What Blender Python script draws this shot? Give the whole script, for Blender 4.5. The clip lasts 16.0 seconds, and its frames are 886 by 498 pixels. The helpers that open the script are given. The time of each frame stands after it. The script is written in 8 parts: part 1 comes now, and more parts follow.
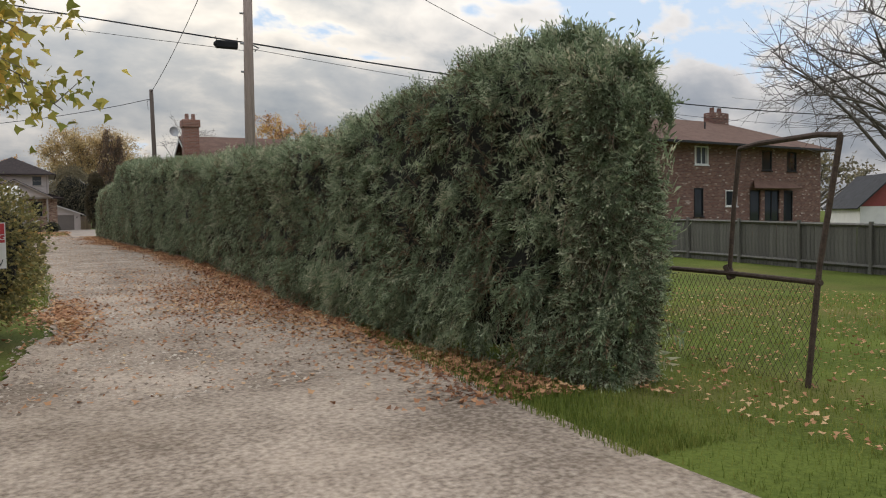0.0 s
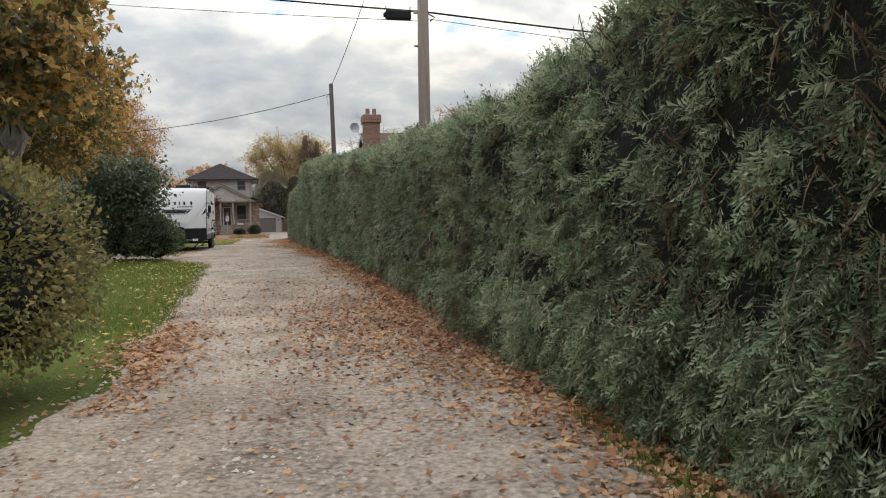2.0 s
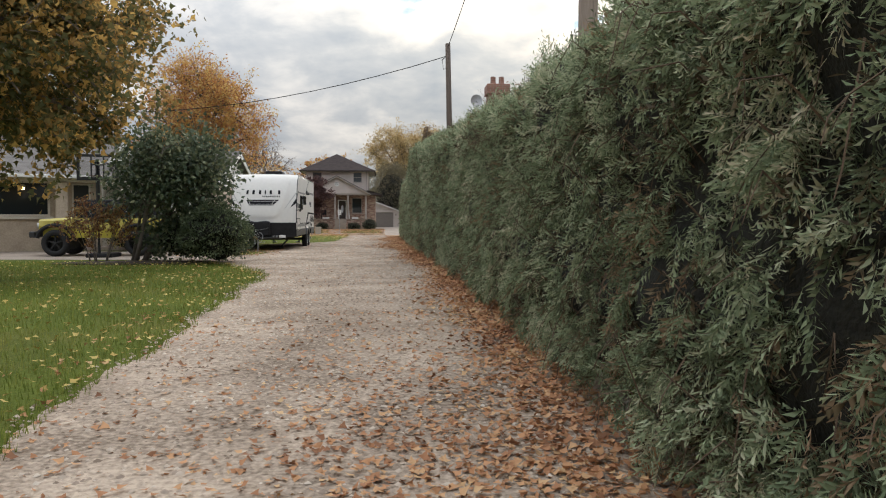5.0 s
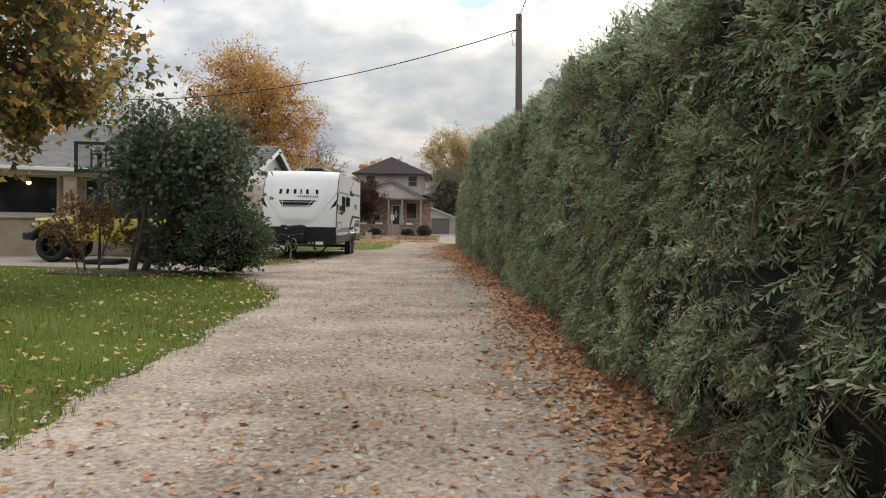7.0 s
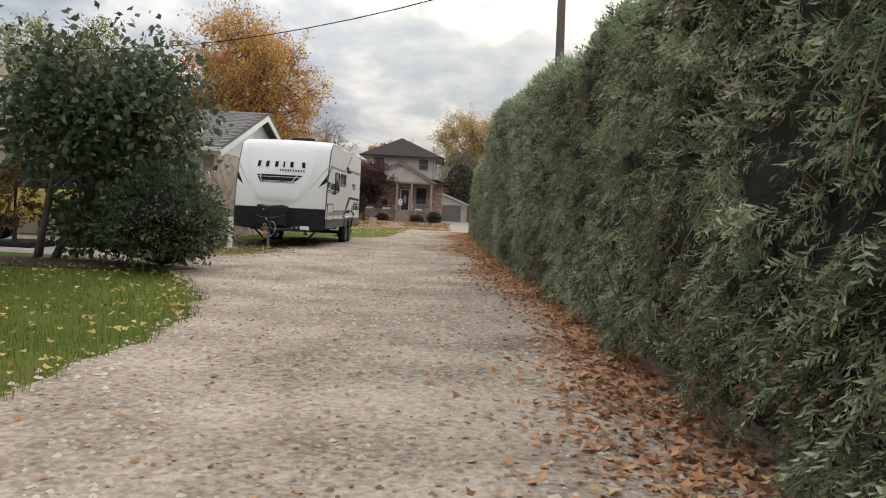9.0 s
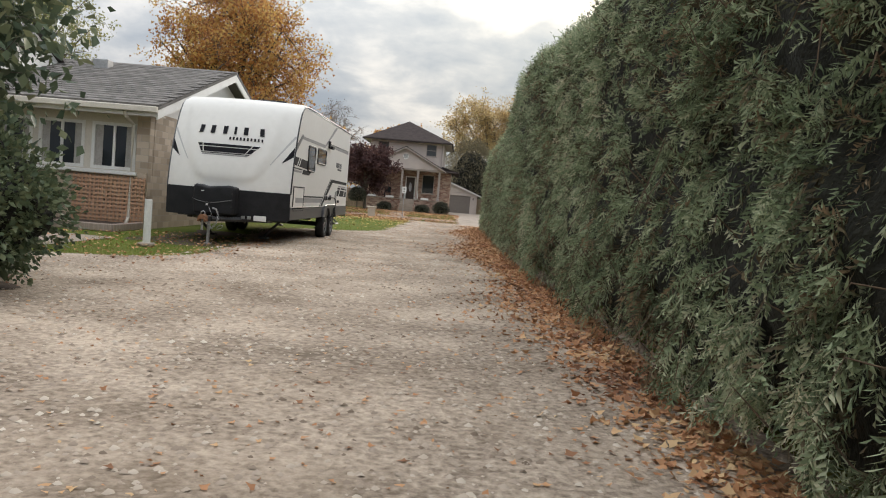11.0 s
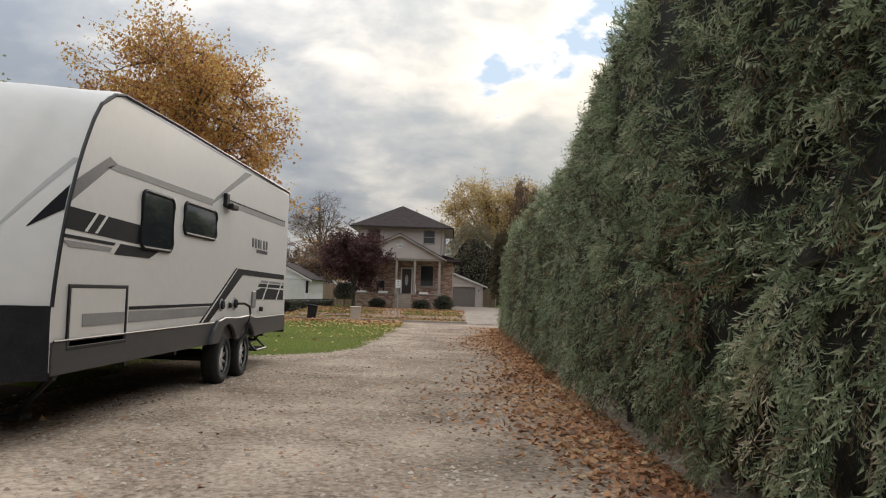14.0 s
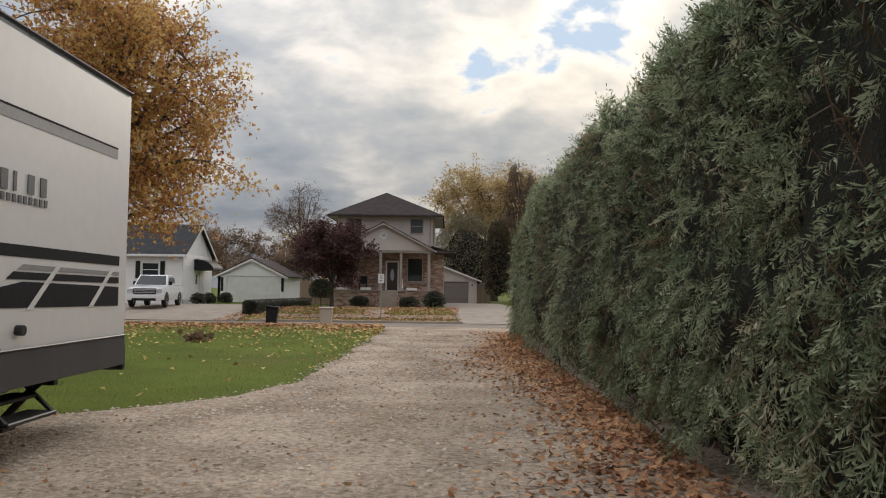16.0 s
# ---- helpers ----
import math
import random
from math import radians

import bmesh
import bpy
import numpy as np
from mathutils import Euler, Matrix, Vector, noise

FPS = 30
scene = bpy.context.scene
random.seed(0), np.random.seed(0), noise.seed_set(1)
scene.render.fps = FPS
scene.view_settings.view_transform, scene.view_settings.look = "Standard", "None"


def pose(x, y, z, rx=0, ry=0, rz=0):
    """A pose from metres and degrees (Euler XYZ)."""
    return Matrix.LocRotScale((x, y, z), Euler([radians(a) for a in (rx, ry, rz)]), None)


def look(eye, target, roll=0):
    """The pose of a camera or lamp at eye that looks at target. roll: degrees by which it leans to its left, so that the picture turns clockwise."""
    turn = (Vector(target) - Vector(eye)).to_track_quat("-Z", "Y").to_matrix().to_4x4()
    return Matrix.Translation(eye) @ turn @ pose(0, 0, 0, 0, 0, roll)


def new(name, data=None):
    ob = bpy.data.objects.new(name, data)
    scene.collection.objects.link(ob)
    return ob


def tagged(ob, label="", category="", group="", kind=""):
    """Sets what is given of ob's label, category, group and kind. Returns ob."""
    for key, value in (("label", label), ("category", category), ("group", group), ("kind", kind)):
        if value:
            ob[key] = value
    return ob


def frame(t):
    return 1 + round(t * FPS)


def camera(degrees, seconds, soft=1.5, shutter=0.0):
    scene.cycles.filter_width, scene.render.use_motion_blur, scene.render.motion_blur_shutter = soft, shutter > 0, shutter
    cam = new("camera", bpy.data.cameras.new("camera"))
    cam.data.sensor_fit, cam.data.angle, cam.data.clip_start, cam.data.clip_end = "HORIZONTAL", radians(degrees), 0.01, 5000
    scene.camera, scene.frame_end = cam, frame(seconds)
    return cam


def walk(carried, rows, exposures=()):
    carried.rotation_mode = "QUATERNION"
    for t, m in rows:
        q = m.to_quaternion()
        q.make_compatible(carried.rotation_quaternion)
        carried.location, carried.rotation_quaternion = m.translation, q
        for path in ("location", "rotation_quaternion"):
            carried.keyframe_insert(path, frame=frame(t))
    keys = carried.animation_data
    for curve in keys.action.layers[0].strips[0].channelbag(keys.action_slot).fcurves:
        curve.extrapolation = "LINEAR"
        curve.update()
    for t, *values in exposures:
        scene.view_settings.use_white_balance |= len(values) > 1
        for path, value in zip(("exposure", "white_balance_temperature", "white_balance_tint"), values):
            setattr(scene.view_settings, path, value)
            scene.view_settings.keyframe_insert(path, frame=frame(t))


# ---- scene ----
cam = camera(59.3, 16.0, soft=1.1)
PATH = [
    (0, (0.261, -0.547, 1.273), (1.177, 1.229, 1.186), -0.8),
    (0.5, (0.688, 0.419, 1.259), (1.498, 2.247, 1.181), -1.1),
    (1, (1.063, 1.363, 1.243), (1.771, 3.232, 1.173), -1.3),
    (1.5, (1.384, 2.343, 1.22), (1.985, 4.249, 1.15), -1.3),
    (2, (1.643, 3.334, 1.222), (2.106, 5.279, 1.147), -1.2),
    (2.5, (1.877, 4.306, 1.22), (2.121, 6.289, 1.149), -1.3),
    (3, (2.07, 5.33, 1.187), (2.314, 7.314, 1.115), -1.4),
    (3.2, (2.131, 5.781, 1.171), (2.373, 7.765, 1.099), -1.6),
    (5.3, (2.696, 11.293, 1.262), (2.824, 13.287, 1.18), 0.4),
    (5.5, (2.722, 11.757, 1.264), (2.822, 13.753, 1.181), 0.4),
    (6, (2.744, 12.843, 1.252), (2.802, 14.841, 1.173), 0.5),
    (6.5, (2.744, 13.964, 1.241), (2.773, 15.963, 1.17), 0.8),
    (7, (2.727, 15.077, 1.225), (2.741, 17.076, 1.162), 1.0),
    (7.5, (2.707, 16.198, 1.208), (2.712, 18.197, 1.152), 1.5),
    (8, (2.689, 17.35, 1.211), (2.689, 19.349, 1.149), 1.7),
    (8.5, (2.67, 18.521, 1.198), (2.666, 20.52, 1.122), 2.2),
    (9, (2.675, 19.759, 1.176), (2.666, 21.757, 1.08), 2.9),
    (11.3, (2.654, 26.187, 1.177), (2.63, 28.184, 1.055), 4.8),
    (11.5, (2.629, 26.793, 1.18), (2.606, 28.79, 1.065), 4.8),
    (12, (2.584, 28.396, 1.192), (2.55, 30.395, 1.137), 4.6),
    (12.5, (2.544, 30.032, 1.209), (2.505, 32.031, 1.178), 4.0),
    (13, (2.478, 31.682, 1.219), (2.437, 33.681, 1.22), 3.1),
    (13.5, (2.412, 33.331, 1.219), (2.371, 35.33, 1.257), 2.4),
    (14, (2.361, 34.954, 1.257), (2.321, 36.95, 1.371), 1.9),
    (14.5, (2.335, 36.6, 1.259), (2.302, 38.594, 1.414), 1.7),
    (15, (2.312, 38.21, 1.254), (2.289, 40.204, 1.402), 1.9),
    (15.5, (2.257, 39.91, 1.242), (2.242, 41.906, 1.371), 1.4),
    (16, (2.187, 41.61, 1.231), (2.176, 43.607, 1.335), 0.7),
]
walk(cam, [(t, look(eye, target, roll)) for t, eye, target, roll in PATH], [(0, -0.36, 6280, 13), (0.6, -0.45, 6220, 12), (1.0, -0.53, 6150, 11), (1.5, -0.37, 6130, 11), (2, -0.1, 6150, 11), (5.5, -0.03, 6330, 12), (11.5, 0.12, 6430, 11), (13, -0.08, 6500, 12), (14.5, -0.34, 6450, 12), (16, -0.42, 6480, 13)])

# ---- world, sun ----
SUN_AZ, SUN_EL = 12.0, 19.0          # degrees to the right of +y, degrees up
world = bpy.data.worlds.new("sky")
scene.world = world
world.use_nodes = True
wn, wl = world.node_tree.nodes, world.node_tree.links
wn.clear()
w_out = wn.new("ShaderNodeOutputWorld")
w_bg = wn.new("ShaderNodeBackground")
w_sky = wn.new("ShaderNodeTexSky")
w_sky.sky_type = "NISHITA"
w_sky.sun_disc = False
w_sky.sun_elevation = radians(SUN_EL)
w_sky.sun_rotation = radians(SUN_AZ)
w_sky.air_density, w_sky.dust_density, w_sky.ozone_density = 1.0, 1.5, 1.2
w_bg.inputs["Strength"].default_value = 0.2
w_co = wn.new("ShaderNodeTexCoord")
w_sep = wn.new("ShaderNodeSeparateXYZ")
wl.new(w_co.outputs["Generated"], w_sep.inputs[0])


def wmath(op, a, b=None, c=None, clamp=False):
    n = wn.new("ShaderNodeMath")
    n.operation, n.use_clamp = op, clamp
    for i, v in enumerate((a, b, c)):
        if v is None:
            continue
        if isinstance(v, (int, float)):
            n.inputs[i].default_value = v
        else:
            wl.new(v, n.inputs[i])
    return n.outputs[0]


# cloud layer: the direction is laid on a flat sheet overhead
up = wmath("ADD", wmath("MAXIMUM", w_sep.outputs["Z"], 0.0), 0.45)
w_com = wn.new("ShaderNodeCombineXYZ")
wl.new(wmath("DIVIDE", w_sep.outputs["X"], up), w_com.inputs[0])
wl.new(wmath("DIVIDE", w_sep.outputs["Y"], up), w_com.inputs[1])


def wnoise(scale, detail, rough, dist, off):
    m = wn.new("ShaderNodeMapping")
    m.inputs["Location"].default_value = off
    m.inputs["Scale"].default_value = (0.9, 1.1, 1.0)
    wl.new(w_com.outputs[0], m.inputs[0])
    n = wn.new("ShaderNodeTexNoise")
    n.inputs["Scale"].default_value = scale
    n.inputs["Detail"].default_value = detail
    n.inputs["Roughness"].default_value = rough
    n.inputs["Distortion"].default_value = dist
    wl.new(m.outputs[0], n.inputs["Vector"])
    return n.outputs["Fac"]


big = wnoise(2.3, 6.0, 0.5, 0.2, (3.1, 1.7, 0.0))
small = wnoise(6.5, 7.0, 0.55, 0.2, (0.4, 5.2, 2.0))


def wramp(fac, stops):
    r = wn.new("ShaderNodeValToRGB")
    els = r.color_ramp.elements
    while len(els) < len(stops):
        els.new(0.5)
    for e, (p, c) in zip(els, stops):
        e.position, e.color = p, (*c, 1)
    wl.new(fac, r.inputs[0])
    return r.outputs[0]


# the layer thins out in front of the sun, where a little blue shows
gap_x = wmath("MULTIPLY", wmath("SUBTRACT", wmath("DIVIDE", w_sep.outputs["X"], up), 0.17), 1.7)
gap_y = wmath("SUBTRACT", wmath("DIVIDE", w_sep.outputs["Y"], up), 1.2)
gap_d = wmath("SQRT", wmath("ADD", wmath("MULTIPLY", gap_x, gap_x), wmath("MULTIPLY", gap_y, gap_y)))
thin = wmath("MULTIPLY", wmath("MAXIMUM", wmath("SUBTRACT", 1.0, wmath("DIVIDE", gap_d, 0.44)), 0.0), 0.20)
# and again lower down to the east, over the neighbouring roofs
east_x = wmath("SUBTRACT", wmath("DIVIDE", w_sep.outputs["X"], up), 1.12)
east_y = wmath("SUBTRACT", wmath("DIVIDE", w_sep.outputs["Y"], up), 1.07)
east_d = wmath("SQRT", wmath("ADD", wmath("MULTIPLY", east_x, east_x), wmath("MULTIPLY", east_y, east_y)))
thin_east = wmath("MULTIPLY", wmath("MAXIMUM", wmath("SUBTRACT", 1.0, wmath("DIVIDE", east_d, 0.5)), 0.0), 0.13)
dens = wmath("SUBTRACT", wmath("SUBTRACT", wmath("ADD", wmath("MULTIPLY", big, 0.58), wmath("MULTIPLY", small, 0.42)), thin), thin_east)
cover = wramp(dens, [(0.36, (0, 0, 0)), (0.395, (1, 1, 1))])
thick = wramp(dens, [(0.385, (1.10, 1.08, 1.03)), (0.43, (0.93, 0.925, 0.90)), (0.50, (0.655, 0.69, 0.72)), (0.60, (0.455, 0.515, 0.585))])
# glow of the hidden sun through the cloud
sd = Vector((math.sin(radians(SUN_AZ)) * math.cos(radians(SUN_EL)), math.cos(radians(SUN_AZ)) * math.cos(radians(SUN_EL)), math.sin(radians(SUN_EL))))
w_dot = wn.new("ShaderNodeVectorMath")
w_dot.operation = "DOT_PRODUCT"
w_nrm = wn.new("ShaderNodeVectorMath")
w_nrm.operation = "NORMALIZE"
wl.new(w_co.outputs["Generated"], w_nrm.inputs[0])
wl.new(w_nrm.outputs[0], w_dot.inputs[0])
w_dot.inputs[1].default_value = sd
near_sun = wmath("POWER", wmath("MAXIMUM", w_dot.outputs["Value"], 0.0), 12.0)
# an overcast sky is about three times brighter overhead than at the horizon
over = wmath("ADD", wmath("MULTIPLY", wmath("MAXIMUM", w_sep.outputs["Z"], 0.0), 2.6), 0.62)
gain = wmath("MULTIPLY", wmath("ADD", wmath("MULTIPLY", near_sun, 1.5), 4.0), over)
w_cl = wn.new("ShaderNodeVectorMath")
w_cl.operation = "SCALE"
wl.new(thick, w_cl.inputs[0])
wl.new(gain, w_cl.inputs["Scale"])
w_warm = wn.new("ShaderNodeMix")
w_warm.data_type, w_warm.blend_type = "RGBA", "MULTIPLY"
wl.new(wmath("MULTIPLY", near_sun, 0.9, clamp=True), w_warm.inputs["Factor"])
wl.new(w_cl.outputs[0], w_warm.inputs[6])
w_warm.inputs[7].default_value = (1.0, 0.93, 0.80, 1)
w_mix = wn.new("ShaderNodeMix")
w_mix.data_type = "RGBA"
# the cloud closes up towards the horizon
low = wmath("MAXIMUM", wmath("SUBTRACT", 1.0, wmath("MULTIPLY", wmath("MAXIMUM", w_sep.outputs["Z"], 0.0), 6.0)), 0.0)
wl.new(wmath("ADD", cover, low, clamp=True), w_mix.inputs["Factor"])
w_blue = wn.new("ShaderNodeVectorMath")
w_blue.operation = "SCALE"
w_blue.inputs["Scale"].default_value = 1.0
wl.new(w_sky.outputs[0], w_blue.inputs[0])
w_min = wn.new("ShaderNodeVectorMath")
w_min.operation = "MINIMUM"
w_min.inputs[1].default_value = (3.9, 4.8, 5.7)
wl.new(w_blue.outputs[0], w_min.inputs[0])
wl.new(w_min.outputs[0], w_mix.inputs[6])
wl.new(w_warm.outputs[2], w_mix.inputs[7])
wl.new(w_mix.outputs[2], w_bg.inputs["Color"])
wl.new(w_bg.outputs[0], w_out.inputs[0])

sun = new("sun", bpy.data.lights.new("sun", "SUN"))
sun.data.energy = 1.2
sun.data.angle = radians(14)
sun.data.color = (1.0, 0.90, 0.76)
sun.matrix_world = look((30, 30, 30), (30 - sd.x, 30 - sd.y, 30 - sd.z))

# ---- materials ----
def mat(name, a, b=None, rough=0.7, metal=0.0, scale=8.0, fine=60.0, bump=0.15, dist=0.01, spec=0.4, coat=0.0, stretch=(1, 1, 1), dirt=0.0, dirt_col=(0.05, 0.045, 0.04), vary=0.0):
    """A surface with colour variation at two scales, optional stains and fine relief."""
    m = bpy.data.materials.new(name)
    m.use_nodes = True
    nt = m.node_tree
    n, l = nt.nodes, nt.links
    bs = n["Principled BSDF"]
    bs.inputs["Roughness"].default_value = rough
    bs.inputs["Metallic"].default_value = metal
    bs.inputs["Specular IOR Level"].default_value = spec
    bs.inputs["Coat Weight"].default_value = coat
    b = b or tuple(c * 0.75 for c in a)
    co = n.new("ShaderNodeTexCoord")
    mp = n.new("ShaderNodeMapping")
    mp.inputs["Scale"].default_value = stretch
    l.new(co.outputs["Object"], mp.inputs[0])
    n1, n2 = n.new("ShaderNodeTexNoise"), n.new("ShaderNodeTexNoise")
    n1.inputs["Scale"].default_value, n1.inputs["Detail"].default_value = scale, 4
    n2.inputs["Scale"].default_value, n2.inputs["Detail"].default_value = fine, 3
    l.new(mp.outputs[0], n1.inputs["Vector"])
    l.new(mp.outputs[0], n2.inputs["Vector"])
    ad = n.new("ShaderNodeMath")
    ad.operation = "MULTIPLY_ADD"
    l.new(n2.outputs["Fac"], ad.inputs[0])
    ad.inputs[1].default_value = 0.5
    hf = n.new("ShaderNodeMath")
    hf.operation = "MULTIPLY"
    hf.inputs[1].default_value = 0.5
    l.new(n1.outputs["Fac"], hf.inputs[0])
    l.new(hf.outputs[0], ad.inputs[2])
    rp = n.new("ShaderNodeValToRGB")
    rp.color_ramp.elements[0].position, rp.color_ramp.elements[0].color = 0.36, (*b, 1)
    rp.color_ramp.elements[1].position, rp.color_ramp.elements[1].color = 0.62, (*a, 1)
    l.new(ad.outputs[0], rp.inputs[0])
    col = rp.outputs[0]
    if vary > 0:
        oi = n.new("ShaderNodeObjectInfo")
        hs = n.new("ShaderNodeHueSaturation")
        mr = n.new("ShaderNodeMapRange")
        mr.inputs["To Min"].default_value, mr.inputs["To Max"].default_value = 1 - vary, 1 + vary
        l.new(oi.outputs["Random"], mr.inputs["Value"])
        l.new(mr.outputs[0], hs.inputs["Value"])
        l.new(col, hs.inputs["Color"])
        col = hs.outputs[0]
    if dirt > 0:
        n3 = n.new("ShaderNodeTexNoise")
        n3.inputs["Scale"].default_value, n3.inputs["Detail"].default_value, n3.inputs["Roughness"].default_value = scale * 0.35, 8, 0.7
        l.new(mp.outputs[0], n3.inputs["Vector"])
        r3 = n.new("ShaderNodeValToRGB")
        r3.color_ramp.elements[0].position, r3.color_ramp.elements[1].position = 0.5, 0.75
        r3.color_ramp.elements[1].color = (dirt, dirt, dirt, 1)
        l.new(n3.outputs["Fac"], r3.inputs[0])
        mx = n.new("ShaderNodeMix")
        mx.data_type = "RGBA"
        l.new(r3.outputs[0], mx.inputs["Factor"])
        l.new(col, mx.inputs[6])
        mx.inputs[7].default_value = (*dirt_col, 1)
        col = mx.outputs[2]
    l.new(col, bs.inputs["Base Color"])
    if bump > 0:
        bp = n.new("ShaderNodeBump")
        bp.inputs["Strength"].default_value = bump
        bp.inputs["Distance"].default_value = dist
        l.new(ad.outputs[0], bp.inputs["Height"])
        l.new(bp.outputs[0], bs.inputs["Normal"])
    return m


def leaf_mat(name, stops, rough=0.55, translucent=0.35, light=1.0):
    """Foliage: each leaf takes a colour of its own out of the ramp, and lets some light through."""
    m = bpy.data.materials.new(name)
    m.use_nodes = True
    n, l = m.node_tree.nodes, m.node_tree.links
    bs, out = n["Principled BSDF"], n["Material Output"]
    bs.inputs["Roughness"].default_value = rough
    bs.inputs["Specular IOR Level"].default_value = 0.12
    ge = n.new("ShaderNodeNewGeometry")
    rp = n.new("ShaderNodeValToRGB")
    els = rp.color_ramp.elements
    while len(els) < len(stops):
        els.new(0.5)
    for e, (p, c) in zip(els, stops):
        e.position, e.color = p, (*[v * light for v in c], 1)
    # colours drift in patches of half a metre to two metres
    co = n.new("ShaderNodeTexCoord")
    nz = n.new("ShaderNodeTexNoise")
    nz.inputs["Scale"].default_value, nz.inputs["Detail"].default_value = 0.7, 2
    l.new(co.outputs["Object"], nz.inputs["Vector"])
    ma = n.new("ShaderNodeMath")
    ma.operation = "MULTIPLY_ADD"
    ma.inputs[1].default_value = 0.75
    l.new(ge.outputs["Random Per Island"], ma.inputs[0])
    mb = n.new("ShaderNodeMath")
    mb.operation = "MULTIPLY_ADD"
    mb.inputs[1].default_value, mb.inputs[2].default_value = 1.3, -0.53
    l.new(nz.outputs["Fac"], mb.inputs[0])
    l.new(mb.outputs[0], ma.inputs[2])
    l.new(ma.outputs[0], rp.inputs[0])
    l.new(rp.outputs[0], bs.inputs["Base Color"])
    tr = n.new("ShaderNodeBsdfTranslucent")
    l.new(rp.outputs[0], tr.inputs["Color"])
    mx = n.new("ShaderNodeMixShader")
    mx.inputs[0].default_value = translucent
    l.new(bs.outputs[0], mx.inputs[1])
    l.new(tr.outputs[0], mx.inputs[2])
    l.new(mx.outputs[0], out.inputs["Surface"])
    return m


def glass_mat(name, tint=(0.02, 0.025, 0.03), rough=0.04):
    """Window pane over a dark room: dark glossy glass."""
    m = bpy.data.materials.new(name)
    m.use_nodes = True
    bs = m.node_tree.nodes["Principled BSDF"]
    bs.inputs["Base Color"].default_value = (*tint, 1)
    bs.inputs["Roughness"].default_value = rough
    bs.inputs["Specular IOR Level"].default_value = 0.4
    return m


GRAVEL = mat("gravel", (0.54, 0.44, 0.345), (0.18, 0.14, 0.105), 0.95, scale=0.8, fine=24, bump=1.0, dist=0.05, spec=0.1, dirt=0.5, dirt_col=(0.17, 0.12, 0.075))
STONE = leaf_mat("gravel_stone", [(0.05, (0.18, 0.135, 0.10)), (0.35, (0.36, 0.29, 0.23)), (0.75, (0.50, 0.42, 0.34)), (1.0, (0.62, 0.55, 0.46))], 0.95, 0.0)
GRASS_G = mat("lawn_ground", (0.135, 0.165, 0.034), (0.070, 0.094, 0.02), 0.98, scale=0.55, fine=26, bump=0.9, dist=0.05, spec=0.05, dirt=0.75, dirt_col=(0.19, 0.145, 0.06))
GRASS = leaf_mat("grass_blade", [(0.1, (0.12, 0.155, 0.030)), (0.5, (0.195, 0.235, 0.048)), (0.9, (0.29, 0.285, 0.075))], 0.65, 0.3)
ASPHALT = mat("asphalt", (0.30, 0.255, 0.215), (0.22, 0.185, 0.155), 0.97, spec=0.05, scale=1.2, fine=70, bump=0.4, dirt=0.25)
CONCRETE = mat("concrete", (0.38, 0.32, 0.265), (0.27, 0.225, 0.185), 0.95, spec=0.08, scale=1.5, fine=40, bump=0.25, dirt=0.3, dirt_col=(0.2, 0.17, 0.13))
CEDAR = leaf_mat("cedar_sprays", [(0.0, (0.36, 0.25, 0.155)), (0.11, (0.25, 0.185, 0.115)), (0.17, (0.109, 0.128, 0.0735)), (0.38, (0.214, 0.271, 0.157)), (0.62, (0.364, 0.427, 0.26)), (0.84, (0.51, 0.546, 0.367)), (1.0, (0.68, 0.62, 0.45))], 0.65, 0.32)
# near-black: the shaded depth of hedges and shrubs is put into this colour
SHADE_CORE = mat("shade_core", (0.020, 0.020, 0.013), (0.008, 0.008, 0.006), 0.95, scale=5, fine=40, bump=0.8, dist=0.05)
CEDAR_BROWN = leaf_mat("brown_cedar_sprays", [(0.1, (0.075, 0.060, 0.040)), (0.6, (0.125, 0.105, 0.065)), (1.0, (0.20, 0.155, 0.095))], 0.7, 0.15)
TWIG = mat("cedar_twig", (0.16, 0.11, 0.07), (0.09, 0.06, 0.04), 0.9, scale=10, fine=80)
BARK = mat("bark", (0.17, 0.145, 0.12), (0.075, 0.062, 0.05), 0.95, scale=3, fine=25, bump=0.9, dist=0.03, stretch=(1, 1, 0.25))
BARK_GREY = mat("bark_grey", (0.30, 0.255, 0.22), (0.13, 0.11, 0.095), 0.95, scale=3, fine=25, bump=0.8, dist=0.03, stretch=(1, 1, 0.25))
POLE = mat("weathered_pole_wood", (0.44, 0.35, 0.30), (0.25, 0.195, 0.165), 0.9, scale=3, fine=30, bump=0.5, stretch=(4, 4, 0.15))
ORANGE = leaf_mat("orange_maple_leaves", [(0.03, (0.27, 0.12, 0.07)), (0.30, (0.48, 0.235, 0.095)), (0.58, (0.62, 0.37, 0.12)), (0.90, (0.67, 0.51, 0.20))], 0.6, 0.6)
MAPLE = leaf_mat("turning_maple_leaves", [(0.05, (0.10, 0.11, 0.05)), (0.48, (0.18, 0.165, 0.07)), (0.64, (0.42, 0.26, 0.09)), (0.92, (0.72, 0.47, 0.15))], 0.55, 0.6)
MAPLE_GREEN = leaf_mat("green_maple_leaves", [(0.05, (0.10, 0.105, 0.05)), (0.46, (0.185, 0.165, 0.07)), (0.64, (0.46, 0.28, 0.095)), (1.0, (0.70, 0.44, 0.14))], 0.55, 0.6)
YELLOWG = leaf_mat("yellow_green_leaves", [(0.1, (0.19, 0.21, 0.05)), (0.5, (0.40, 0.35, 0.085)), (0.8, (0.60, 0.45, 0.11)), (1.0, (0.66, 0.41, 0.09))], 0.55, 0.75)
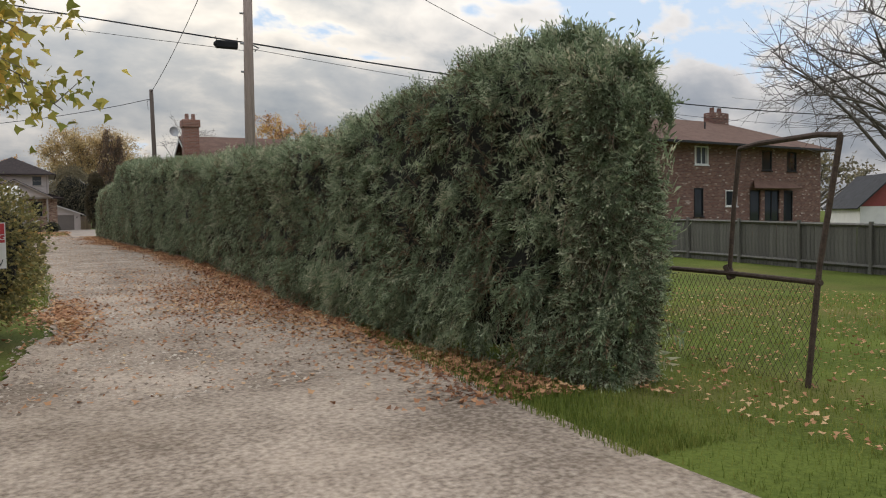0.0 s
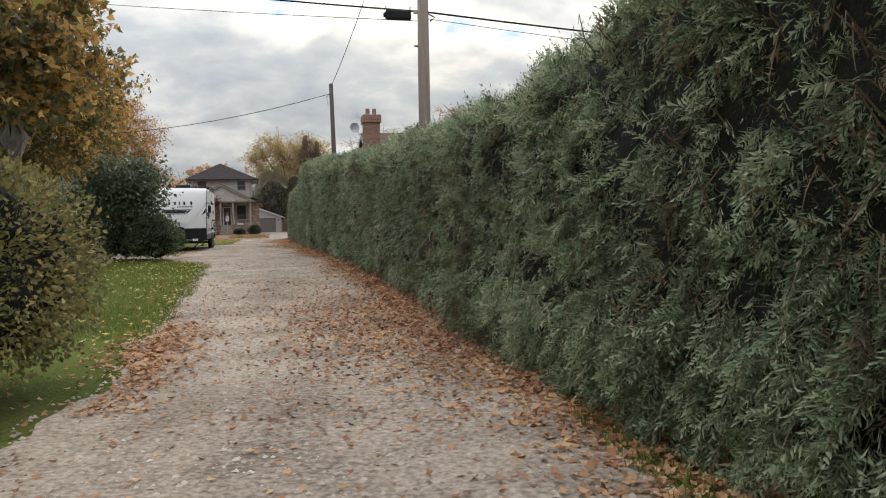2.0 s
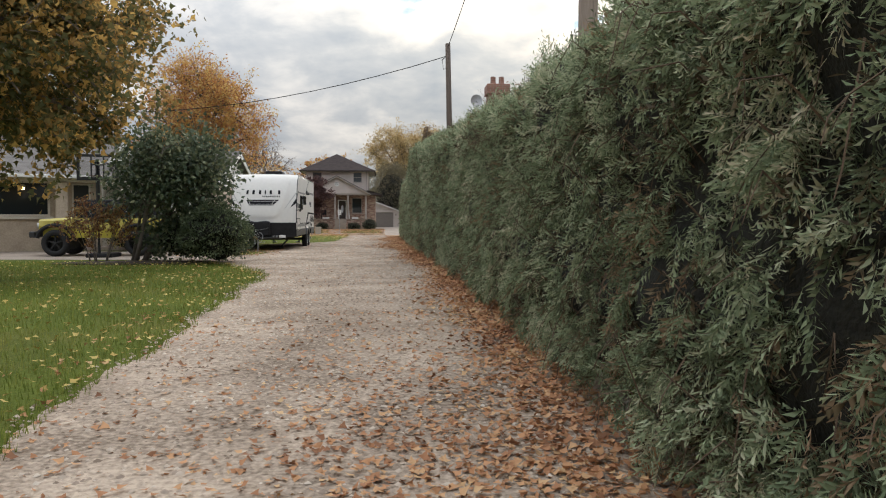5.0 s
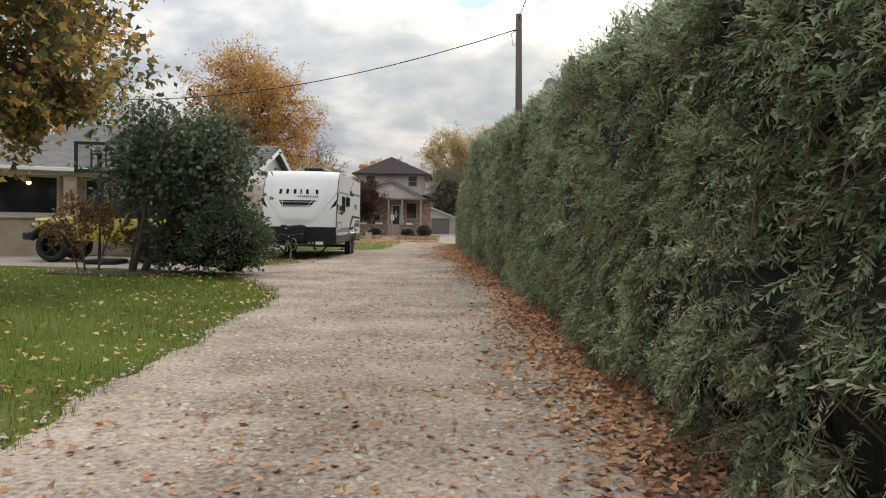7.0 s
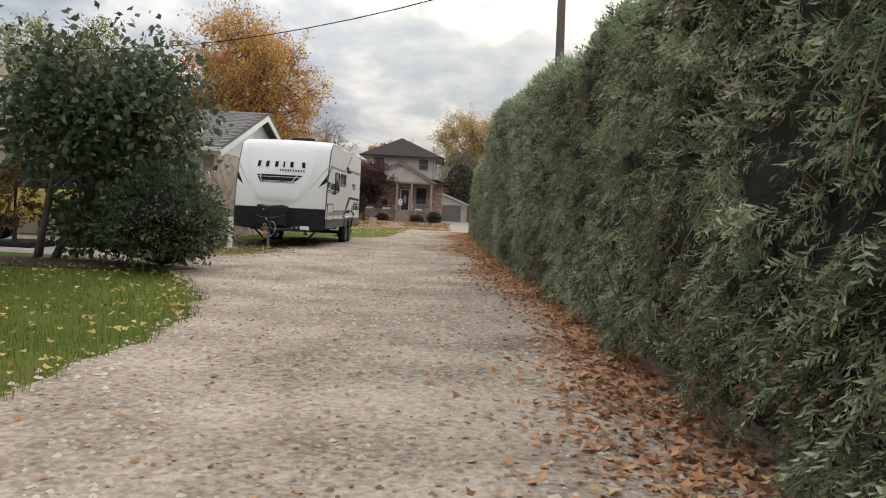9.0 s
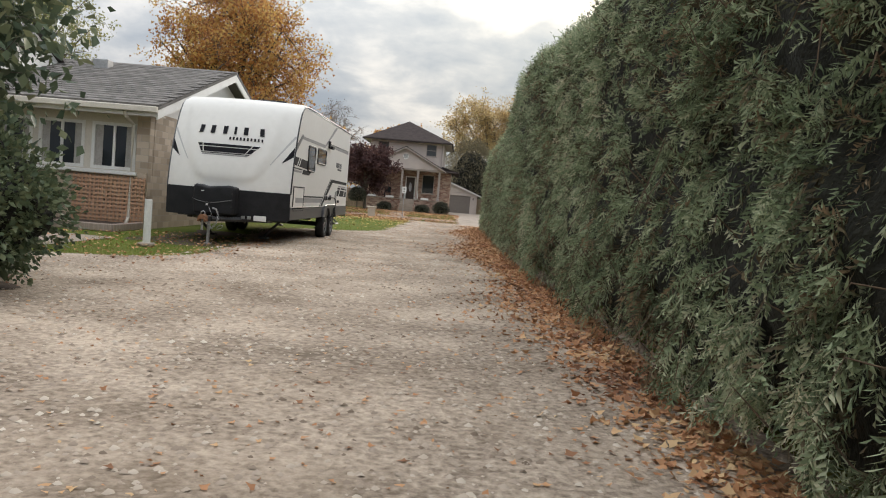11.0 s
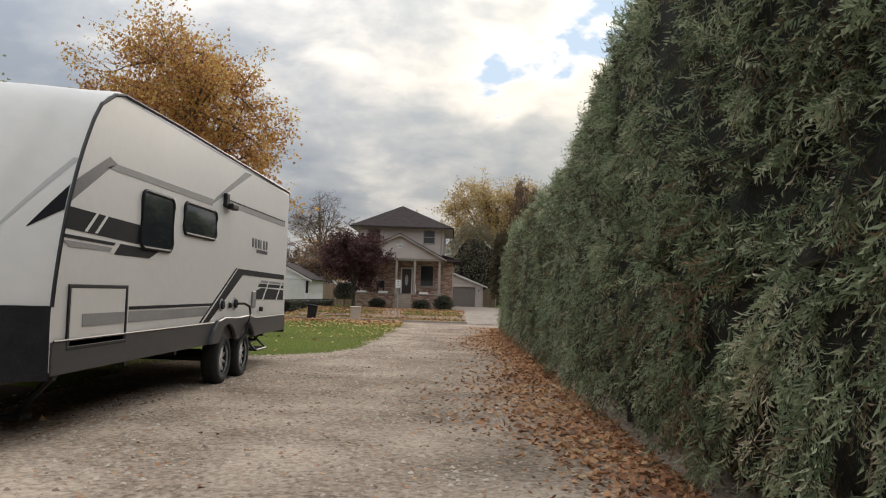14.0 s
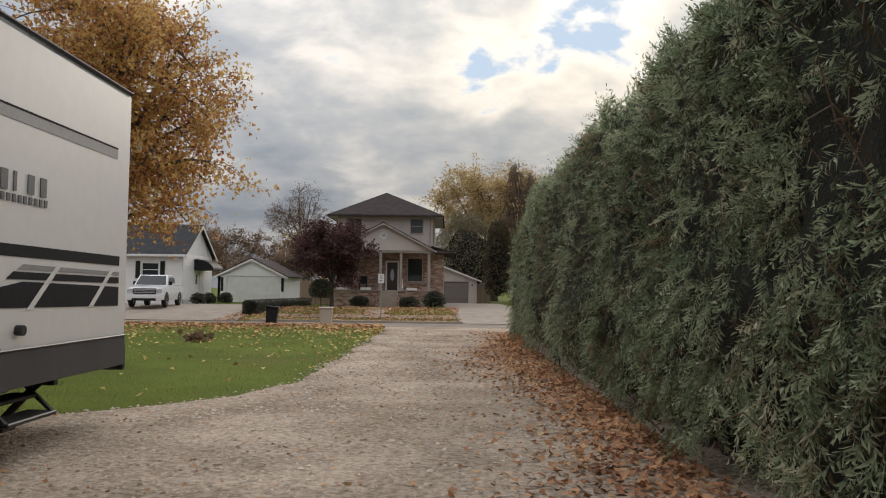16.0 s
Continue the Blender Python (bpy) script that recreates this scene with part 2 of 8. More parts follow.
REDLEAF = leaf_mat("dark_red_maple_leaves", [(0.1, (0.070, 0.040, 0.042)), (0.6, (0.12, 0.066, 0.064)), (1.0, (0.19, 0.105, 0.085))], 0.6, 0.3)
LILAC = leaf_mat("lilac_leaves", [(0.1, (0.06, 0.085, 0.055)), (0.5, (0.115, 0.145, 0.085)), (0.9, (0.23, 0.24, 0.135))], 0.42, 0.25)
YEW = leaf_mat("yew_leaves", [(0.05, (0.13, 0.125, 0.06)), (0.5, (0.25, 0.235, 0.10)), (0.85, (0.38, 0.32, 0.13)), (1.0, (0.50, 0.35, 0.12))], 0.55, 0.2)
BOX = leaf_mat("boxwood_leaves", [(0.1, (0.065, 0.09, 0.052)), (0.6, (0.125, 0.155, 0.085)), (1.0, (0.21, 0.225, 0.12))], 0.5, 0.2)
RUST = leaf_mat("rusty_shrub_leaves", [(0.1, (0.13, 0.055, 0.035)), (0.5, (0.26, 0.14, 0.06)), (0.9, (0.42, 0.32, 0.12))], 0.6, 0.35)
FARBOX = leaf_mat("dark_box_leaves", [(0.1, (0.065, 0.066, 0.05)), (0.6, (0.105, 0.105, 0.075)), (1.0, (0.17, 0.155, 0.105))], 0.6, 0.15)
GREENPALE = leaf_mat("pale_green_leaves", [(0.1, (0.20, 0.22, 0.11)), (0.6, (0.36, 0.37, 0.18)), (1.0, (0.52, 0.46, 0.22))], 0.6, 0.55)
PALEY = leaf_mat("pale_yellow_leaves", [(0.1, (0.36, 0.25, 0.12)), (0.5, (0.58, 0.43, 0.21)), (0.9, (0.66, 0.54, 0.30))], 0.6, 0.6)
DARKGREEN = leaf_mat("far_green_leaves", [(0.1, (0.17, 0.15, 0.10)), (0.6, (0.25, 0.215, 0.14)), (1.0, (0.34, 0.28, 0.17))], 0.6, 0.3)
BROWNLEAF = leaf_mat("brown_leaves", [(0.1, (0.15, 0.10, 0.07)), (0.5, (0.25, 0.165, 0.11)), (0.9, (0.36, 0.24, 0.155))], 0.7, 0.35)
LITTER = leaf_mat("fallen_leaves", [(0.02, (0.20, 0.10, 0.06)), (0.3, (0.40, 0.20, 0.105)), (0.65, (0.55, 0.30, 0.155)), (1.0, (0.64, 0.45, 0.25))], 0.75, 0.1)
LITTER_Y = leaf_mat("fallen_yellow_leaves", [(0.1, (0.34, 0.22, 0.08)), (0.6, (0.54, 0.40, 0.13)), (1.0, (0.64, 0.54, 0.25))], 0.75, 0.1)
WHITE_RV = mat("white_fibreglass", (0.70, 0.68, 0.64), (0.66, 0.64, 0.60), 0.42, scale=1.0, fine=9, bump=0.0, spec=0.35, coat=0.0, dirt=0.06, dirt_col=(0.45, 0.42, 0.36))
BLACK_PL = mat("black_plastic", (0.022, 0.022, 0.024), (0.012, 0.012, 0.013), 0.6, scale=6, fine=60, bump=0.06, spec=0.2)
BLACK_MET = mat("black_steel", (0.025, 0.025, 0.026), (0.016, 0.016, 0.017), 0.45, scale=8, fine=60, bump=0.1, dirt=0.3, dirt_col=(0.10, 0.08, 0.06))
RV_SKIRT = mat("charcoal_skirt", (0.062, 0.062, 0.066), (0.045, 0.045, 0.048), 0.4, scale=3, fine=30, bump=0.04)
RV_GREY = mat("grey_skirt", (0.11, 0.11, 0.115), (0.085, 0.085, 0.09), 0.4, scale=3, fine=30, bump=0.03)
DECAL_DK = mat("charcoal_decal", (0.018, 0.018, 0.021), (0.013, 0.013, 0.015), 0.7, scale=3, fine=30, bump=0, spec=0.08)
DECAL_GR = mat("grey_decal", (0.27, 0.265, 0.26), (0.22, 0.215, 0.21), 0.55, scale=3, fine=30, bump=0)
DECAL_LT = mat("pale_grey_decal", (0.46, 0.455, 0.44), (0.42, 0.415, 0.40), 0.5, scale=3, fine=30, bump=0)
CHROME = mat("chrome", (0.82, 0.82, 0.82), (0.7, 0.7, 0.7), 0.3, metal=0.75, scale=10, fine=50, bump=0)
GALV = mat("galvanised_steel", (0.42, 0.42, 0.42), (0.30, 0.30, 0.30), 0.5, metal=0.8, scale=12, fine=60, bump=0.1)
RUBBER = mat("tyre_rubber", (0.022, 0.022, 0.022), (0.014, 0.014, 0.014), 0.85, scale=10, fine=60, bump=0.15)
GLASS = glass_mat("window_glass")
GLASS_GREY = glass_mat("window_glass_grey", (0.06, 0.065, 0.07), 0.08)
WHITE_PAINT = mat("white_paint", (0.78, 0.77, 0.74), (0.68, 0.67, 0.64), 0.55, scale=2, fine=30, bump=0.06, dirt=0.15, dirt_col=(0.4, 0.38, 0.33))
TAUPE = mat("taupe_trim", (0.40, 0.345, 0.31), (0.31, 0.27, 0.24), 0.6, scale=2, fine=30, bump=0.05)
SIDING = mat("pale_siding", (0.58, 0.50, 0.46), (0.50, 0.43, 0.395), 0.6, scale=1.5, fine=30, bump=0.05, dirt=0.12, dirt_col=(0.3, 0.28, 0.25))
WSIDING = mat("white_siding", (0.84, 0.83, 0.81), (0.76, 0.75, 0.74), 0.6, scale=1.5, fine=30, bump=0.05, dirt=0.1, dirt_col=(0.4, 0.4, 0.38))
CREAM = mat("cream_trim", (0.66, 0.61, 0.52), (0.56, 0.51, 0.44), 0.6, scale=2, fine=30, bump=0.05)
SHINGLE = mat("grey_shingles", (0.21, 0.195, 0.18), (0.125, 0.115, 0.108), 0.95, spec=0.15, scale=2.5, fine=26, bump=0.5, stretch=(1, 1, 2.5), dirt=0.2)
SHINGLE_DK = mat("dark_shingles", (0.068, 0.053, 0.05), (0.04, 0.032, 0.03), 0.95, spec=0.15, scale=2.5, fine=26, bump=0.5, dirt=0.2)
SLATE = mat("slate_grey_shingles", (0.065, 0.066, 0.07), (0.04, 0.041, 0.044), 0.95, spec=0.15, scale=2.5, fine=26, bump=0.5, dirt=0.2)
SHINGLE_BR = mat("brown_shingles", (0.20, 0.125, 0.095), (0.13, 0.08, 0.062), 0.95, spec=0.15, scale=2.5, fine=26, bump=0.5, dirt=0.2)
WOODFENCE = mat("grey_fence_boards", (0.19, 0.18, 0.155), (0.10, 0.095, 0.08), 0.9, scale=4, fine=40, bump=0.4, stretch=(3, 3, 0.2), vary=0.18)
RUSTPIPE = mat("rusty_pipe", (0.115, 0.08, 0.06), (0.055, 0.038, 0.03), 0.85, metal=0.2, scale=14, fine=70, bump=0.4)
POLE_DARK = mat("dark_pole_wood", (0.14, 0.105, 0.085), (0.075, 0.058, 0.048), 0.9, scale=3, fine=30, bump=0.5, stretch=(4, 4, 0.15))
YELLOW_CAR = mat("yellow_car_paint", (0.48, 0.40, 0.06), (0.42, 0.345, 0.05), 0.3, scale=1, fine=10, bump=0, coat=0.6)
WHITE_CAR = mat("white_car_paint", (0.78, 0.78, 0.79), (0.72, 0.72, 0.73), 0.25, scale=1, fine=10, bump=0, coat=0.6)
LAMPGLASS = mat("headlamp_glass", (0.55, 0.56, 0.58), (0.4, 0.41, 0.43), 0.12, scale=20, fine=60, bump=0.1)
BEIGE_PL = mat("beige_plastic", (0.52, 0.46, 0.38), (0.44, 0.39, 0.32), 0.6, scale=3, fine=30, bump=0.05, dirt=0.15)
SIGN_WHITE = mat("sign_white", (0.76, 0.75, 0.73), (0.70, 0.69, 0.67), 0.4, scale=4, fine=30, bump=0)
SIGN_RED = mat("sign_red", (0.52, 0.05, 0.06), (0.45, 0.04, 0.05), 0.4, scale=4, fine=30, bump=0)
SIGN_BLACK = mat("sign_black", (0.02, 0.02, 0.02), (0.02, 0.02, 0.02), 0.5, scale=4, fine=30, bump=0)
CURTAIN = mat("curtain", (0.42, 0.40, 0.37), (0.3, 0.285, 0.26), 0.9, scale=6, fine=40, bump=0.2)
EARTH = mat("garden_soil", (0.075, 0.052, 0.038), (0.04, 0.028, 0.02), 0.98, scale=3, fine=40, bump=0.8, dist=0.03)
LATTICE = mat("faded_cedar_lattice", (0.56, 0.35, 0.225), (0.44, 0.265, 0.17), 0.85, scale=8, fine=50, bump=0.2)


def brick_mat(name, cols, mortar, bw=0.21, bh=0.068, axis="xz", bump=0.5):
    """Brickwork seen from afar, courses at true size, colour varied brick by brick."""
    m = bpy.data.materials.new(name)
    m.use_nodes = True
    n, l = m.node_tree.nodes, m.node_tree.links
    bs = n["Principled BSDF"]
    bs.inputs["Roughness"].default_value = 0.9
    co = n.new("ShaderNodeTexCoord")
    sp = n.new("ShaderNodeSeparateXYZ")
    cb = n.new("ShaderNodeCombineXYZ")
    l.new(co.outputs["Object"], sp.inputs[0])
    if axis == "both":
        sm = n.new("ShaderNodeMath")
        l.new(sp.outputs["X"], sm.inputs[0])
        l.new(sp.outputs["Y"], sm.inputs[1])
        l.new(sm.outputs[0], cb.inputs[0])
    else:
        l.new(sp.outputs["X" if axis == "xz" else "Y"], cb.inputs[0])
    l.new(sp.outputs["Z"], cb.inputs[1])
    bt = n.new("ShaderNodeTexBrick")
    bt.inputs["Scale"].default_value = 1.0
    bt.inputs["Brick Width"].default_value, bt.inputs["Row Height"].default_value = bw, bh
    bt.inputs["Mortar Size"].default_value = 0.006
    bt.inputs["Color1"].default_value, bt.inputs["Color2"].default_value = (0, 0, 0, 1), (1, 1, 1, 1)
    bt.inputs["Mortar"].default_value = (0.5, 0.5, 0.5, 1)
    l.new(cb.outputs[0], bt.inputs["Vector"])
    nz = n.new("ShaderNodeTexNoise")
    nz.inputs["Scale"].default_value, nz.inputs["Detail"].default_value = 2.0, 5
    l.new(co.outputs["Object"], nz.inputs["Vector"])
    mx0 = n.new("ShaderNodeMix")
    mx0.data_type = "RGBA"
    mx0.inputs["Factor"].default_value = 0.25
    l.new(bt.outputs["Color"], mx0.inputs[6])
    l.new(nz.outputs["Fac"], mx0.inputs[7])
    rp = n.new("ShaderNodeValToRGB")
    els = rp.color_ramp.elements
    while len(els) < len(cols):
        els.new(0.5)
    for e, (p, c) in zip(els, cols):
        e.position, e.color = p, (*c, 1)
    l.new(mx0.outputs[2], rp.inputs[0])
    mx = n.new("ShaderNodeMix")
    mx.data_type = "RGBA"
    l.new(bt.outputs["Fac"], mx.inputs["Factor"])
    l.new(rp.outputs[0], mx.inputs[6])
    mx.inputs[7].default_value = (*mortar, 1)
    l.new(mx.outputs[2], bs.inputs["Base Color"])
    bp = n.new("ShaderNodeBump")
    bp.invert = True
    bp.inputs["Strength"].default_value, bp.inputs["Distance"].default_value = bump, 0.01
    l.new(bt.outputs["Fac"], bp.inputs["Height"])
    l.new(bp.outputs[0], bs.inputs["Normal"])
    return m


BRICK_TAN = brick_mat("buff_stonework", [(0.1, (0.36, 0.285, 0.215)), (0.5, (0.49, 0.395, 0.305)), (0.9, (0.60, 0.50, 0.40))], (0.45, 0.39, 0.33), bw=0.36, bh=0.15, axis="both")
BRICK_RED = brick_mat("red_brown_brick", [(0.1, (0.13, 0.065, 0.05)), (0.6, (0.20, 0.10, 0.075)), (0.82, (0.26, 0.15, 0.11)), (0.90, (0.55, 0.47, 0.40))], (0.20, 0.165, 0.145), 0.24, 0.08, "both")
BRICK_ORANGE = brick_mat("orange_red_brick", [(0.1, (0.24, 0.11, 0.08)), (0.9, (0.36, 0.18, 0.13))], (0.34, 0.28, 0.24), axis="both")
BRICK_BUFF = brick_mat("brown_buff_brick", [(0.1, (0.19, 0.10, 0.075)), (0.5, (0.31, 0.185, 0.135)), (0.9, (0.48, 0.35, 0.26))], (0.38, 0.33, 0.28), bw=0.30, bh=0.10, axis="both")
STUCCO = mat("buff_stone_wall", (0.50, 0.41, 0.31), (0.36, 0.29, 0.215), 0.9, scale=2.2, fine=20, bump=0.5, dist=0.02, dirt=0.2, dirt_col=(0.2, 0.16, 0.12))

# ---- building helpers ----
def sstep(a, b, v):
    k = np.clip((np.asarray(v, float) - a) / (b - a), 0, 1)
    return k * k * (3 - 2 * k)


def gz(x, y):
    """Height of the ground: the drive rises a little from its mouth, the street lies in a dip."""
    z = -0.2 * (1 - sstep(10, 24, y))
    z = z - 0.45 * (sstep(66, 74, y) - sstep(80.2, 89, y))
    z = z - 0.45 * sstep(6, 20, x) * (1 - sstep(25, 45, y))
    return z


def thing(name, label, category, at=(0, 0, 0), group="", turn=0.0):
    ob = new(name)
    ob.empty_display_size = 0.2
    ob.matrix_world = pose(at[0], at[1], at[2], 0, 0, turn)
    return tagged(ob, label, category, group)


def part(name, bm, material, parent=None, label="", smooth=False):
    """Links a bmesh as one mesh object, in the parent's own axes."""
    me = bpy.data.meshes.new(name)
    bmesh.ops.recalc_face_normals(bm, faces=bm.faces)
    bm.to_mesh(me)
    bm.free()
    me.materials.append(material)
    if smooth:
        me.polygons.foreach_set("use_smooth", [True] * len(me.polygons))
    ob = new(name, me)
    ob.parent = parent
    return tagged(ob, label)


def share(ob, name, at, parent, rot=(0, 0, 0), scale=(1, 1, 1)):
    """Another object on the same mesh."""
    o = new(name, ob.data)
    o.parent = parent
    o.matrix_local = pose(*at, *rot) @ Matrix.Diagonal((*scale, 1))
    return o


def box(x0, x1, y0, y1, z0, z1, bevel=0.0, bm=None, seg=1):
    """A box between two corners, with rounded edges."""
    b = bmesh.new()
    bmesh.ops.create_cube(b, size=1)
    for v in b.verts:
        v.co = Vector(((x0 + x1) / 2 + v.co.x * (x1 - x0), (y0 + y1) / 2 + v.co.y * (y1 - y0), (z0 + z1) / 2 + v.co.z * (z1 - z0)))
    if bevel > 0:
        bmesh.ops.bevel(b, geom=list(b.edges), offset=bevel, segments=seg, affect="EDGES", profile=0.6)
    return join(bm, b)


def join(bm, b):
    if bm is None:
        return b
    me = bpy.data.meshes.new("tmp")
    b.to_mesh(me)
    b.free()
    bm.from_mesh(me)
    bpy.data.meshes.remove(me)
    return bm


def moved(bm, m):
    bmesh.ops.transform(bm, matrix=m, verts=bm.verts)
    return bm


def cyl(p, q, r0, r1=None, sides=12, bm=None, caps=True):
    """A round bar from p to q."""
    p, q = Vector(p), Vector(q)
    b = bmesh.new()
    bmesh.ops.create_cone(b, cap_ends=caps, segments=sides, radius1=r0, radius2=r0 if r1 is None else r1, depth=(q - p).length)
    bmesh.ops.transform(b, matrix=Matrix.Translation((p + q) / 2) @ (q - p).to_track_quat("Z", "Y").to_matrix().to_4x4(), verts=b.verts)
    return join(bm, b)


def tube(points, radius, sides=6, bm=None):
    """A bent round bar through points; radius is one number or one for each point."""
    b = bmesh.new() if bm is None else bm
    pts = [Vector(p) for p in points]
    rs = radius if isinstance(radius, (list, tuple)) else [radius] * len(pts)
    rings = []
    for i, p in enumerate(pts):
        d = (pts[min(i + 1, len(pts) - 1)] - pts[max(i - 1, 0)]).normalized()
        q = d.to_track_quat("Z", "Y")
        rings.append([b.verts.new(p + q @ Vector((rs[i] * math.cos(a), rs[i] * math.sin(a), 0))) for a in [2 * math.pi * k / sides for k in range(sides)]])
    for a, c in zip(rings, rings[1:]):
        for k in range(sides):
            b.faces.new((a[k], a[(k + 1) % sides], c[(k + 1) % sides], c[k]))
    b.faces.new(rings[0])
    b.faces.new(rings[-1])
    return b


def prism(outline, depth, axis="y", at=0.0, bm=None, bevel=0.0):
    """A flat outline (pairs) given thickness: pairs are (x, z) for axis y, (y, z) for axis x, (x, y) for axis z."""
    b = bmesh.new()
    put = {"y": lambda u, v, d: (u, d, v), "x": lambda u, v, d: (d, u, v), "z": lambda u, v, d: (u, v, d)}[axis]
    f = b.faces.new([b.verts.new(put(u, v, at)) for u, v in outline])
    ex = bmesh.ops.extrude_face_region(b, geom=[f])
    off = Vector(put(0, 0, depth))
    bmesh.ops.translate(b, vec=off, verts=[v for v in ex["geom"] if isinstance(v, bmesh.types.BMVert)])
    if bevel:
        bmesh.ops.bevel(b, geom=list(b.edges), offset=bevel, segments=1, affect="EDGES")
    return join(bm, b)


def mesh_from(name, verts, faces, material, parent=None, label="", smooth=False):
    """One mesh out of arrays: verts (n, 3), faces (m, k)."""
    me = bpy.data.meshes.new(name)
    verts, faces = np.asarray(verts, np.float32), np.asarray(faces, np.int32)
    k = faces.shape[1]
    me.vertices.add(len(verts))
    me.vertices.foreach_set("co", verts.ravel())
    me.loops.add(faces.size)
    me.loops.foreach_set("vertex_index", faces.ravel())
    me.polygons.add(len(faces))
    me.polygons.foreach_set("loop_start", np.arange(0, faces.size, k, dtype=np.int32))
    me.polygons.foreach_set("loop_total", np.full(len(faces), k, np.int32))
    if smooth:
        me.polygons.foreach_set("use_smooth", np.ones(len(faces), bool))
    me.update(calc_edges=True)
    me.materials.append(material)
    ob = new(name, me)
    ob.parent = parent
    return tagged(ob, label)


def frames_along(d, rng, roll=None):
    """Turning matrices (n, 3, 3) whose y axis points along d, rolled at random."""
    d = d / np.maximum(np.linalg.norm(d, axis=1, keepdims=True), 1e-9)
    r = rng.normal(size=d.shape)
    x = np.cross(d, r)
    x /= np.maximum(np.linalg.norm(x, axis=1, keepdims=True), 1e-9)
    return np.stack([x, d, np.cross(x, d)], axis=2)


def scatter(name, shape, tris, where, turn, size, material, parent=None, label=""):
    """Many small copies of one shape joined into one mesh."""
    n, k = len(where), len(shape)
    v = np.einsum("nij,kj->nki", turn, shape) * np.asarray(size).reshape(-1, 1, 1) + where[:, None, :]
    f = (np.arange(n)[:, None, None] * k + np.asarray(tris)[None]).reshape(-1, 3)
    return mesh_from(name, v.reshape(-1, 3), f, material, parent, label)


# a leaf: a folded kite; a lobed leaf: five points; a cedar spray: a fan of narrow fingers
KITE = np.array([(0, 0, 0), (0.32, 0.45, 0.09), (0, 1, -0.06), (-0.32, 0.45, 0.09)])
KITE_T = [(0, 1, 2), (0, 2, 3)]
LOBED = np.array([(0, 0, 0), (0.5, 0.1, 0.1), (0.28, 0.38, 0.02), (0.55, 0.62, 0.12), (0.18, 0.62, 0), (0, 1.0, -0.08), (-0.18, 0.62, 0), (-0.55, 0.62, 0.12), (-0.28, 0.38, 0.02), (-0.5, 0.1, 0.1)])
LEAF3 = np.array([(0, 0, 0), (0.52, 0.22, 0.1), (0.22, 0.5, 0.0), (0, 1.0, -0.08), (-0.22, 0.5, 0.0), (-0.52, 0.22, 0.1)])
LEAF3_T = [(0, 1, 2), (0, 2, 3), (0, 3, 4), (0, 4, 5)]
LOBED_T = [(0, 1, 2), (0, 2, 4), (2, 3, 4), (0, 4, 6), (4, 5, 6), (0, 6, 8), (6, 7, 8), (0, 8, 9)]


def spray_shape():
    vs, ts = [], []

    def finger(x0, y0, ang, ln, w, z0, z1):
        dx, dy = math.sin(ang), math.cos(ang)
        i = len(vs)
        vs.extend([(x0 - dy * w * 0.5, y0 + dx * w * 0.5, z0), (x0 + dy * w * 0.5, y0 - dx * w * 0.5, z0), (x0 + dx * ln, y0 + dy * ln, z1)])
        ts.append((i, i + 1, i + 2))

    finger(0, 0, 0.0, 1.0, 0.17, 0, -0.24)
    for k, (y, a, ln) in enumerate([(0.06, 0.95, 0.42), (0.20, 0.78, 0.50), (0.38, 0.64, 0.46), (0.56, 0.52, 0.36)]):
        finger(0.01, y, a, ln, 0.17, -0.04 * k, 0.10 - 0.11 * k)
        finger(-0.01, y + 0.06, -a, ln, 0.17, -0.04 * k, 0.07 - 0.11 * k)
    return np.array(vs), ts


SPRAY, SPRAY_T = spray_shape()


def loose_spray(seed, pairs=5):
    """A flat drooping cedar frond: a bent stem with narrow fingers on both sides, all one island."""
    r = np.random.default_rng(seed)
    bend, sway = r.uniform(0.10, 0.28), r.normal() * 0.10
    stem = [(sway * k * k, k * 0.86, -bend * k * k) for k in np.linspace(0, 1, pairs + 1)]
    vs, ts = list(stem), []

    def finger(k, ang, ln, w):
        x, y, z = stem[k]
        dx, dy = math.sin(ang), math.cos(ang)
        i = len(vs)
        vs.append((x + dx * ln * 0.45 + dy * w, y + dy * ln * 0.45 + w * 0.7, z - bend * 0.2 * ln))
        vs.append((x + dx * ln, y + dy * ln, z - bend * 0.7 * ln + r.normal() * 0.06))
        ts.append((k, i, i + 1))

    for k in range(pairs):
        ln = 0.50 - 0.30 * k / pairs
        for side in (-1, 1):
            finger(k, side * r.uniform(0.45, 0.95), ln * r.uniform(0.75, 1.2), r.uniform(0.07, 0.12))
        vs.append((stem[k][0] + 0.024, stem[k][1] + 0.03, stem[k][2] - 0.01))
        ts.append((k, k + 1, len(vs) - 1))
    finger(pairs, r.normal() * 0.15, 0.24, 0.06)
    return np.array(vs), ts


LOOSE = [loose_spray(s) for s in (2, 5, 9, 14)]
SMALL = [loose_spray(s, 3) for s in (3, 6, 10, 15)]


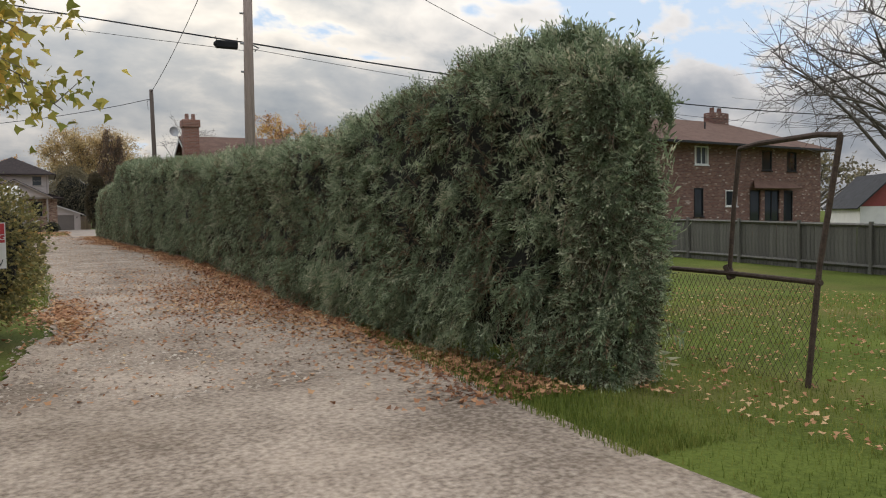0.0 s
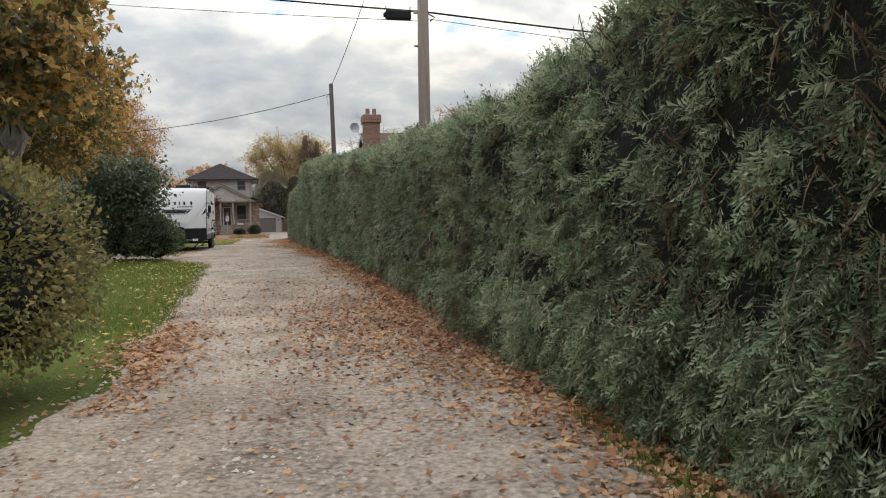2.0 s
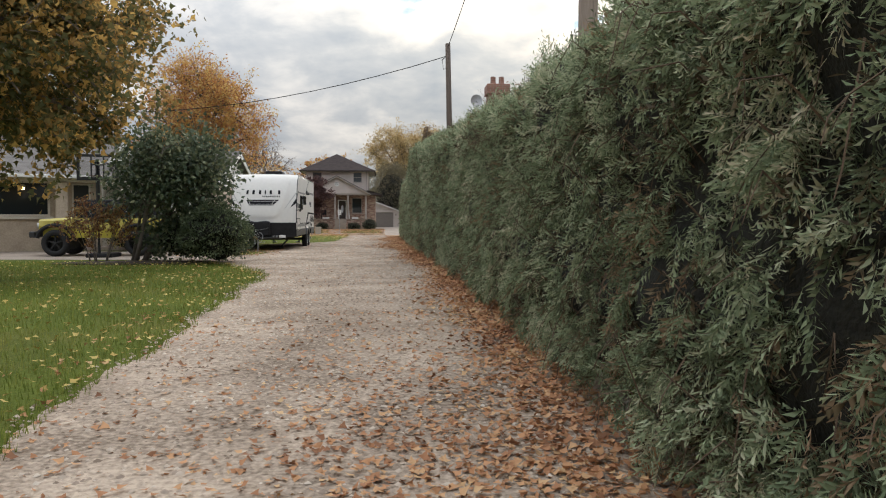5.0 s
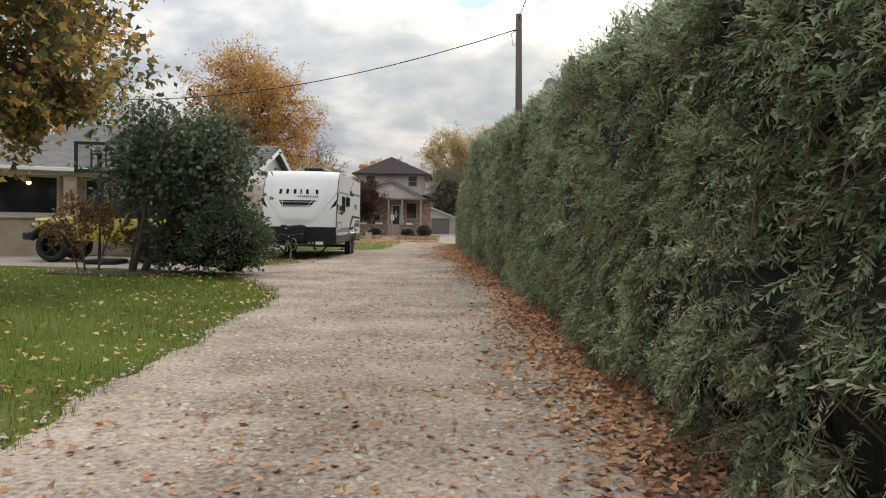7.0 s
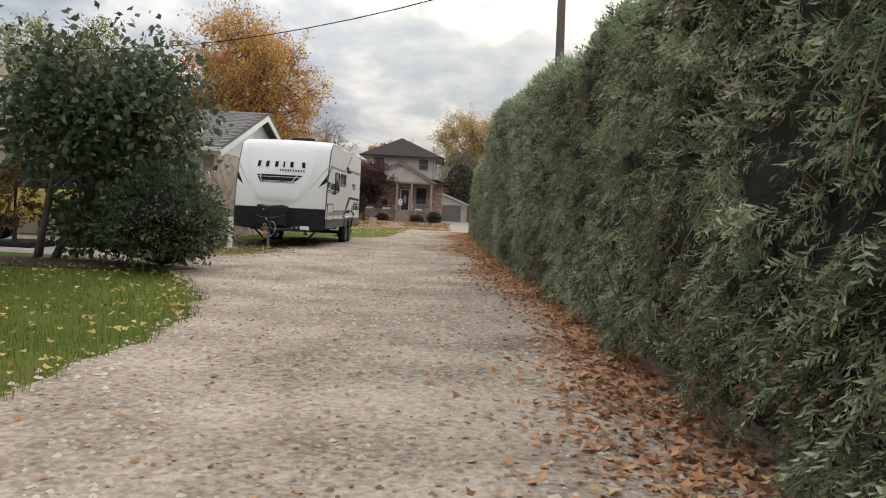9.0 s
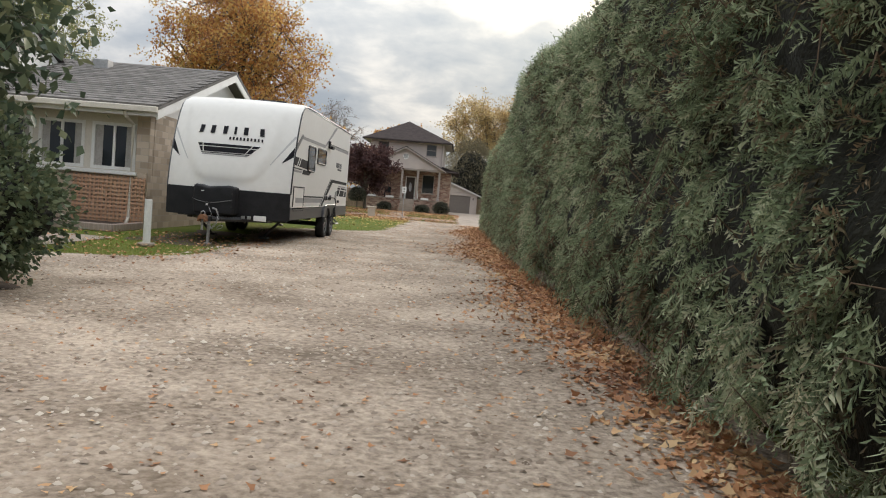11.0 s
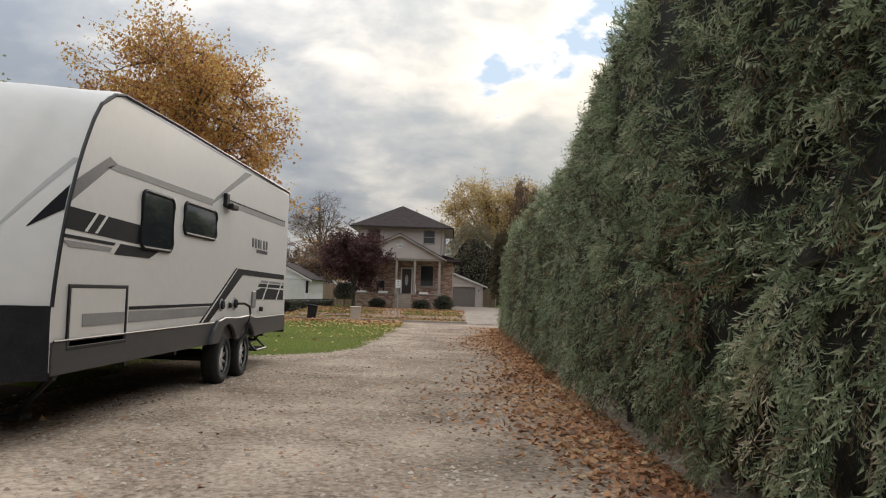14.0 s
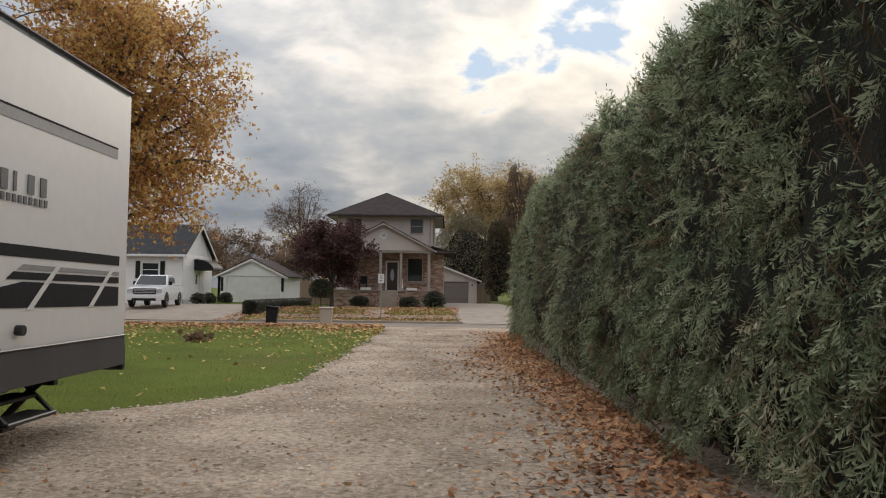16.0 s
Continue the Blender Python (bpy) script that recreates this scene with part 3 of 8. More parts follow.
def tree(name, label, at, h, trunk_r, crown_z, crown_r, limbs, twigs, leaves, leaf_size, leaf_m, bark_m=None, seed=1, shape=None, spread=0.12, trunk_top=0.75, fork=0.25, group="", droop=0.0, category="tree", twig_r=0.012, stems=1, sub=0, shift=(0, 0), low=-0.35, lean_by=1.0):
    """Trunk, limbs, twigs and leaves; crown_r: its half sizes in x, y, z."""
    rng = np.random.default_rng(seed)
    bark_m = bark_m or BARK
    top = thing(name, label, category, at, group)
    crown_r = np.array(crown_r, float)
    bm = bmesh.new()
    starts = []
    for s in range(stems):
        lean = np.array([rng.normal() * 0.04, rng.normal() * 0.04]) * h * lean_by if stems == 1 else np.array([math.cos(s * 2.4), math.sin(s * 2.4)]) * crown_r[0] * 0.45 + np.array(shift) * 0.75
        foot = np.array([0.0, 0.0]) if stems == 1 else np.array([math.cos(s * 2.4), math.sin(s * 2.4)]) * 0.18
        n = 6
        pts, rad = [], []
        for i in range(n + 1):
            k = i / n
            p = (foot[0] + lean[0] * k + rng.normal() * 0.01 * h * k, foot[1] + lean[1] * k + rng.normal() * 0.01 * h * k, h * trunk_top * k - 0.1 * (i == 0))
            pts.append(p)
            rad.append(trunk_r * (1.35 if i == 0 else 1.0 - 0.75 * k))
        tube(pts, rad, 9, bm)
        starts.append((np.array(pts), rad))
    part("trunk", bm, bark_m, top, smooth=True)
    wood = bmesh.new()
    ends, dirs = [], []
    for i in range(limbs):
        pts, rad = starts[i % stems]
        k = fork + (1 - fork) * (i + rng.random()) / limbs
        f = k * (len(pts) - 1)
        j = min(int(f), len(pts) - 2)
        p0 = pts[j] + (pts[j + 1] - pts[j]) * (f - j)
        a = i * 2.39996 + rng.normal() * 0.3
        el = rng.uniform(low, 0.9) + 0.5 * (k - 0.5)
        u = np.array([math.cos(a) * math.cos(el), math.sin(a) * math.cos(el), math.sin(el)])
        p3 = np.array([shift[0], shift[1], crown_z]) + u * crown_r * rng.uniform(0.62, 0.92)
        mid = p0 * 0.45 + p3 * 0.55 + np.array([0, 0, crown_r[2] * 0.16]) + rng.normal(size=3) * 0.06 * crown_r[0]
        r0 = max(trunk_r * (0.5 - 0.28 * k), twig_r * 1.5)
        curve = [p0 * (1 - s) ** 2 + mid * 2 * s * (1 - s) + p3 * s * s for s in np.linspace(0, 1, 5)]
        tube(curve, [r0, r0 * 0.8, r0 * 0.6, r0 * 0.4, max(r0 * 0.2, twig_r * 0.6)], 5, wood)
        for _ in range(twigs):
            s = rng.uniform(0.3, 1.0)
            q0 = p0 * (1 - s) ** 2 + mid * 2 * s * (1 - s) + p3 * s * s
            d = rng.normal(size=3)
            d[2] = d[2] * 0.6 + 0.15
            d = d / np.linalg.norm(d) + u * 0.7
            ln = crown_r.mean() * rng.uniform(0.14, 0.34)
            q1 = q0 + d / np.linalg.norm(d) * ln
            qm = (q0 + q1) / 2 + np.array([0, 0, ln * 0.12])
            q1[2] -= droop * ln
            tube([q0, qm, q1], [twig_r, twig_r * 0.7, twig_r * 0.35], 3, wood)
            ends.append((q0, qm, q1))
            for _k in range(sub):
                e = qm + (q1 - qm) * rng.random()
                w = e + (rng.normal(size=3) * 0.35 + d / np.linalg.norm(d) * 0.5) * ln * 0.6
                tube([e, w], [twig_r * 0.5, twig_r * 0.25], 3, wood)
                ends.append((e, (e + w) / 2, w))
    part("crown_wood", wood, bark_m, top)
    if leaves:
        E = np.array(ends)
        idx = np.repeat(np.arange(len(E)), leaves)
        s = rng.uniform(0.15, 1.1, len(idx))[:, None]
        base = np.where(s < 0.5, E[idx, 0] + (E[idx, 1] - E[idx, 0]) * s * 2, E[idx, 1] + (E[idx, 2] - E[idx, 1]) * (s * 2 - 1))
        sc = crown_r.mean() * spread * 0.3
        where = base + rng.normal(size=base.shape) * sc * np.array([1, 1, 0.8])
        d = rng.normal(size=where.shape) + (where - np.array([shift[0], shift[1], crown_z])) / crown_r * 0.6
        d[:, 2] -= 0.5
        size = leaf_size * rng.uniform(0.6, 1.3, len(where))
        sh, tr = shape or (KITE, KITE_T)
        scatter("crown", sh, tr, where, frames_along(d, rng), size, leaf_m, top)
    return top


def bush(name, label, at, radii, count, leaf_size, leaf_m, core_m, seed=1, shape=None, rough=0.16, core=0.80, stems=None, category="bush", flat=0.0, group=""):
    """A shrub: stems, an uneven inner mass coloured as shade, and a shell of leaves."""
    rng = np.random.default_rng(seed)
    top = thing(name, label, category, at, group)
    rx, ry, rz = radii

    def shell(u):
        lump = np.array([noise.noise(Vector(v * 2.3) + Vector((seed * 7.1, 0, 0))) + 0.5 * noise.noise(Vector(v * 5.1) + Vector((0, seed * 3.3, 0))) for v in u])
        return 1 + rough * lump

    u = rng.normal(size=(count, 3))
    u /= np.linalg.norm(u, axis=1, keepdims=True)
    u[:, 2] = np.where(u[:, 2] < -0.75, -u[:, 2], u[:, 2])
    r = shell(u) * rng.uniform(0.78, 1.06, count)
    p = u * r[:, None]
    if flat:
        p[:, 2] = np.clip(p[:, 2], -1, flat)
    where = p * np.array([rx, ry, rz]) + np.array([0, 0, rz])
    where[:, 2] = np.maximum(where[:, 2], 0.03)
    d = u + rng.normal(size=u.shape) * 0.6
    sh, tr = shape or (KITE, KITE_T)
    scatter("foliage", sh, tr, where, frames_along(d, rng), leaf_size * rng.uniform(0.6, 1.3, count), leaf_m, top)
    # near-black lump in place of the shade behind the leaves
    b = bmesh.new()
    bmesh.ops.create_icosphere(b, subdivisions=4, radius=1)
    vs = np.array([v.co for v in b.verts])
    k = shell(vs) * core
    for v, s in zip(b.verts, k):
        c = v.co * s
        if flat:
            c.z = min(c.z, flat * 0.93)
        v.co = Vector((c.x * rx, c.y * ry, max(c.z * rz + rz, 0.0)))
    part("shade_mass", b, core_m, top)
    return top

# ---- ground, drive, street ----
def sheet(name, us, vs, place, material, label, category="ground", kind="structure", lift=0.0):
    """A grid laid over the ground. place(u, v) gives x and y arrays."""
    U, V = np.meshgrid(us, vs, indexing="ij")
    X, Y = place(U, V)
    Z = gz(X, Y) + lift
    n, m = U.shape
    i = np.arange(n * m).reshape(n, m)
    f = np.stack([i[:-1, :-1], i[1:, :-1], i[1:, 1:], i[:-1, 1:]], -1).reshape(-1, 4)
    ob = mesh_from(name, np.stack([X, Y, Z], -1).reshape(-1, 3), f, material, smooth=True)
    return tagged(ob, label, category, kind=kind)


gxs = np.r_[-900, -400, -200, -120, -80, np.linspace(-60, 60, 121), 80, 120, 200, 400, 900]
gys = np.r_[-900, -400, -200, -100, -60, np.linspace(-40, 130, 171), 160, 220, 400, 900]
sheet("ground", gxs, gys, lambda u, v: (u, v), GRASS_G, "short green lawn grass over flat ground")

LEFT = [(-12, -1.6), (4, -0.9), (8, -0.1), (10.5, 0.32), (13.8, 0.3), (17.0, 0.34), (19.7, 0.36), (24.0, 0.26), (27.4, 0.18), (28.9, -0.18), (30.5, -0.95), (31.6, -1.35), (32.8, -2.4), (33.6, -3.6), (34.6, -3.8), (35.8, -3.4), (36.4, -2.1), (37.2, -1.5), (39.0, -1.35), (41.0, -1.6), (44.0, -2.2), (47.0, -2.4), (48.7, -1.9), (49.3, -1.0), (49.9, -0.4), (50.5, -0.08), (51.5, 0.2), (53.0, 0.32), (58.0, 0.4), (64.0, 0.42), (68.5, 0.0), (71.5, -0.9)]
RIGHT = [(-12, 3.6), (3.2, 3.45), (5, 3.55), (8, 3.8), (11, 4.4), (20, 4.6), (40, 4.4), (60, 4.4), (63, 4.6), (68, 5.4), (71.5, 6.2)]


def edge(table, y):
    return np.interp(y, [p[0] for p in table], [p[1] for p in table])


def wobble(y, seed, amp):
    return amp * (np.sin(y * 1.7 + seed) + 0.7 * np.sin(y * 4.1 + seed * 2.3) + 0.5 * np.sin(y * 9.3 + seed * 5.1))


def drive_xy(u, v):
    a, b = edge(LEFT, v) + wobble(v, 1.0, 0.055), edge(RIGHT, v)
    return a + (b - a) * u, v


drive = sheet("drive", np.linspace(0, 1, 40), np.linspace(-12, 71.6, 560), drive_xy, GRAVEL, "pale crushed gravel drive strewn with leaves", "drive", lift=0.02)
sheet("road", np.linspace(-150, 150, 60), np.linspace(71.4, 79.8, 8), lambda u, v: (u, v), ASPHALT, "grey asphalt street", "road", lift=0.008)
sheet("pavement_1", np.linspace(-30, -8.2, 20), np.linspace(80.0, 96, 12), lambda u, v: (u + (v - 80) * -0.12, v), CONCRETE, "pale concrete drive beside the white house", "drive", lift=0.03)
sheet("pavement_2", np.linspace(0, 1, 8), np.linspace(79.7, 111.6, 20), lambda u, v: (np.interp(v, [79, 92, 112], [3.0, 2.3, 1.4]) * (1 - u) + np.interp(v, [79, 92, 112], [7.5, 7.0, 6.8]) * u, v), CONCRETE, "pale concrete drive up to the grey garage", "drive", lift=0.03)
sheet("pavement_3", np.linspace(-14.0, -3.6, 16), np.linspace(34.0, 39.6, 10), lambda u, v: (u, v + (u + 3.6) * -0.12), CONCRETE, "pale concrete parking pad in front of the ranch house", "pavement", lift=0.012)

# kerb on the far side of the street, and the pavement behind it
for x0, x1 in ((-7.4, 3.0), (7.6, 60), (-90, -30.5)):
    kb = box(x0, x1, 79.8, 79.98, -0.6, -0.33, 0.02)
    tagged(part("kerb", kb, CONCRETE), "worn concrete kerb along the street", "kerb", kind="structure")
sheet("pavement_4", np.linspace(-7.6, 2.7, 12), np.linspace(83.2, 84.6, 4), lambda u, v: (u, v), CONCRETE, "narrow concrete pavement across the front lawn", "pavement", lift=0.025)
sheet("pavement_5", np.linspace(-2.5, -1.2, 3), np.linspace(84.6, 92.6, 10), lambda u, v: (u, v), CONCRETE, "concrete path to the porch steps", "path", lift=0.022)

rng = np.random.default_rng(11)


def flat_turns(n, rng, tilt=0.35):
    a = rng.uniform(0, 2 * math.pi, n)
    d = np.stack([np.cos(a), np.sin(a), rng.normal(size=n) * tilt], -1)
    d /= np.linalg.norm(d, axis=1, keepdims=True)
    z = np.tile([0.0, 0, 1], (n, 1)) + rng.normal(size=(n, 3)) * tilt * 0.6
    x = np.cross(d, z)
    x /= np.linalg.norm(x, axis=1, keepdims=True)
    return np.stack([x, d, np.cross(x, d)], axis=2)


def cover_of(name, pts, sizes, material, label, category, shape=(KITE, KITE_T), tilt=0.35, lift=0.01):
    return tagged(scatter(name, shape[0], shape[1], pts, flat_turns(len(pts), rng, tilt), sizes, material), label, category, kind="stuff")


# loose stones on the drive
STONE_V = np.array([(0.5, 0, 0.05), (0.1, 0.48, 0.0), (-0.46, 0.2, 0.04), (-0.2, -0.45, 0.0), (0.05, 0.02, 0.36), (0.3, -0.35, 0.1)])
STONE_T = [(0, 1, 4), (1, 2, 4), (2, 3, 4), (3, 5, 4), (5, 0, 4)]
n = 38000
yy = 6 + 58 * rng.random(n)
uu = rng.random(n) * 1.04 - 0.035
xx, _ = drive_xy(uu, yy)
pts = np.stack([xx, yy, gz(xx, yy) + 0.018], -1)
cover_of("gravel_stones", pts, 0.016 + 0.042 * rng.random(n) ** 1.8, STONE, "loose pale gravel stones on the drive", "gravel", (STONE_V, STONE_T), 0.15)

FACE_FOOT = [(4, 4.0), (20, 4.2), (34, 4.1), (41, 3.8), (60, 3.85), (64, 4.4)]
# leaf litter: a band under the hedge, a drift across the drive, a thin strew elsewhere
n = 36000
yy = rng.uniform(4.5, 64, n)
xx = edge(FACE_FOOT, yy) + 0.15 - np.abs(rng.normal(size=n)) * (0.40 + 0.12 * np.sin(yy * 0.6)) * (1 + 0.45 * (1 - sstep(14, 26, yy)) + 0.5 * sstep(36, 44, yy))
pts = np.stack([xx, yy, gz(xx, yy) + 0.02 + rng.random(n) * 0.03], -1)
cover_of("leaf_litter", pts, rng.uniform(0.035, 0.075, n), LITTER, "brown and russet fallen leaves banked along the hedge foot", "leaves", (LEAF3, LEAF3_T), 0.5)
n = 5600
yy = np.r_[rng.normal(13.6, 2.2, n // 2), rng.uniform(6, 21, n - n // 2)]
xx = np.r_[rng.normal(2.75, 0.62, n // 2), 3.9 - 4.4 * rng.random(n - n // 2) ** 2.1]
pts = np.stack([xx, yy, gz(xx, yy) + 0.025 + rng.random(n) * 0.02], -1)
cover_of("leaf_litter", pts, rng.uniform(0.035, 0.07, n), LITTER, "drift of fallen brown leaves across the gravel", "leaves", (LEAF3, LEAF3_T), 0.4)
n = 9000
yy = 14 + 56 * rng.random(n)
xx, _ = drive_xy(rng.random(n), yy)
pts = np.stack([xx, yy, gz(xx, yy) + 0.025], -1)
cover_of("leaf_litter", pts, rng.uniform(0.018, 0.05, n), LITTER, "scattered fallen brown leaves on the gravel", "leaves", (LEAF3, LEAF3_T), 0.35)
n = 1500
yy = np.r_[rng.normal(12.4, 0.8, n // 2), rng.uniform(9.5, 14.5, n - n // 2)]
xx = np.r_[rng.normal(0.45, 0.28, n // 2), edge(LEFT, yy[n // 2:]) + 0.1 + np.abs(rng.normal(size=n - n // 2)) * 0.3]
pts = np.stack([xx, yy, gz(xx, yy) + 0.03 + rng.random(n) * 0.02], -1)
cover_of("leaf_litter", pts, rng.uniform(0.04, 0.08, n), LITTER, "orange-brown fallen leaves heaped along the lawn edge", "leaves", (LEAF3, LEAF3_T), 0.4)
# yellow leaves on the lawns
n = 2200
yy = rng.uniform(13, 33, n)
xx = edge(LEFT, yy) - 0.1 - rng.random(n) ** 1.4 * 9
pts = np.stack([xx, yy, gz(xx, yy) + 0.06], -1)
cover_of("leaf_litter", pts, rng.uniform(0.04, 0.085, n), LITTER_Y, "yellow fallen leaves on the front lawn", "leaves", (LEAF3, LEAF3_T), 0.4)
n = 3600
yy = 70.0 - np.abs(rng.normal(size=n)) * 7.0
xx = edge(LEFT, yy) - 0.05 - rng.random(n) ** 1.6 * 14
pts = np.stack([xx, yy, gz(xx, yy) + 0.05], -1)
cover_of("leaf_litter", pts, rng.uniform(0.05, 0.10, n), LITTER_Y, "yellow fallen leaves on the verge beside the street", "leaves", (LEAF3, LEAF3_T), 0.4)
n = 16000
yy = 70.4 - np.abs(rng.normal(size=n)) * 2.8
xx = edge(LEFT, yy) - 0.05 - rng.random(n) ** 1.2 * 20
pts = np.stack([xx, yy, gz(xx, yy) + 0.06], -1)
cover_of("leaf_litter", pts, rng.uniform(0.07, 0.14, n), LITTER, "brown fallen leaves on the verge beside the street", "leaves", (LEAF3, LEAF3_T), 0.4)
n = 7000
yy = rng.uniform(80.1, 92, n)
xx = rng.uniform(-9.5, 2.9, n)
pts = np.stack([xx, yy, gz(xx, yy) + 0.05], -1)
cover_of("leaf_litter", pts, rng.uniform(0.08, 0.16, n), LITTER, "fallen leaves covering the lawn across the street", "leaves", (LEAF3, LEAF3_T), 0.4)
n = 6500
xx = 4.6 + 11.4 * rng.random(n) ** 1.6
yy = rng.uniform(-4, 12, n)
pts = np.stack([xx, yy, gz(xx, yy) + 0.05], -1)
cover_of("leaf_litter", pts, rng.uniform(0.03, 0.06, n), LITTER, "fallen leaves on the back lawn", "leaves", (LEAF3, LEAF3_T), 0.4)

n = 900
xx = rng.uniform(-5.0, -0.9, n)
yy = rng.uniform(35.8, 42.0, n)
pts = np.stack([xx, yy, gz(xx, yy) + 0.045], -1)
cover_of("leaf_litter", pts, rng.uniform(0.03, 0.075, n), LITTER, "fallen leaves on the worn grass before the trailer", "leaves", (LEAF3, LEAF3_T), 0.4)
tagged(sheet("soil_patch", np.linspace(0, 1, 14), np.linspace(39.4, 44.0, 14), lambda u, v: (-3.4 + 2.5 * u + 0.15 * np.sin(v * 3.1 + u * 5), v + 0.2 * np.sin(u * 9)), EARTH, "bare dark earth under the trailer front", "soil", lift=0.006), kind="structure")

# grass
BLADE = np.array([(-0.06, 0, 0), (0.06, 0, 0), (0.12, 0.25, 1.0)])
BLADE_T = [(0, 1, 2)]


def grass(n, xs, ys, hmin, hmax, label):
    x, y = xs, ys
    pts_ = np.stack([x, y, gz(x, y) - 0.005], -1)
    a = rng.uniform(0, 2 * math.pi, n)
    c, s = np.cos(a), np.sin(a)
    o, i = np.zeros(n), np.ones(n)
    t = np.stack([np.stack([c, -s, o], -1), np.stack([s, c, o], -1), np.stack([o, o, i], -1)], 1)
    return tagged(scatter("grass", BLADE, BLADE_T, pts_, t, rng.uniform(hmin, hmax, n), GRASS), label, "grass", kind="stuff")


n = 60000
yy = 13.5 + 19.5 * rng.random(n) ** 1.15
xx = edge(LEFT, yy) + wobble(yy, 1.0, 0.055) + 0.08 - rng.random(n) ** 1.25 * 11
grass(n, xx, yy, 0.05, 0.10, "short green lawn grass beside the drive")
n = 30000
yy = rng.uniform(47, 70.5, n)
xx = edge(LEFT, yy) + 0.08 - rng.random(n) ** 1.3 * 12
grass(n, xx, yy, 0.03, 0.06, "short green grass of the verge beyond the trailer")
n = 22000
xx = rng.uniform(4.4, 16, n)
yy = rng.uniform(-5, 10, n)
grass(n, xx, yy, 0.05, 0.10, "mown green grass of the back lawn")
n = 9000
yy = rng.uniform(-1.0, 5.0, n)
xx = edge(RIGHT, yy) + 0.05 + rng.random(n) * 2.4
grass(n, xx, yy, 0.03, 0.07, "mown green grass beside the drive's mouth")
n = 9000
yy = 3.0 + 9.0 * rng.random(n) ** 1.3
xx = edge(RIGHT, yy) - 0.12 + np.abs(rng.normal(size=n)) * 0.5
grass(n, xx, yy, 0.04, 0.11, "long grass and weeds at the hedge foot")
n = 9000
yy = rng.uniform(36.2, 42.5, n)
xx = edge(LEFT, yy) + 0.15 - rng.random(n) ** 1.2 * 2.6
grass(n, xx, yy, 0.025, 0.06, "thin grass between house and trailer")

# ---- the hedge ----
CREST = [(4.3, 2.25), (4.7, 2.75), (5.3, 3.0), (6.2, 3.03), (8.0, 2.9), (11.5, 2.68), (16.0, 2.76), (21.0, 2.85), (25.0, 3.05), (30.0, 3.34), (35.0, 3.7), (40.0, 3.95), (43.0, 4.05), (45.5, 3.62), (47.2, 3.3), (51.0, 3.3), (57.0, 3.35), (59.5, 3.0), (61.5, 2.5), (63.2, 2.15)]
FACE = [(4.3, 4.50), (4.8, 4.22), (6.2, 3.92), (20, 4.05), (30, 4.0), (36, 3.92), (41, 3.72), (46, 3.78), (60, 3.75), (62.4, 3.85), (63.3, 4.3)]


def hedge_section(y, k):
    """Point of the hedge's skin at y; k from 0 (foot of the near face) over the crest (0.6) to 1 (foot at the back)."""
    h, f = edge(CREST, y), edge(FACE, y)
    back = f + np.interp(y, [4.3, 7.5], [0.45, 1.75])
    a = np.clip(k / 0.5, 0, 1)
    x = f + 0.08 * (1 - sstep(0, 0.12, a)) + 0.10 * a + 0.38 * np.clip((a - 0.72) / 0.28, 0, 1) ** 2.2
    z = h * np.where(a < 0.72, a / 0.72 * 0.86, 0.86 + 0.14 * np.sin((a - 0.72) / 0.28 * math.pi / 2))
    c = np.clip((k - 0.5) / 0.5, 0, 1)
    x = np.where(k > 0.5, f + 0.48 + c * np.maximum(back - f - 0.48, 0.05), x)
    z = np.where(k > 0.5, h * (1 - np.clip((c - 0.45) / 0.55, 0, 1) ** 2) + 0.05 * np.sin(c * 3.1), z)
    return x, z


def hedge_lump(y, k):
    return np.array([0.55 * noise.noise(Vector((a * 0.55, b * 5, 3.3))) + 0.45 * noise.noise(Vector((a * 1.6, b * 12, 8.1))) + 0.52 * noise.noise(Vector((a * 4.2, b * 28, 1.7))) for a, b in zip(y, k)])


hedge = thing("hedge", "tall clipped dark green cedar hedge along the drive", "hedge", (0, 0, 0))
# filler sheet inside the hedge, coloured as the shade between the sprays
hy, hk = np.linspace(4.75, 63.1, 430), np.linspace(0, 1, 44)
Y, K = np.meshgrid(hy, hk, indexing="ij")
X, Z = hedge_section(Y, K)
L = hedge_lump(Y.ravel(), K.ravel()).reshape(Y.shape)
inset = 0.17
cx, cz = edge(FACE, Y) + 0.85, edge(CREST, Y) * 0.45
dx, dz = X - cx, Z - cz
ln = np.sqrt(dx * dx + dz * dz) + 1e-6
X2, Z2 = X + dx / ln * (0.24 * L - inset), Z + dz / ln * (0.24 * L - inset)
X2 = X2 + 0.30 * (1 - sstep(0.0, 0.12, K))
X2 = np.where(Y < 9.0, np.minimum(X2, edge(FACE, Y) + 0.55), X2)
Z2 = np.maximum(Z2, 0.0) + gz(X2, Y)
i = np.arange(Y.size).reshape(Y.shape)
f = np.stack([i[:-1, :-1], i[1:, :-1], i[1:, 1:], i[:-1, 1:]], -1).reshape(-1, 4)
mesh_from("shade_mass", np.stack([X2, Y, Z2], -1).reshape(-1, 3), f, SHADE_CORE, hedge, smooth=True)
hr = np.random.default_rng(5)


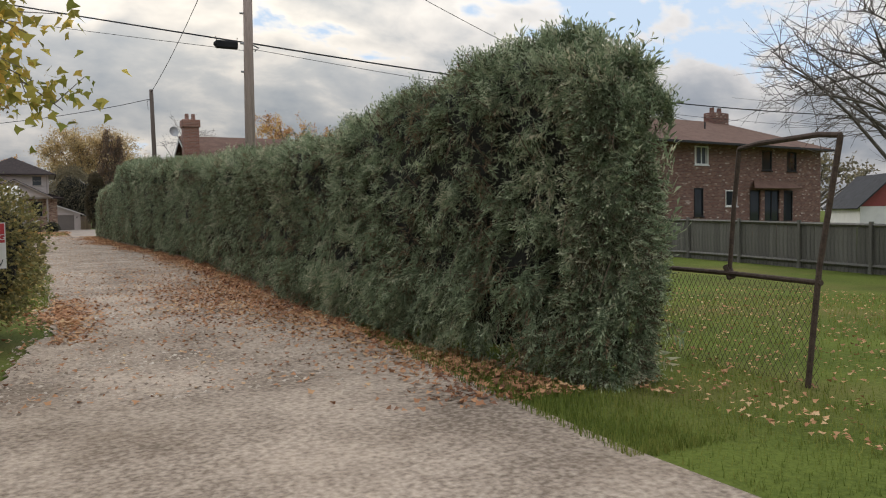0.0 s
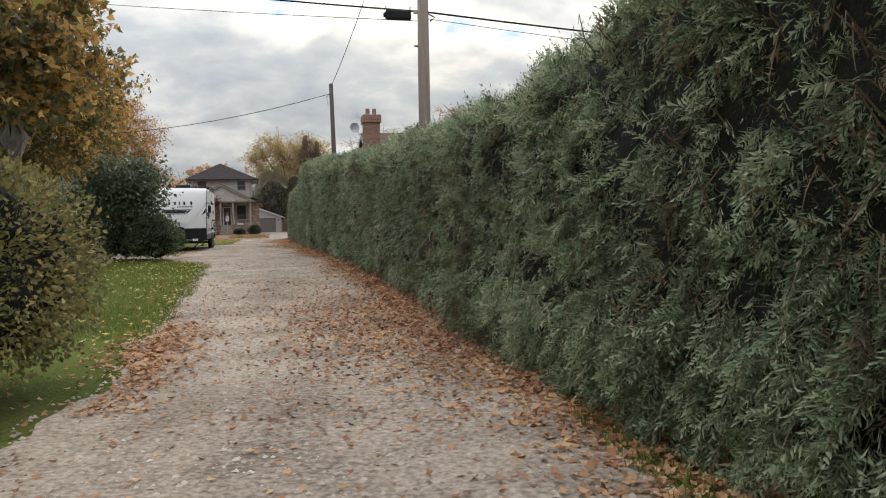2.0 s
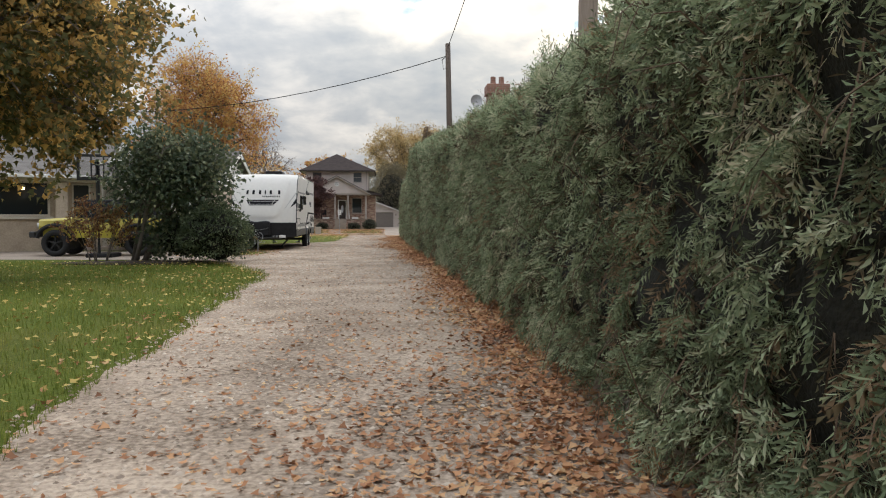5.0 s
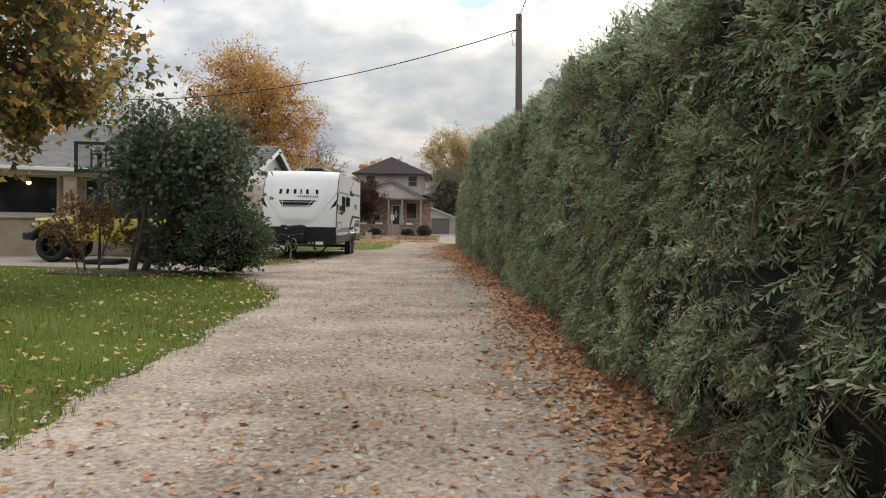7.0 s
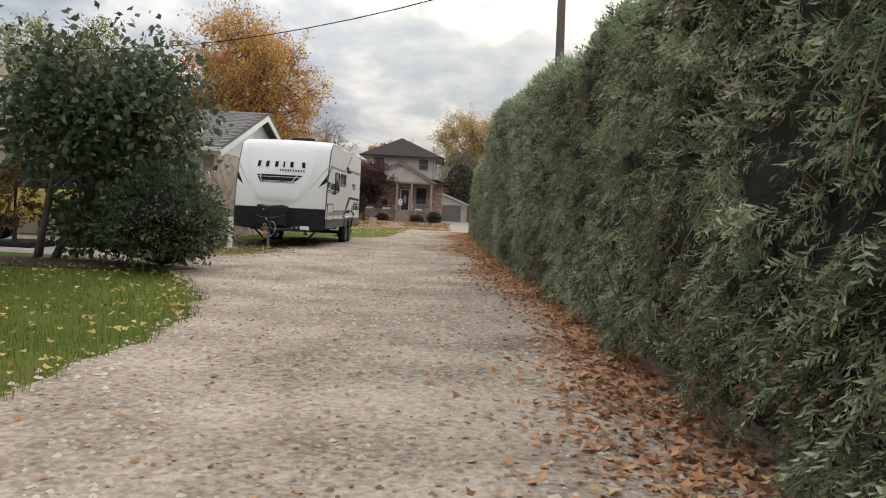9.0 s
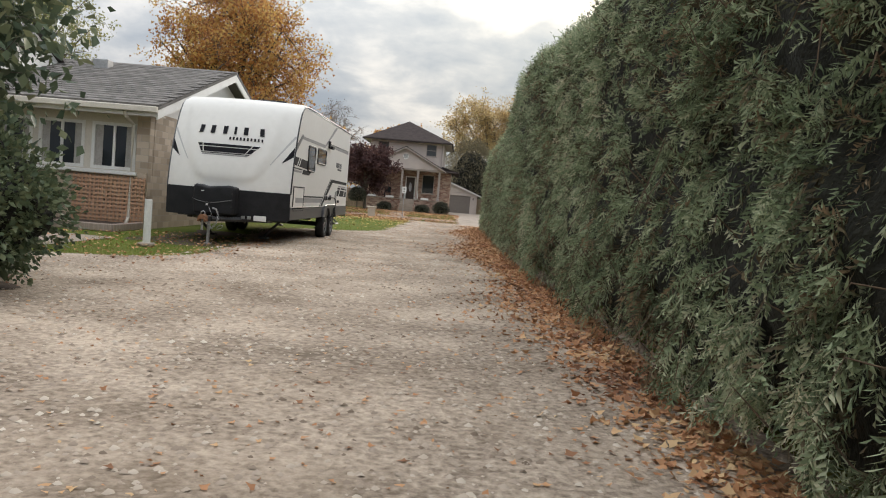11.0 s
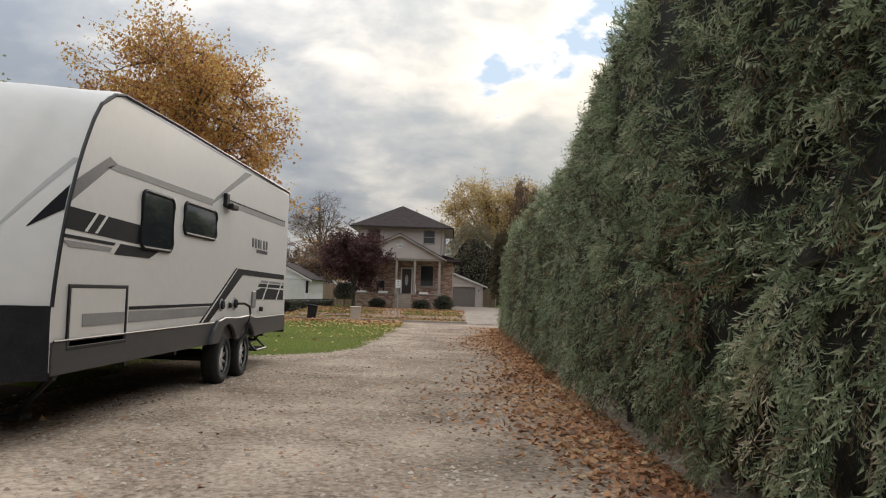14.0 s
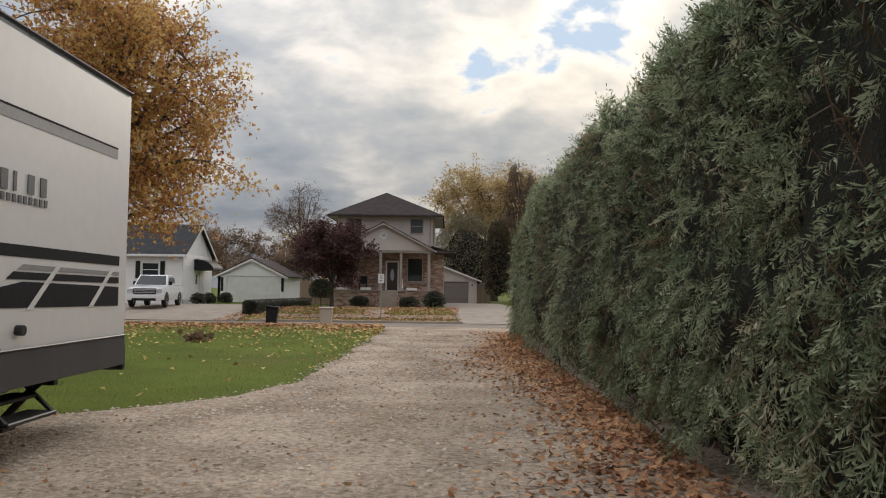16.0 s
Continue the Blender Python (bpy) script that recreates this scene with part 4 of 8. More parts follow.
def hedge_sprays(name, n, ks, ys, size, push, material, droop=0.8, forms=LOOSE):
    # thin spots where the shade-coloured filler inside shows
    gap = np.array([noise.noise(Vector((a * 2.6, b * 19, 5.5))) + 0.6 * noise.noise(Vector((a * 6.5, b * 44, 2.5))) for a, b in zip(ys, ks)])
    keep = (gap > -0.06) | (hr.random(n) < 0.16)
    ys, ks, size, push = ys[keep], ks[keep], size[keep], push[keep]
    n = len(ys)
    L = hedge_lump(ys, ks)
    x, z = hedge_section(ys, ks)
    cx, cz = edge(FACE, ys) + 0.85, edge(CREST, ys) * 0.45
    d = np.stack([x - cx, np.zeros(n), z - cz], -1)
    d /= np.linalg.norm(d, axis=1, keepdims=True)
    stand = np.array([noise.noise(Vector((a * 6.0, b * 31, 4.4))) for a, b in zip(ys, ks)])
    p = np.stack([x, ys, z], -1) + d * (0.24 * L + 0.13 * stand + push - 0.07)[:, None]
    p[:, 2] = np.maximum(p[:, 2], 0.04) + gz(p[:, 0], ys)
    # sprays lie together in tufts
    tuft = np.array([noise.noise_vector(Vector((a * 3.4, b * 3.4 + 7, c * 3.4))) for a, b, c in p])
    out = d * 0.55 + tuft * 1.35 + hr.normal(size=d.shape) * 0.34
    out[:, 2] += np.where(ks < 0.42, -droop, 0.35)
    turns = frames_along(out, hr)
    kind = np.arange(n) % 4
    for k in range(4):
        s = kind == k
        scatter(name, *forms[k], p[s], turns[s], size[s], material, hedge)


def near_first(n):
    return np.where(hr.random(n) < 0.90, 4.4 + 46 * hr.random(n), 50 + 13.2 * hr.random(n))


n = 122000
hedge_sprays("foliage", n, 0.02 + 0.56 * hr.random(n), near_first(n), hr.uniform(0.085, 0.19, n), -0.16 + 0.18 * hr.random(n), CEDAR)
n = 4000
hedge_sprays("foliage", n, 0.55 + 0.43 * hr.random(n), 4.4 + 4.5 * hr.random(n), hr.uniform(0.12, 0.22, n), -0.06 + 0.12 * hr.random(n), CEDAR)
n = 12000
hedge_sprays("foliage", n, 0.40 + 0.22 * hr.random(n), near_first(n), hr.uniform(0.10, 0.20, n), -0.01 + 0.08 * hr.random(n), CEDAR, -0.4, SMALL)
n = 10000
hedge_sprays("foliage", n, 0.56 + 0.43 * hr.random(n), near_first(n), hr.uniform(0.20, 0.34, n), -0.08 + 0.12 * hr.random(n), CEDAR, 0.8, SMALL)
n = 7000
hedge_sprays("foliage", n, 0.005 + 0.12 * hr.random(n), 4.4 + 9.0 * hr.random(n), hr.uniform(0.10, 0.20, n), 0.0 + 0.14 * hr.random(n), CEDAR, 0.5)
# the rounded near end
n = 5600
a = hr.uniform(-0.2, math.pi + 0.1, n)
zz = hr.random(n) ** 0.9
px = 4.66 - 0.36 * np.cos(a) * (1 - 0.3 * zz ** 3)
py = 4.85 - 0.36 * np.sin(a) * (1 - 0.45 * zz ** 3)
lump = np.array([noise.noise(Vector((u * 2.2, v * 2.2, w * 3))) for u, v, w in zip(px, py, zz)])
p = np.stack([px, py - 0.15 * lump, zz * 2.55 - 0.2 + 0.04], -1)
d = np.stack([-np.cos(a), -np.sin(a), np.full(n, 0.2)], -1) * 0.8 + hr.normal(size=(n, 3)) * 0.45
turns, size = frames_along(d + np.array([0, 0, -0.7]), hr), hr.uniform(0.09, 0.19, n)
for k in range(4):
    scatter("foliage" if k < 3 else "brown_growth", *LOOSE[k], p[k::4], turns[k::4], size[k::4], CEDAR if k < 3 else CEDAR_BROWN, hedge)
# darker brown sprays, set deeper than most of the green ones
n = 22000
hedge_sprays("brown_growth", n, 0.02 + 0.5 * hr.random(n), near_first(n), hr.uniform(0.14, 0.26, n), -0.23 + 0.13 * hr.random(n), CEDAR_BROWN, 0.8, SMALL)
n = 9000
hedge_sprays("foliage", n, 0.02 + 0.56 * hr.random(n), 4.4 + 6.0 * hr.random(n) ** 1.3, hr.uniform(0.09, 0.19, n), -0.15 + 0.17 * hr.random(n), CEDAR)
# bare twigs showing through in thin places
tw = bmesh.new()
for _ in range(1100):
    y = hr.uniform(4.5, 56)
    z = hr.uniform(0.15, 2.7)
    x = float(edge(FACE, y)) + hr.uniform(-0.04, 0.2)
    g = float(gz(x, y))
    a = hr.uniform(-1, 1)
    q = Vector((x - hr.uniform(0.0, 0.14), y + a * 0.22, z + hr.normal() * 0.14 + g))
    m = Vector((x + 0.02, y + a * 0.10, z + 0.05 + g))
    tube([(x + 0.2, y, z - 0.12 + g), m, q, q + Vector((-0.03, a * 0.06, -0.09))], [0.006, 0.005, 0.0035, 0.002], 3, tw)
tagged(part("twig_growth", tw, TWIG, hedge, "bare brown twigs"), kind="stuff")
for k in range(46):
    stem = bmesh.new()
    y = 4.9 + k * 1.26 + hr.normal() * 0.15
    x = float(edge(FACE, y)) + 0.8
    tube([(x, y, float(gz(x, y)) - 0.1), (x + hr.normal() * 0.05, y + hr.normal() * 0.08, 1.2), (x, y, 2.1)], [0.07, 0.055, 0.03], 6, stem)
    part("trunk", stem, BARK, hedge)

# ---- trees ----
tree("maple_tree", "large maple turning from green to orange on the front lawn", (-6.1, 26.8, float(gz(-6.1, 26.8))), 8.4, 0.30, 4.3, (2.75, 4.2, 3.6), 48, 14, 36, 0.13, MAPLE, BARK_GREY, 3, (LEAF3, LEAF3_T), fork=0.40, sub=1, spread=0.16, shift=(1.5, 0.0), low=-0.75)
tree("maple_tree", "thick grey-barked maple with turning leaves beside the drive", (-1.95, 16.4, float(gz(-1.95, 16.4))), 6.8, 0.35, 4.0, (1.45, 2.4, 1.9), 26, 12, 20, 0.12, MAPLE_GREEN, BARK_GREY, 5, (LEAF3, LEAF3_T), fork=0.5, sub=1, spread=0.16, trunk_top=0.8, low=-0.9, lean_by=0.0)
tree("maple_tree", "yellow-green maple leaning over the mouth of the drive", (-2.9, 6.2, float(gz(-2.9, 6.2))), 6.6, 0.20, 3.75, (3.6, 2.6, 2.3), 34, 13, 30, 0.085, YELLOWG, BARK_GREY, 8, (LEAF3, LEAF3_T), fork=0.35, sub=1, spread=0.16, shift=(0.5, 0.0), low=-0.8)
tree("maple_tree", "full orange maple beside the street", (-10.7, 70.5, float(gz(-10.7, 70.5))), 15.0, 0.32, 7.5, (5.1, 5.1, 6.4), 60, 15, 15, 0.15, ORANGE, BARK, 21, (LEAF3, LEAF3_T), fork=0.20, trunk_top=0.85, sub=2, spread=0.15, twig_r=0.016, low=-0.85)
tree("japanese_maple", "small dark red maple in front of the brick porch", (-4.95, 90.0, 0.0), 5.7, 0.12, 3.75, (2.5, 2.4, 2.1), 34, 12, 26, 0.17, REDLEAF, BARK, 31, fork=0.25, sub=1, spread=0.2, low=-0.8, lean_by=0.2)
tree("ash_tree", "tall pale yellow tree behind the grey garage", (7.5, 128.0, 0.0), 15.5, 0.35, 9.8, (8.2, 7.0, 5.8), 34, 15, 18, 0.24, PALEY, BARK, 41, fork=0.15, sub=2, spread=0.16, twig_r=0.03)
tree("spruce_tree", "weeping tree with hanging brownish twigs behind the garage", (9.7, 122.0, 0.0), 15.5, 0.25, 9.6, (1.9, 1.9, 6.2), 26, 16, 12, 0.17, BROWNLEAF, BARK, 43, fork=0.2, droop=2.6, sub=1, twig_r=0.02)
tree("orange_tree", "orange tree showing over the house roof", (-4.6, 122.0, 0.0), 9.8, 0.3, 6.8, (4.0, 4.0, 4.0), 20, 12, 30, 0.26, ORANGE, BARK, 47, fork=0.15)
tree("bare_tree", "leafless tree behind the white garage", (-16.5, 140.0, 0.0), 15.0, 0.26, 9.6, (4.6, 4.6, 5.8), 26, 16, 2, 0.16, BROWNLEAF, BARK, 53, fork=0.2, sub=5, twig_r=0.022)
for k, (x, y, r, hh) in enumerate(((-14.5, 122, 4.2, 8.0), (-20, 120, 4.0, 7.4), (-25, 126, 5, 9.0), (-9.0, 122, 3.6, 7.4), (-12, 116, 3.0, 5.4), (-17, 115, 3.0, 5.0), (11.0, 118, 3.0, 5.0))):
    tree("brown_tree", "half-bare brown shrubby tree beyond the white garage", (x, y, 0.0), hh, 0.2, hh * 0.52, (r, r, hh * 0.42), 20, 12, 7, 0.20, BROWNLEAF, BARK, 60 + k, fork=0.06, sub=2, group="trees behind the white garage", twig_r=0.022)
tree("bare_tree", "large leafless tree over the neighbouring yard", (20.0, 11.2, -0.6), 8.2, 0.15, 4.9, (5.2, 5.2, 3.3), 40, 16, 0, 0.2, ORANGE, BARK, 71, fork=0.25, sub=4, twig_r=0.014)
tree("orange_tree", "orange-leaved tree far behind the neighbouring yard", (56.0, 26.0, -0.6), 8.5, 0.25, 5.0, (3.6, 3.6, 3.0), 14, 12, 34, 0.28, ORANGE, BARK, 73, fork=0.15)
tree("rusty_tree", "thin rust-coloured tree behind the chimney house", (13.5, 44.0, 0.0), 8.2, 0.15, 5.8, (2.6, 2.6, 2.2), 16, 11, 16, 0.10, ORANGE, BARK, 75, fork=0.3, sub=1)
tree("bare_tree", "thin leafless tree behind the chimney house", (8.8, 52.0, 0.0), 8.6, 0.12, 5.8, (2.6, 2.6, 2.6), 14, 10, 0, 0.15, RUST, BARK_GREY, 77, fork=0.3, sub=2, twig_r=0.012)
tree("green_tree", "tall pale green tree with drooping twigs behind the ranch house", (-21.0, 66.0, 0.0), 13.0, 0.25, 8.2, (4.4, 4.4, 4.9), 28, 13, 16, 0.16, GREENPALE, BARK, 79, fork=0.2, sub=1, droop=0.6)
tree("orange_tree", "rust and orange tree behind the ranch house", (-32.0, 76.0, 0.0), 10.5, 0.25, 6.4, (6.0, 5.0, 4.0), 18, 12, 40, 0.28, ORANGE, BARK, 81, fork=0.2)
for k, (x, y, rx, rz) in enumerate(((4.2, 119.0, 3.4, 3.1),)):
    bush("round_tree", "big rounded grey-green shrub behind the garage", (x, y, 0.0), (rx, rx, rz + 1.2), 15000, 0.16, DARKGREEN, SHADE_CORE, 91 + k, rough=0.2, core=0.68, category="shrub")
bush("cedar_column", "dark columnar cedar beside the grey garage", (6.75, 110.6, 0.0), (1.2, 1.2, 3.6), 4500, 0.24, CEDAR_BROWN, SHADE_CORE, 95, (SPRAY, SPRAY_T), rough=0.12, category="cedar")
bush("dark_evergreen", "dark evergreen at the edge of the back yard", (20.6, 9.9, -0.6), (0.7, 0.7, 1.35), 2000, 0.22, CEDAR, SHADE_CORE, 97, (SPRAY, SPRAY_T), rough=0.2, category="evergreen")
# far wall of woods to close the horizon
for k, (x, y, r, hh, m) in enumerate(((-48, 128, 9, 11, 0), (-64, 112, 9, 12, 1), (-38, 150, 9, 12, 2), (28, 135, 8, 12, 1), (42, 128, 9, 13, 0), (22, 155, 9, 13, 2), (60, 110, 9, 12, 1), (-70, 90, 9, 12, 0), (80, 60, 9, 8, 1), (78, 30, 9, 8, 2), (84, 5, 9, 11, 0), (-50, 45, 8, 12, 1), (-52, 20, 8, 12, 2), (0, 165, 10, 12, 1), (-18, 168, 10, 12, 2))):
    tree("far_tree", "distant autumn tree on the skyline", (x, y, -0.3), hh, 0.3, hh * 0.55, (r, r, hh * 0.44), 14, 10, 10, 0.5, (BROWNLEAF, DARKGREEN, ORANGE)[m], BARK, 120 + k, fork=0.1, group="trees on the skyline", twig_r=0.04)

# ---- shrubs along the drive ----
bush("yew_bush", "broad bronze-green yew beside the caution sign", (-1.1, 10.3, float(gz(-1.1, 10.3))), (1.42, 1.3, 1.04), 26000, 0.052, YEW, SHADE_CORE, 3, rough=0.17, core=0.84)
bed2 = thing("planting_bed", "dark mulch bed under the lilac", "garden bed", (-3.9, 32.5, 0.0))
b = bmesh.new()
bmesh.ops.create_uvsphere(b, u_segments=28, v_segments=10, radius=1)
for v in b.verts:
    k = 1 + 0.12 * noise.noise(v.co * 2.1)
    v.co = Vector((v.co.x * 2.5 * k, v.co.y * 0.8 * k, v.co.z * 0.07))
part("mulch", b, EARTH, bed2, smooth=True)
tree("lilac_bush", "tall leafy green lilac bush with leaning stems", (-4.2, 32.9, 0.0), 3.5, 0.06, 2.35, (1.75, 1.3, 1.5), 44, 11, 20, 0.14, LILAC, BARK, 9, fork=0.22, stems=4, category="bush", spread=0.75, twig_r=0.007, trunk_top=0.9, shift=(1.25, 0))
bush("lilac_bush", "dense lower lilac growth", (-2.75, 33.0, 0.0), (1.15, 0.8, 0.66), 3200, 0.12, LILAC, SHADE_CORE, 15, rough=0.5, core=0.6)
bush("boxwood_bush", "rounded clipped boxwood shrub beside the lilac", (-1.85, 32.1, 0.0), (0.95, 0.88, 0.78), 9000, 0.065, BOX, SHADE_CORE, 12, rough=0.34)
tree("rusty_shrub", "thin red-leaved shrub in front of the yellow off-road car", (-5.15, 32.7, 0.0), 1.9, 0.02, 1.05, (1.1, 0.6, 0.85), 24, 9, 6, 0.075, RUST, BARK, 17, fork=0.05, stems=5, sub=1, category="bush", twig_r=0.006)

# ---- vehicles ----
def wheel_set(parent, at, r, w, rim_mat=CHROME, spokes=8, name="wheel", rim_label="silver spoked alloy rim"):
    """A wheel standing across x: tyre and rim, the outer face towards +x."""
    hub = new(name)
    hub.parent = parent
    hub.matrix_local = pose(*at)
    b = bmesh.new()
    prof = [(0.60 * r, -w / 2), (0.86 * r, -w / 2), (0.97 * r, -w * 0.40), (r, -w * 0.25), (r, w * 0.25), (0.97 * r, w * 0.40), (0.86 * r, w / 2), (0.60 * r, w / 2)]
    n = 32
    ring = [[b.verts.new((x, q * math.cos(a), q * math.sin(a))) for q, x in prof] for a in [2 * math.pi * k / n for k in range(n)]]
    for k in range(n):
        for j in range(len(prof)):
            b.faces.new((ring[k][j], ring[(k + 1) % n][j], ring[(k + 1) % n][(j + 1) % len(prof)], ring[k][(j + 1) % len(prof)]))
    part("tyre", b, RUBBER, hub, smooth=True)
    b = cyl((-w * 0.3, 0, 0), (w * 0.12, 0, 0), r * 0.60, sides=28)
    bmesh.ops.delete(b, geom=[f for f in b.faces if f.normal.x > 0.9], context="FACES")
    cyl((w * 0.05, 0, 0), (w * 0.36, 0, 0), r * 0.13, r * 0.10, 14, b)
    for k in range(spokes):
        a = 2 * math.pi * k / spokes
        s = box(w * 0.10, w * 0.30, -r * 0.055, r * 0.055, r * 0.08, r * 0.58, 0.006)
        join(b, moved(s, Matrix.Rotation(a, 4, "X")))
    rr = bmesh.new()
    bmesh.ops.create_cone(rr, cap_ends=False, segments=28, radius1=r * 0.62, radius2=r * 0.56, depth=w * 0.2)
    join(b, moved(rr, Matrix.Translation((w * 0.38, 0, 0)) @ Matrix.Rotation(math.pi / 2, 4, "Y")))
    part("rim", b, rim_mat, hub, rim_label)
    return hub


def bars(parent, name, x0, z0, w, h, count, material, place, gap=0.22):
    """A row of plain blocks where lettering stands. place(u, z) gives the block's pose."""
    step = w / count
    for k in range(count):
        s = box(-step * (1 - gap) / 2, step * (1 - gap) / 2, -0.004, 0.004, -h / 2, h / 2)
        part(name, moved(s, place(x0 + step * (k + 0.5), z0)), material, parent)


def letter_block(u0, u1, z, h, place, material=DECAL_DK):
    """A plain block where one big letter stands."""
    w = min((u1 - u0) * 0.33, 0.042)
    part("lettering", moved(box(-w, w, -0.004, 0.004, -h / 2, h / 2), place((u0 + u1) / 2, z)), material, rv)


# travel trailer: y runs back from the front corner, x across, half width 1.22
TW, TL = 1.22, 7.75
rv = thing("travel_trailer", "white travel trailer with black nose and grey stripes parked on gravel", "trailer", (-1.84, 40.65, 0.0))


def nose(z, x):
    """How far the front cap stands at height z, bulging in its middle."""
    y = sum(np.interp(z + o, [0.55, 1.06, 1.5, 1.85, 2.2, 2.5, 2.72, 2.84, 2.90], [0.0, -0.02, 0.05, 0.14, 0.27, 0.42, 0.56, 0.70, 0.98]) for o in (-0.12, -0.06, 0.0, 0.06, 0.12)) / 5 if z < 2.75 else np.interp(z, [2.75, 2.84, 2.90], [0.61, 0.74, 1.0])
    wide = np.interp(z, [1.15, 1.35, 1.7, 2.3, 2.8], [0.40, 0.66, 0.86, 1.0, 1.06])
    panel = float(sstep(0.0, 0.13, wide - abs(x)) * sstep(1.14, 1.34, z))
    return y - 0.34 * (1 - (abs(x) / TW) ** 2.2) - 0.035 * panel


b = bmesh.new()
zs = [0.58, 0.8] + list(np.linspace(1.0, 2.7, 34)) + [2.75, 2.79, 2.82, 2.85, 2.875]
xs = [TW * math.sin(a) for a in np.linspace(-math.pi / 2, math.pi / 2, 45)]
cols = []
for z in zs:
    row = [b.verts.new((x, float(nose(z, x)), z)) for x in xs]
    row = [b.verts.new((-TW, TL, z))] + row + [b.verts.new((TW, TL, z))]
    cols.append(row)
for a, c in zip(cols, cols[1:]):
    for j in range(len(a) - 1):
        b.faces.new((a[j], a[j + 1], c[j + 1], c[j]))
    b.faces.new((a[0], c[0], c[-1], a[-1]))
top_row, bot_row = cols[-1], cols[0]
m = [b.verts.new((x * 0.97, max(float(nose(2.89, x)), 1.0), 2.93 + 0.03 * (1 - (x / TW) ** 2))) for x in xs]
e = [b.verts.new((x * 0.99, TL, 2.93 + 0.03 * (1 - (x / TW) ** 2))) for x in xs]
for j in range(len(xs) - 1):
    b.faces.new((top_row[j + 1], top_row[j + 2], m[j + 1], m[j]))
    b.faces.new((m[j], m[j + 1], e[j + 1], e[j]))
b.faces.new((top_row[0], top_row[1], m[0], e[0]))
b.faces.new((top_row[-1], e[-1], m[-1], top_row[-2]))
b.faces.new([top_row[0]] + e + [top_row[-1]])
b.faces.new(list(reversed(bot_row)))
for ed in b.edges:
    p, q = ed.verts[0].co, ed.verts[1].co
    if (abs(abs(p.x) - TW) < 1e-4 and abs(abs(q.x) - TW) < 1e-4) or (p.y > TL - 0.01 and q.y > TL - 0.01) or (p.z < 0.6 and q.z < 0.6) or (min(p.z, q.z) > 2.87 and max(p.y, q.y) > TL - 0.01):
        ed.smooth = False
part("body", b, WHITE_RV, rv, "white fibreglass shell", smooth=True)
# black lower nose, laid proud of the shell
b = bmesh.new()
rows = []
for z in np.linspace(0.52, 1.07, 6):
    rows.append([b.verts.new((x * 1.006, float(nose(z, x)) - 0.012, z)) for x in xs])
for a, c in zip(rows, rows[1:]):
    for j in range(len(xs) - 1):
        b.faces.new((a[j], a[j + 1], c[j + 1], c[j]))
part("nose_guard", b, BLACK_PL, rv, "black lower front panel", smooth=True)
for s in (-1, 1):
    for u0, u1 in ((0.01, 3.88), (5.64, TL)):
        part("skirt", box(s * TW - 0.012, s * TW + 0.012, u0, u1, 0.55, 0.80, 0.006), RV_SKIRT, rv, "charcoal lower side skirt")
    part("skirt_trim", tube([(s * (TW + 0.013), 0.03, 0.805), (s * (TW + 0.013), TL, 0.805)], 0.009, 6), BLACK_MET, rv)
    # flat black panel on the shell, painting the shaded recess behind the wheels
    part("well_shade", box(s * TW - 0.02, s * TW + 0.004, 3.88, 5.64, 0.57, 0.80), SIGN_BLACK, rv)
    pts = [(s * (TW + 0.004), float(nose(z, TW)) + 0.005, z) for z in np.linspace(1.06, 2.86, 14)]
    pts += [(s * (TW + 0.004), y, 2.90 + 0.02 * min(1, (y - 0.9))) for y in np.linspace(1.02, TL, 6)]
    part("edge_trim", tube(pts, 0.017, 6), BLACK_MET if s > 0 else RV_GREY, rv, "dark edge moulding")
b = box(-TW, TW, TL, TL + 0.05, 0.5, 0.72, 0.01)
part("rear_bumper", b, BLACK_MET, rv)
b = bmesh.new()
for x in (-0.75, 0.75):
    box(x - 0.05, x + 0.05, 0.0, TL - 0.1, 0.46, 0.58, bm=b)
for y in (0.3, 1.6, 2.9, 5.6, 6.8):
    box(-1.1, 1.1, y, y + 0.06, 0.48, 0.56, bm=b)
part("chassis", b, BLACK_MET, rv)
b = box(-1.1, 1.1, 0.1, TL - 0.05, 0.575, 0.60)
part("belly_pan", b, BLACK_PL, rv)


def side(u0, u1, z0, z1, name, material, off=0.004, label=""):
    return part(name, box(TW - 0.002, TW + off, u0, u1, z0, z1), material, rv, label)


def side_poly(outline, name, material, off=0.004):
    return part(name, prism([(u, z) for u, z in outline], off, "x", TW), material, rv)


# side windows, u is metres back from the front corner
for u0, u1, z0, z1 in ((1.50, 2.33, 1.58, 2.15), (2.62, 3.76, 1.80, 2.17)):
    w = new("window")
    w.parent = rv
    rim = [(cu + 0.085 * math.cos(a), cz + 0.085 * math.sin(a)) for cu, cz, a0 in ((u1 - 0.1, z1 - 0.1, 0), (u0 + 0.1, z1 - 0.1, 90), (u0 + 0.1, z0 + 0.1, 180), (u1 - 0.1, z0 + 0.1, 270)) for a in np.radians(np.linspace(a0, a0 + 90, 6))]
    part("pane", prism(rim, 0.012, "x", TW), GLASS, w, "dark tinted glass")
    part("frame", tube([(TW + 0.008, u, z) for u, z in rim + rim[:2]], 0.02, 6), BLACK_PL, w)
    part("drip_edge", tube([(TW + 0.016, u, z) for u, z in rim[2:10]], 0.008, 5), GALV, w)
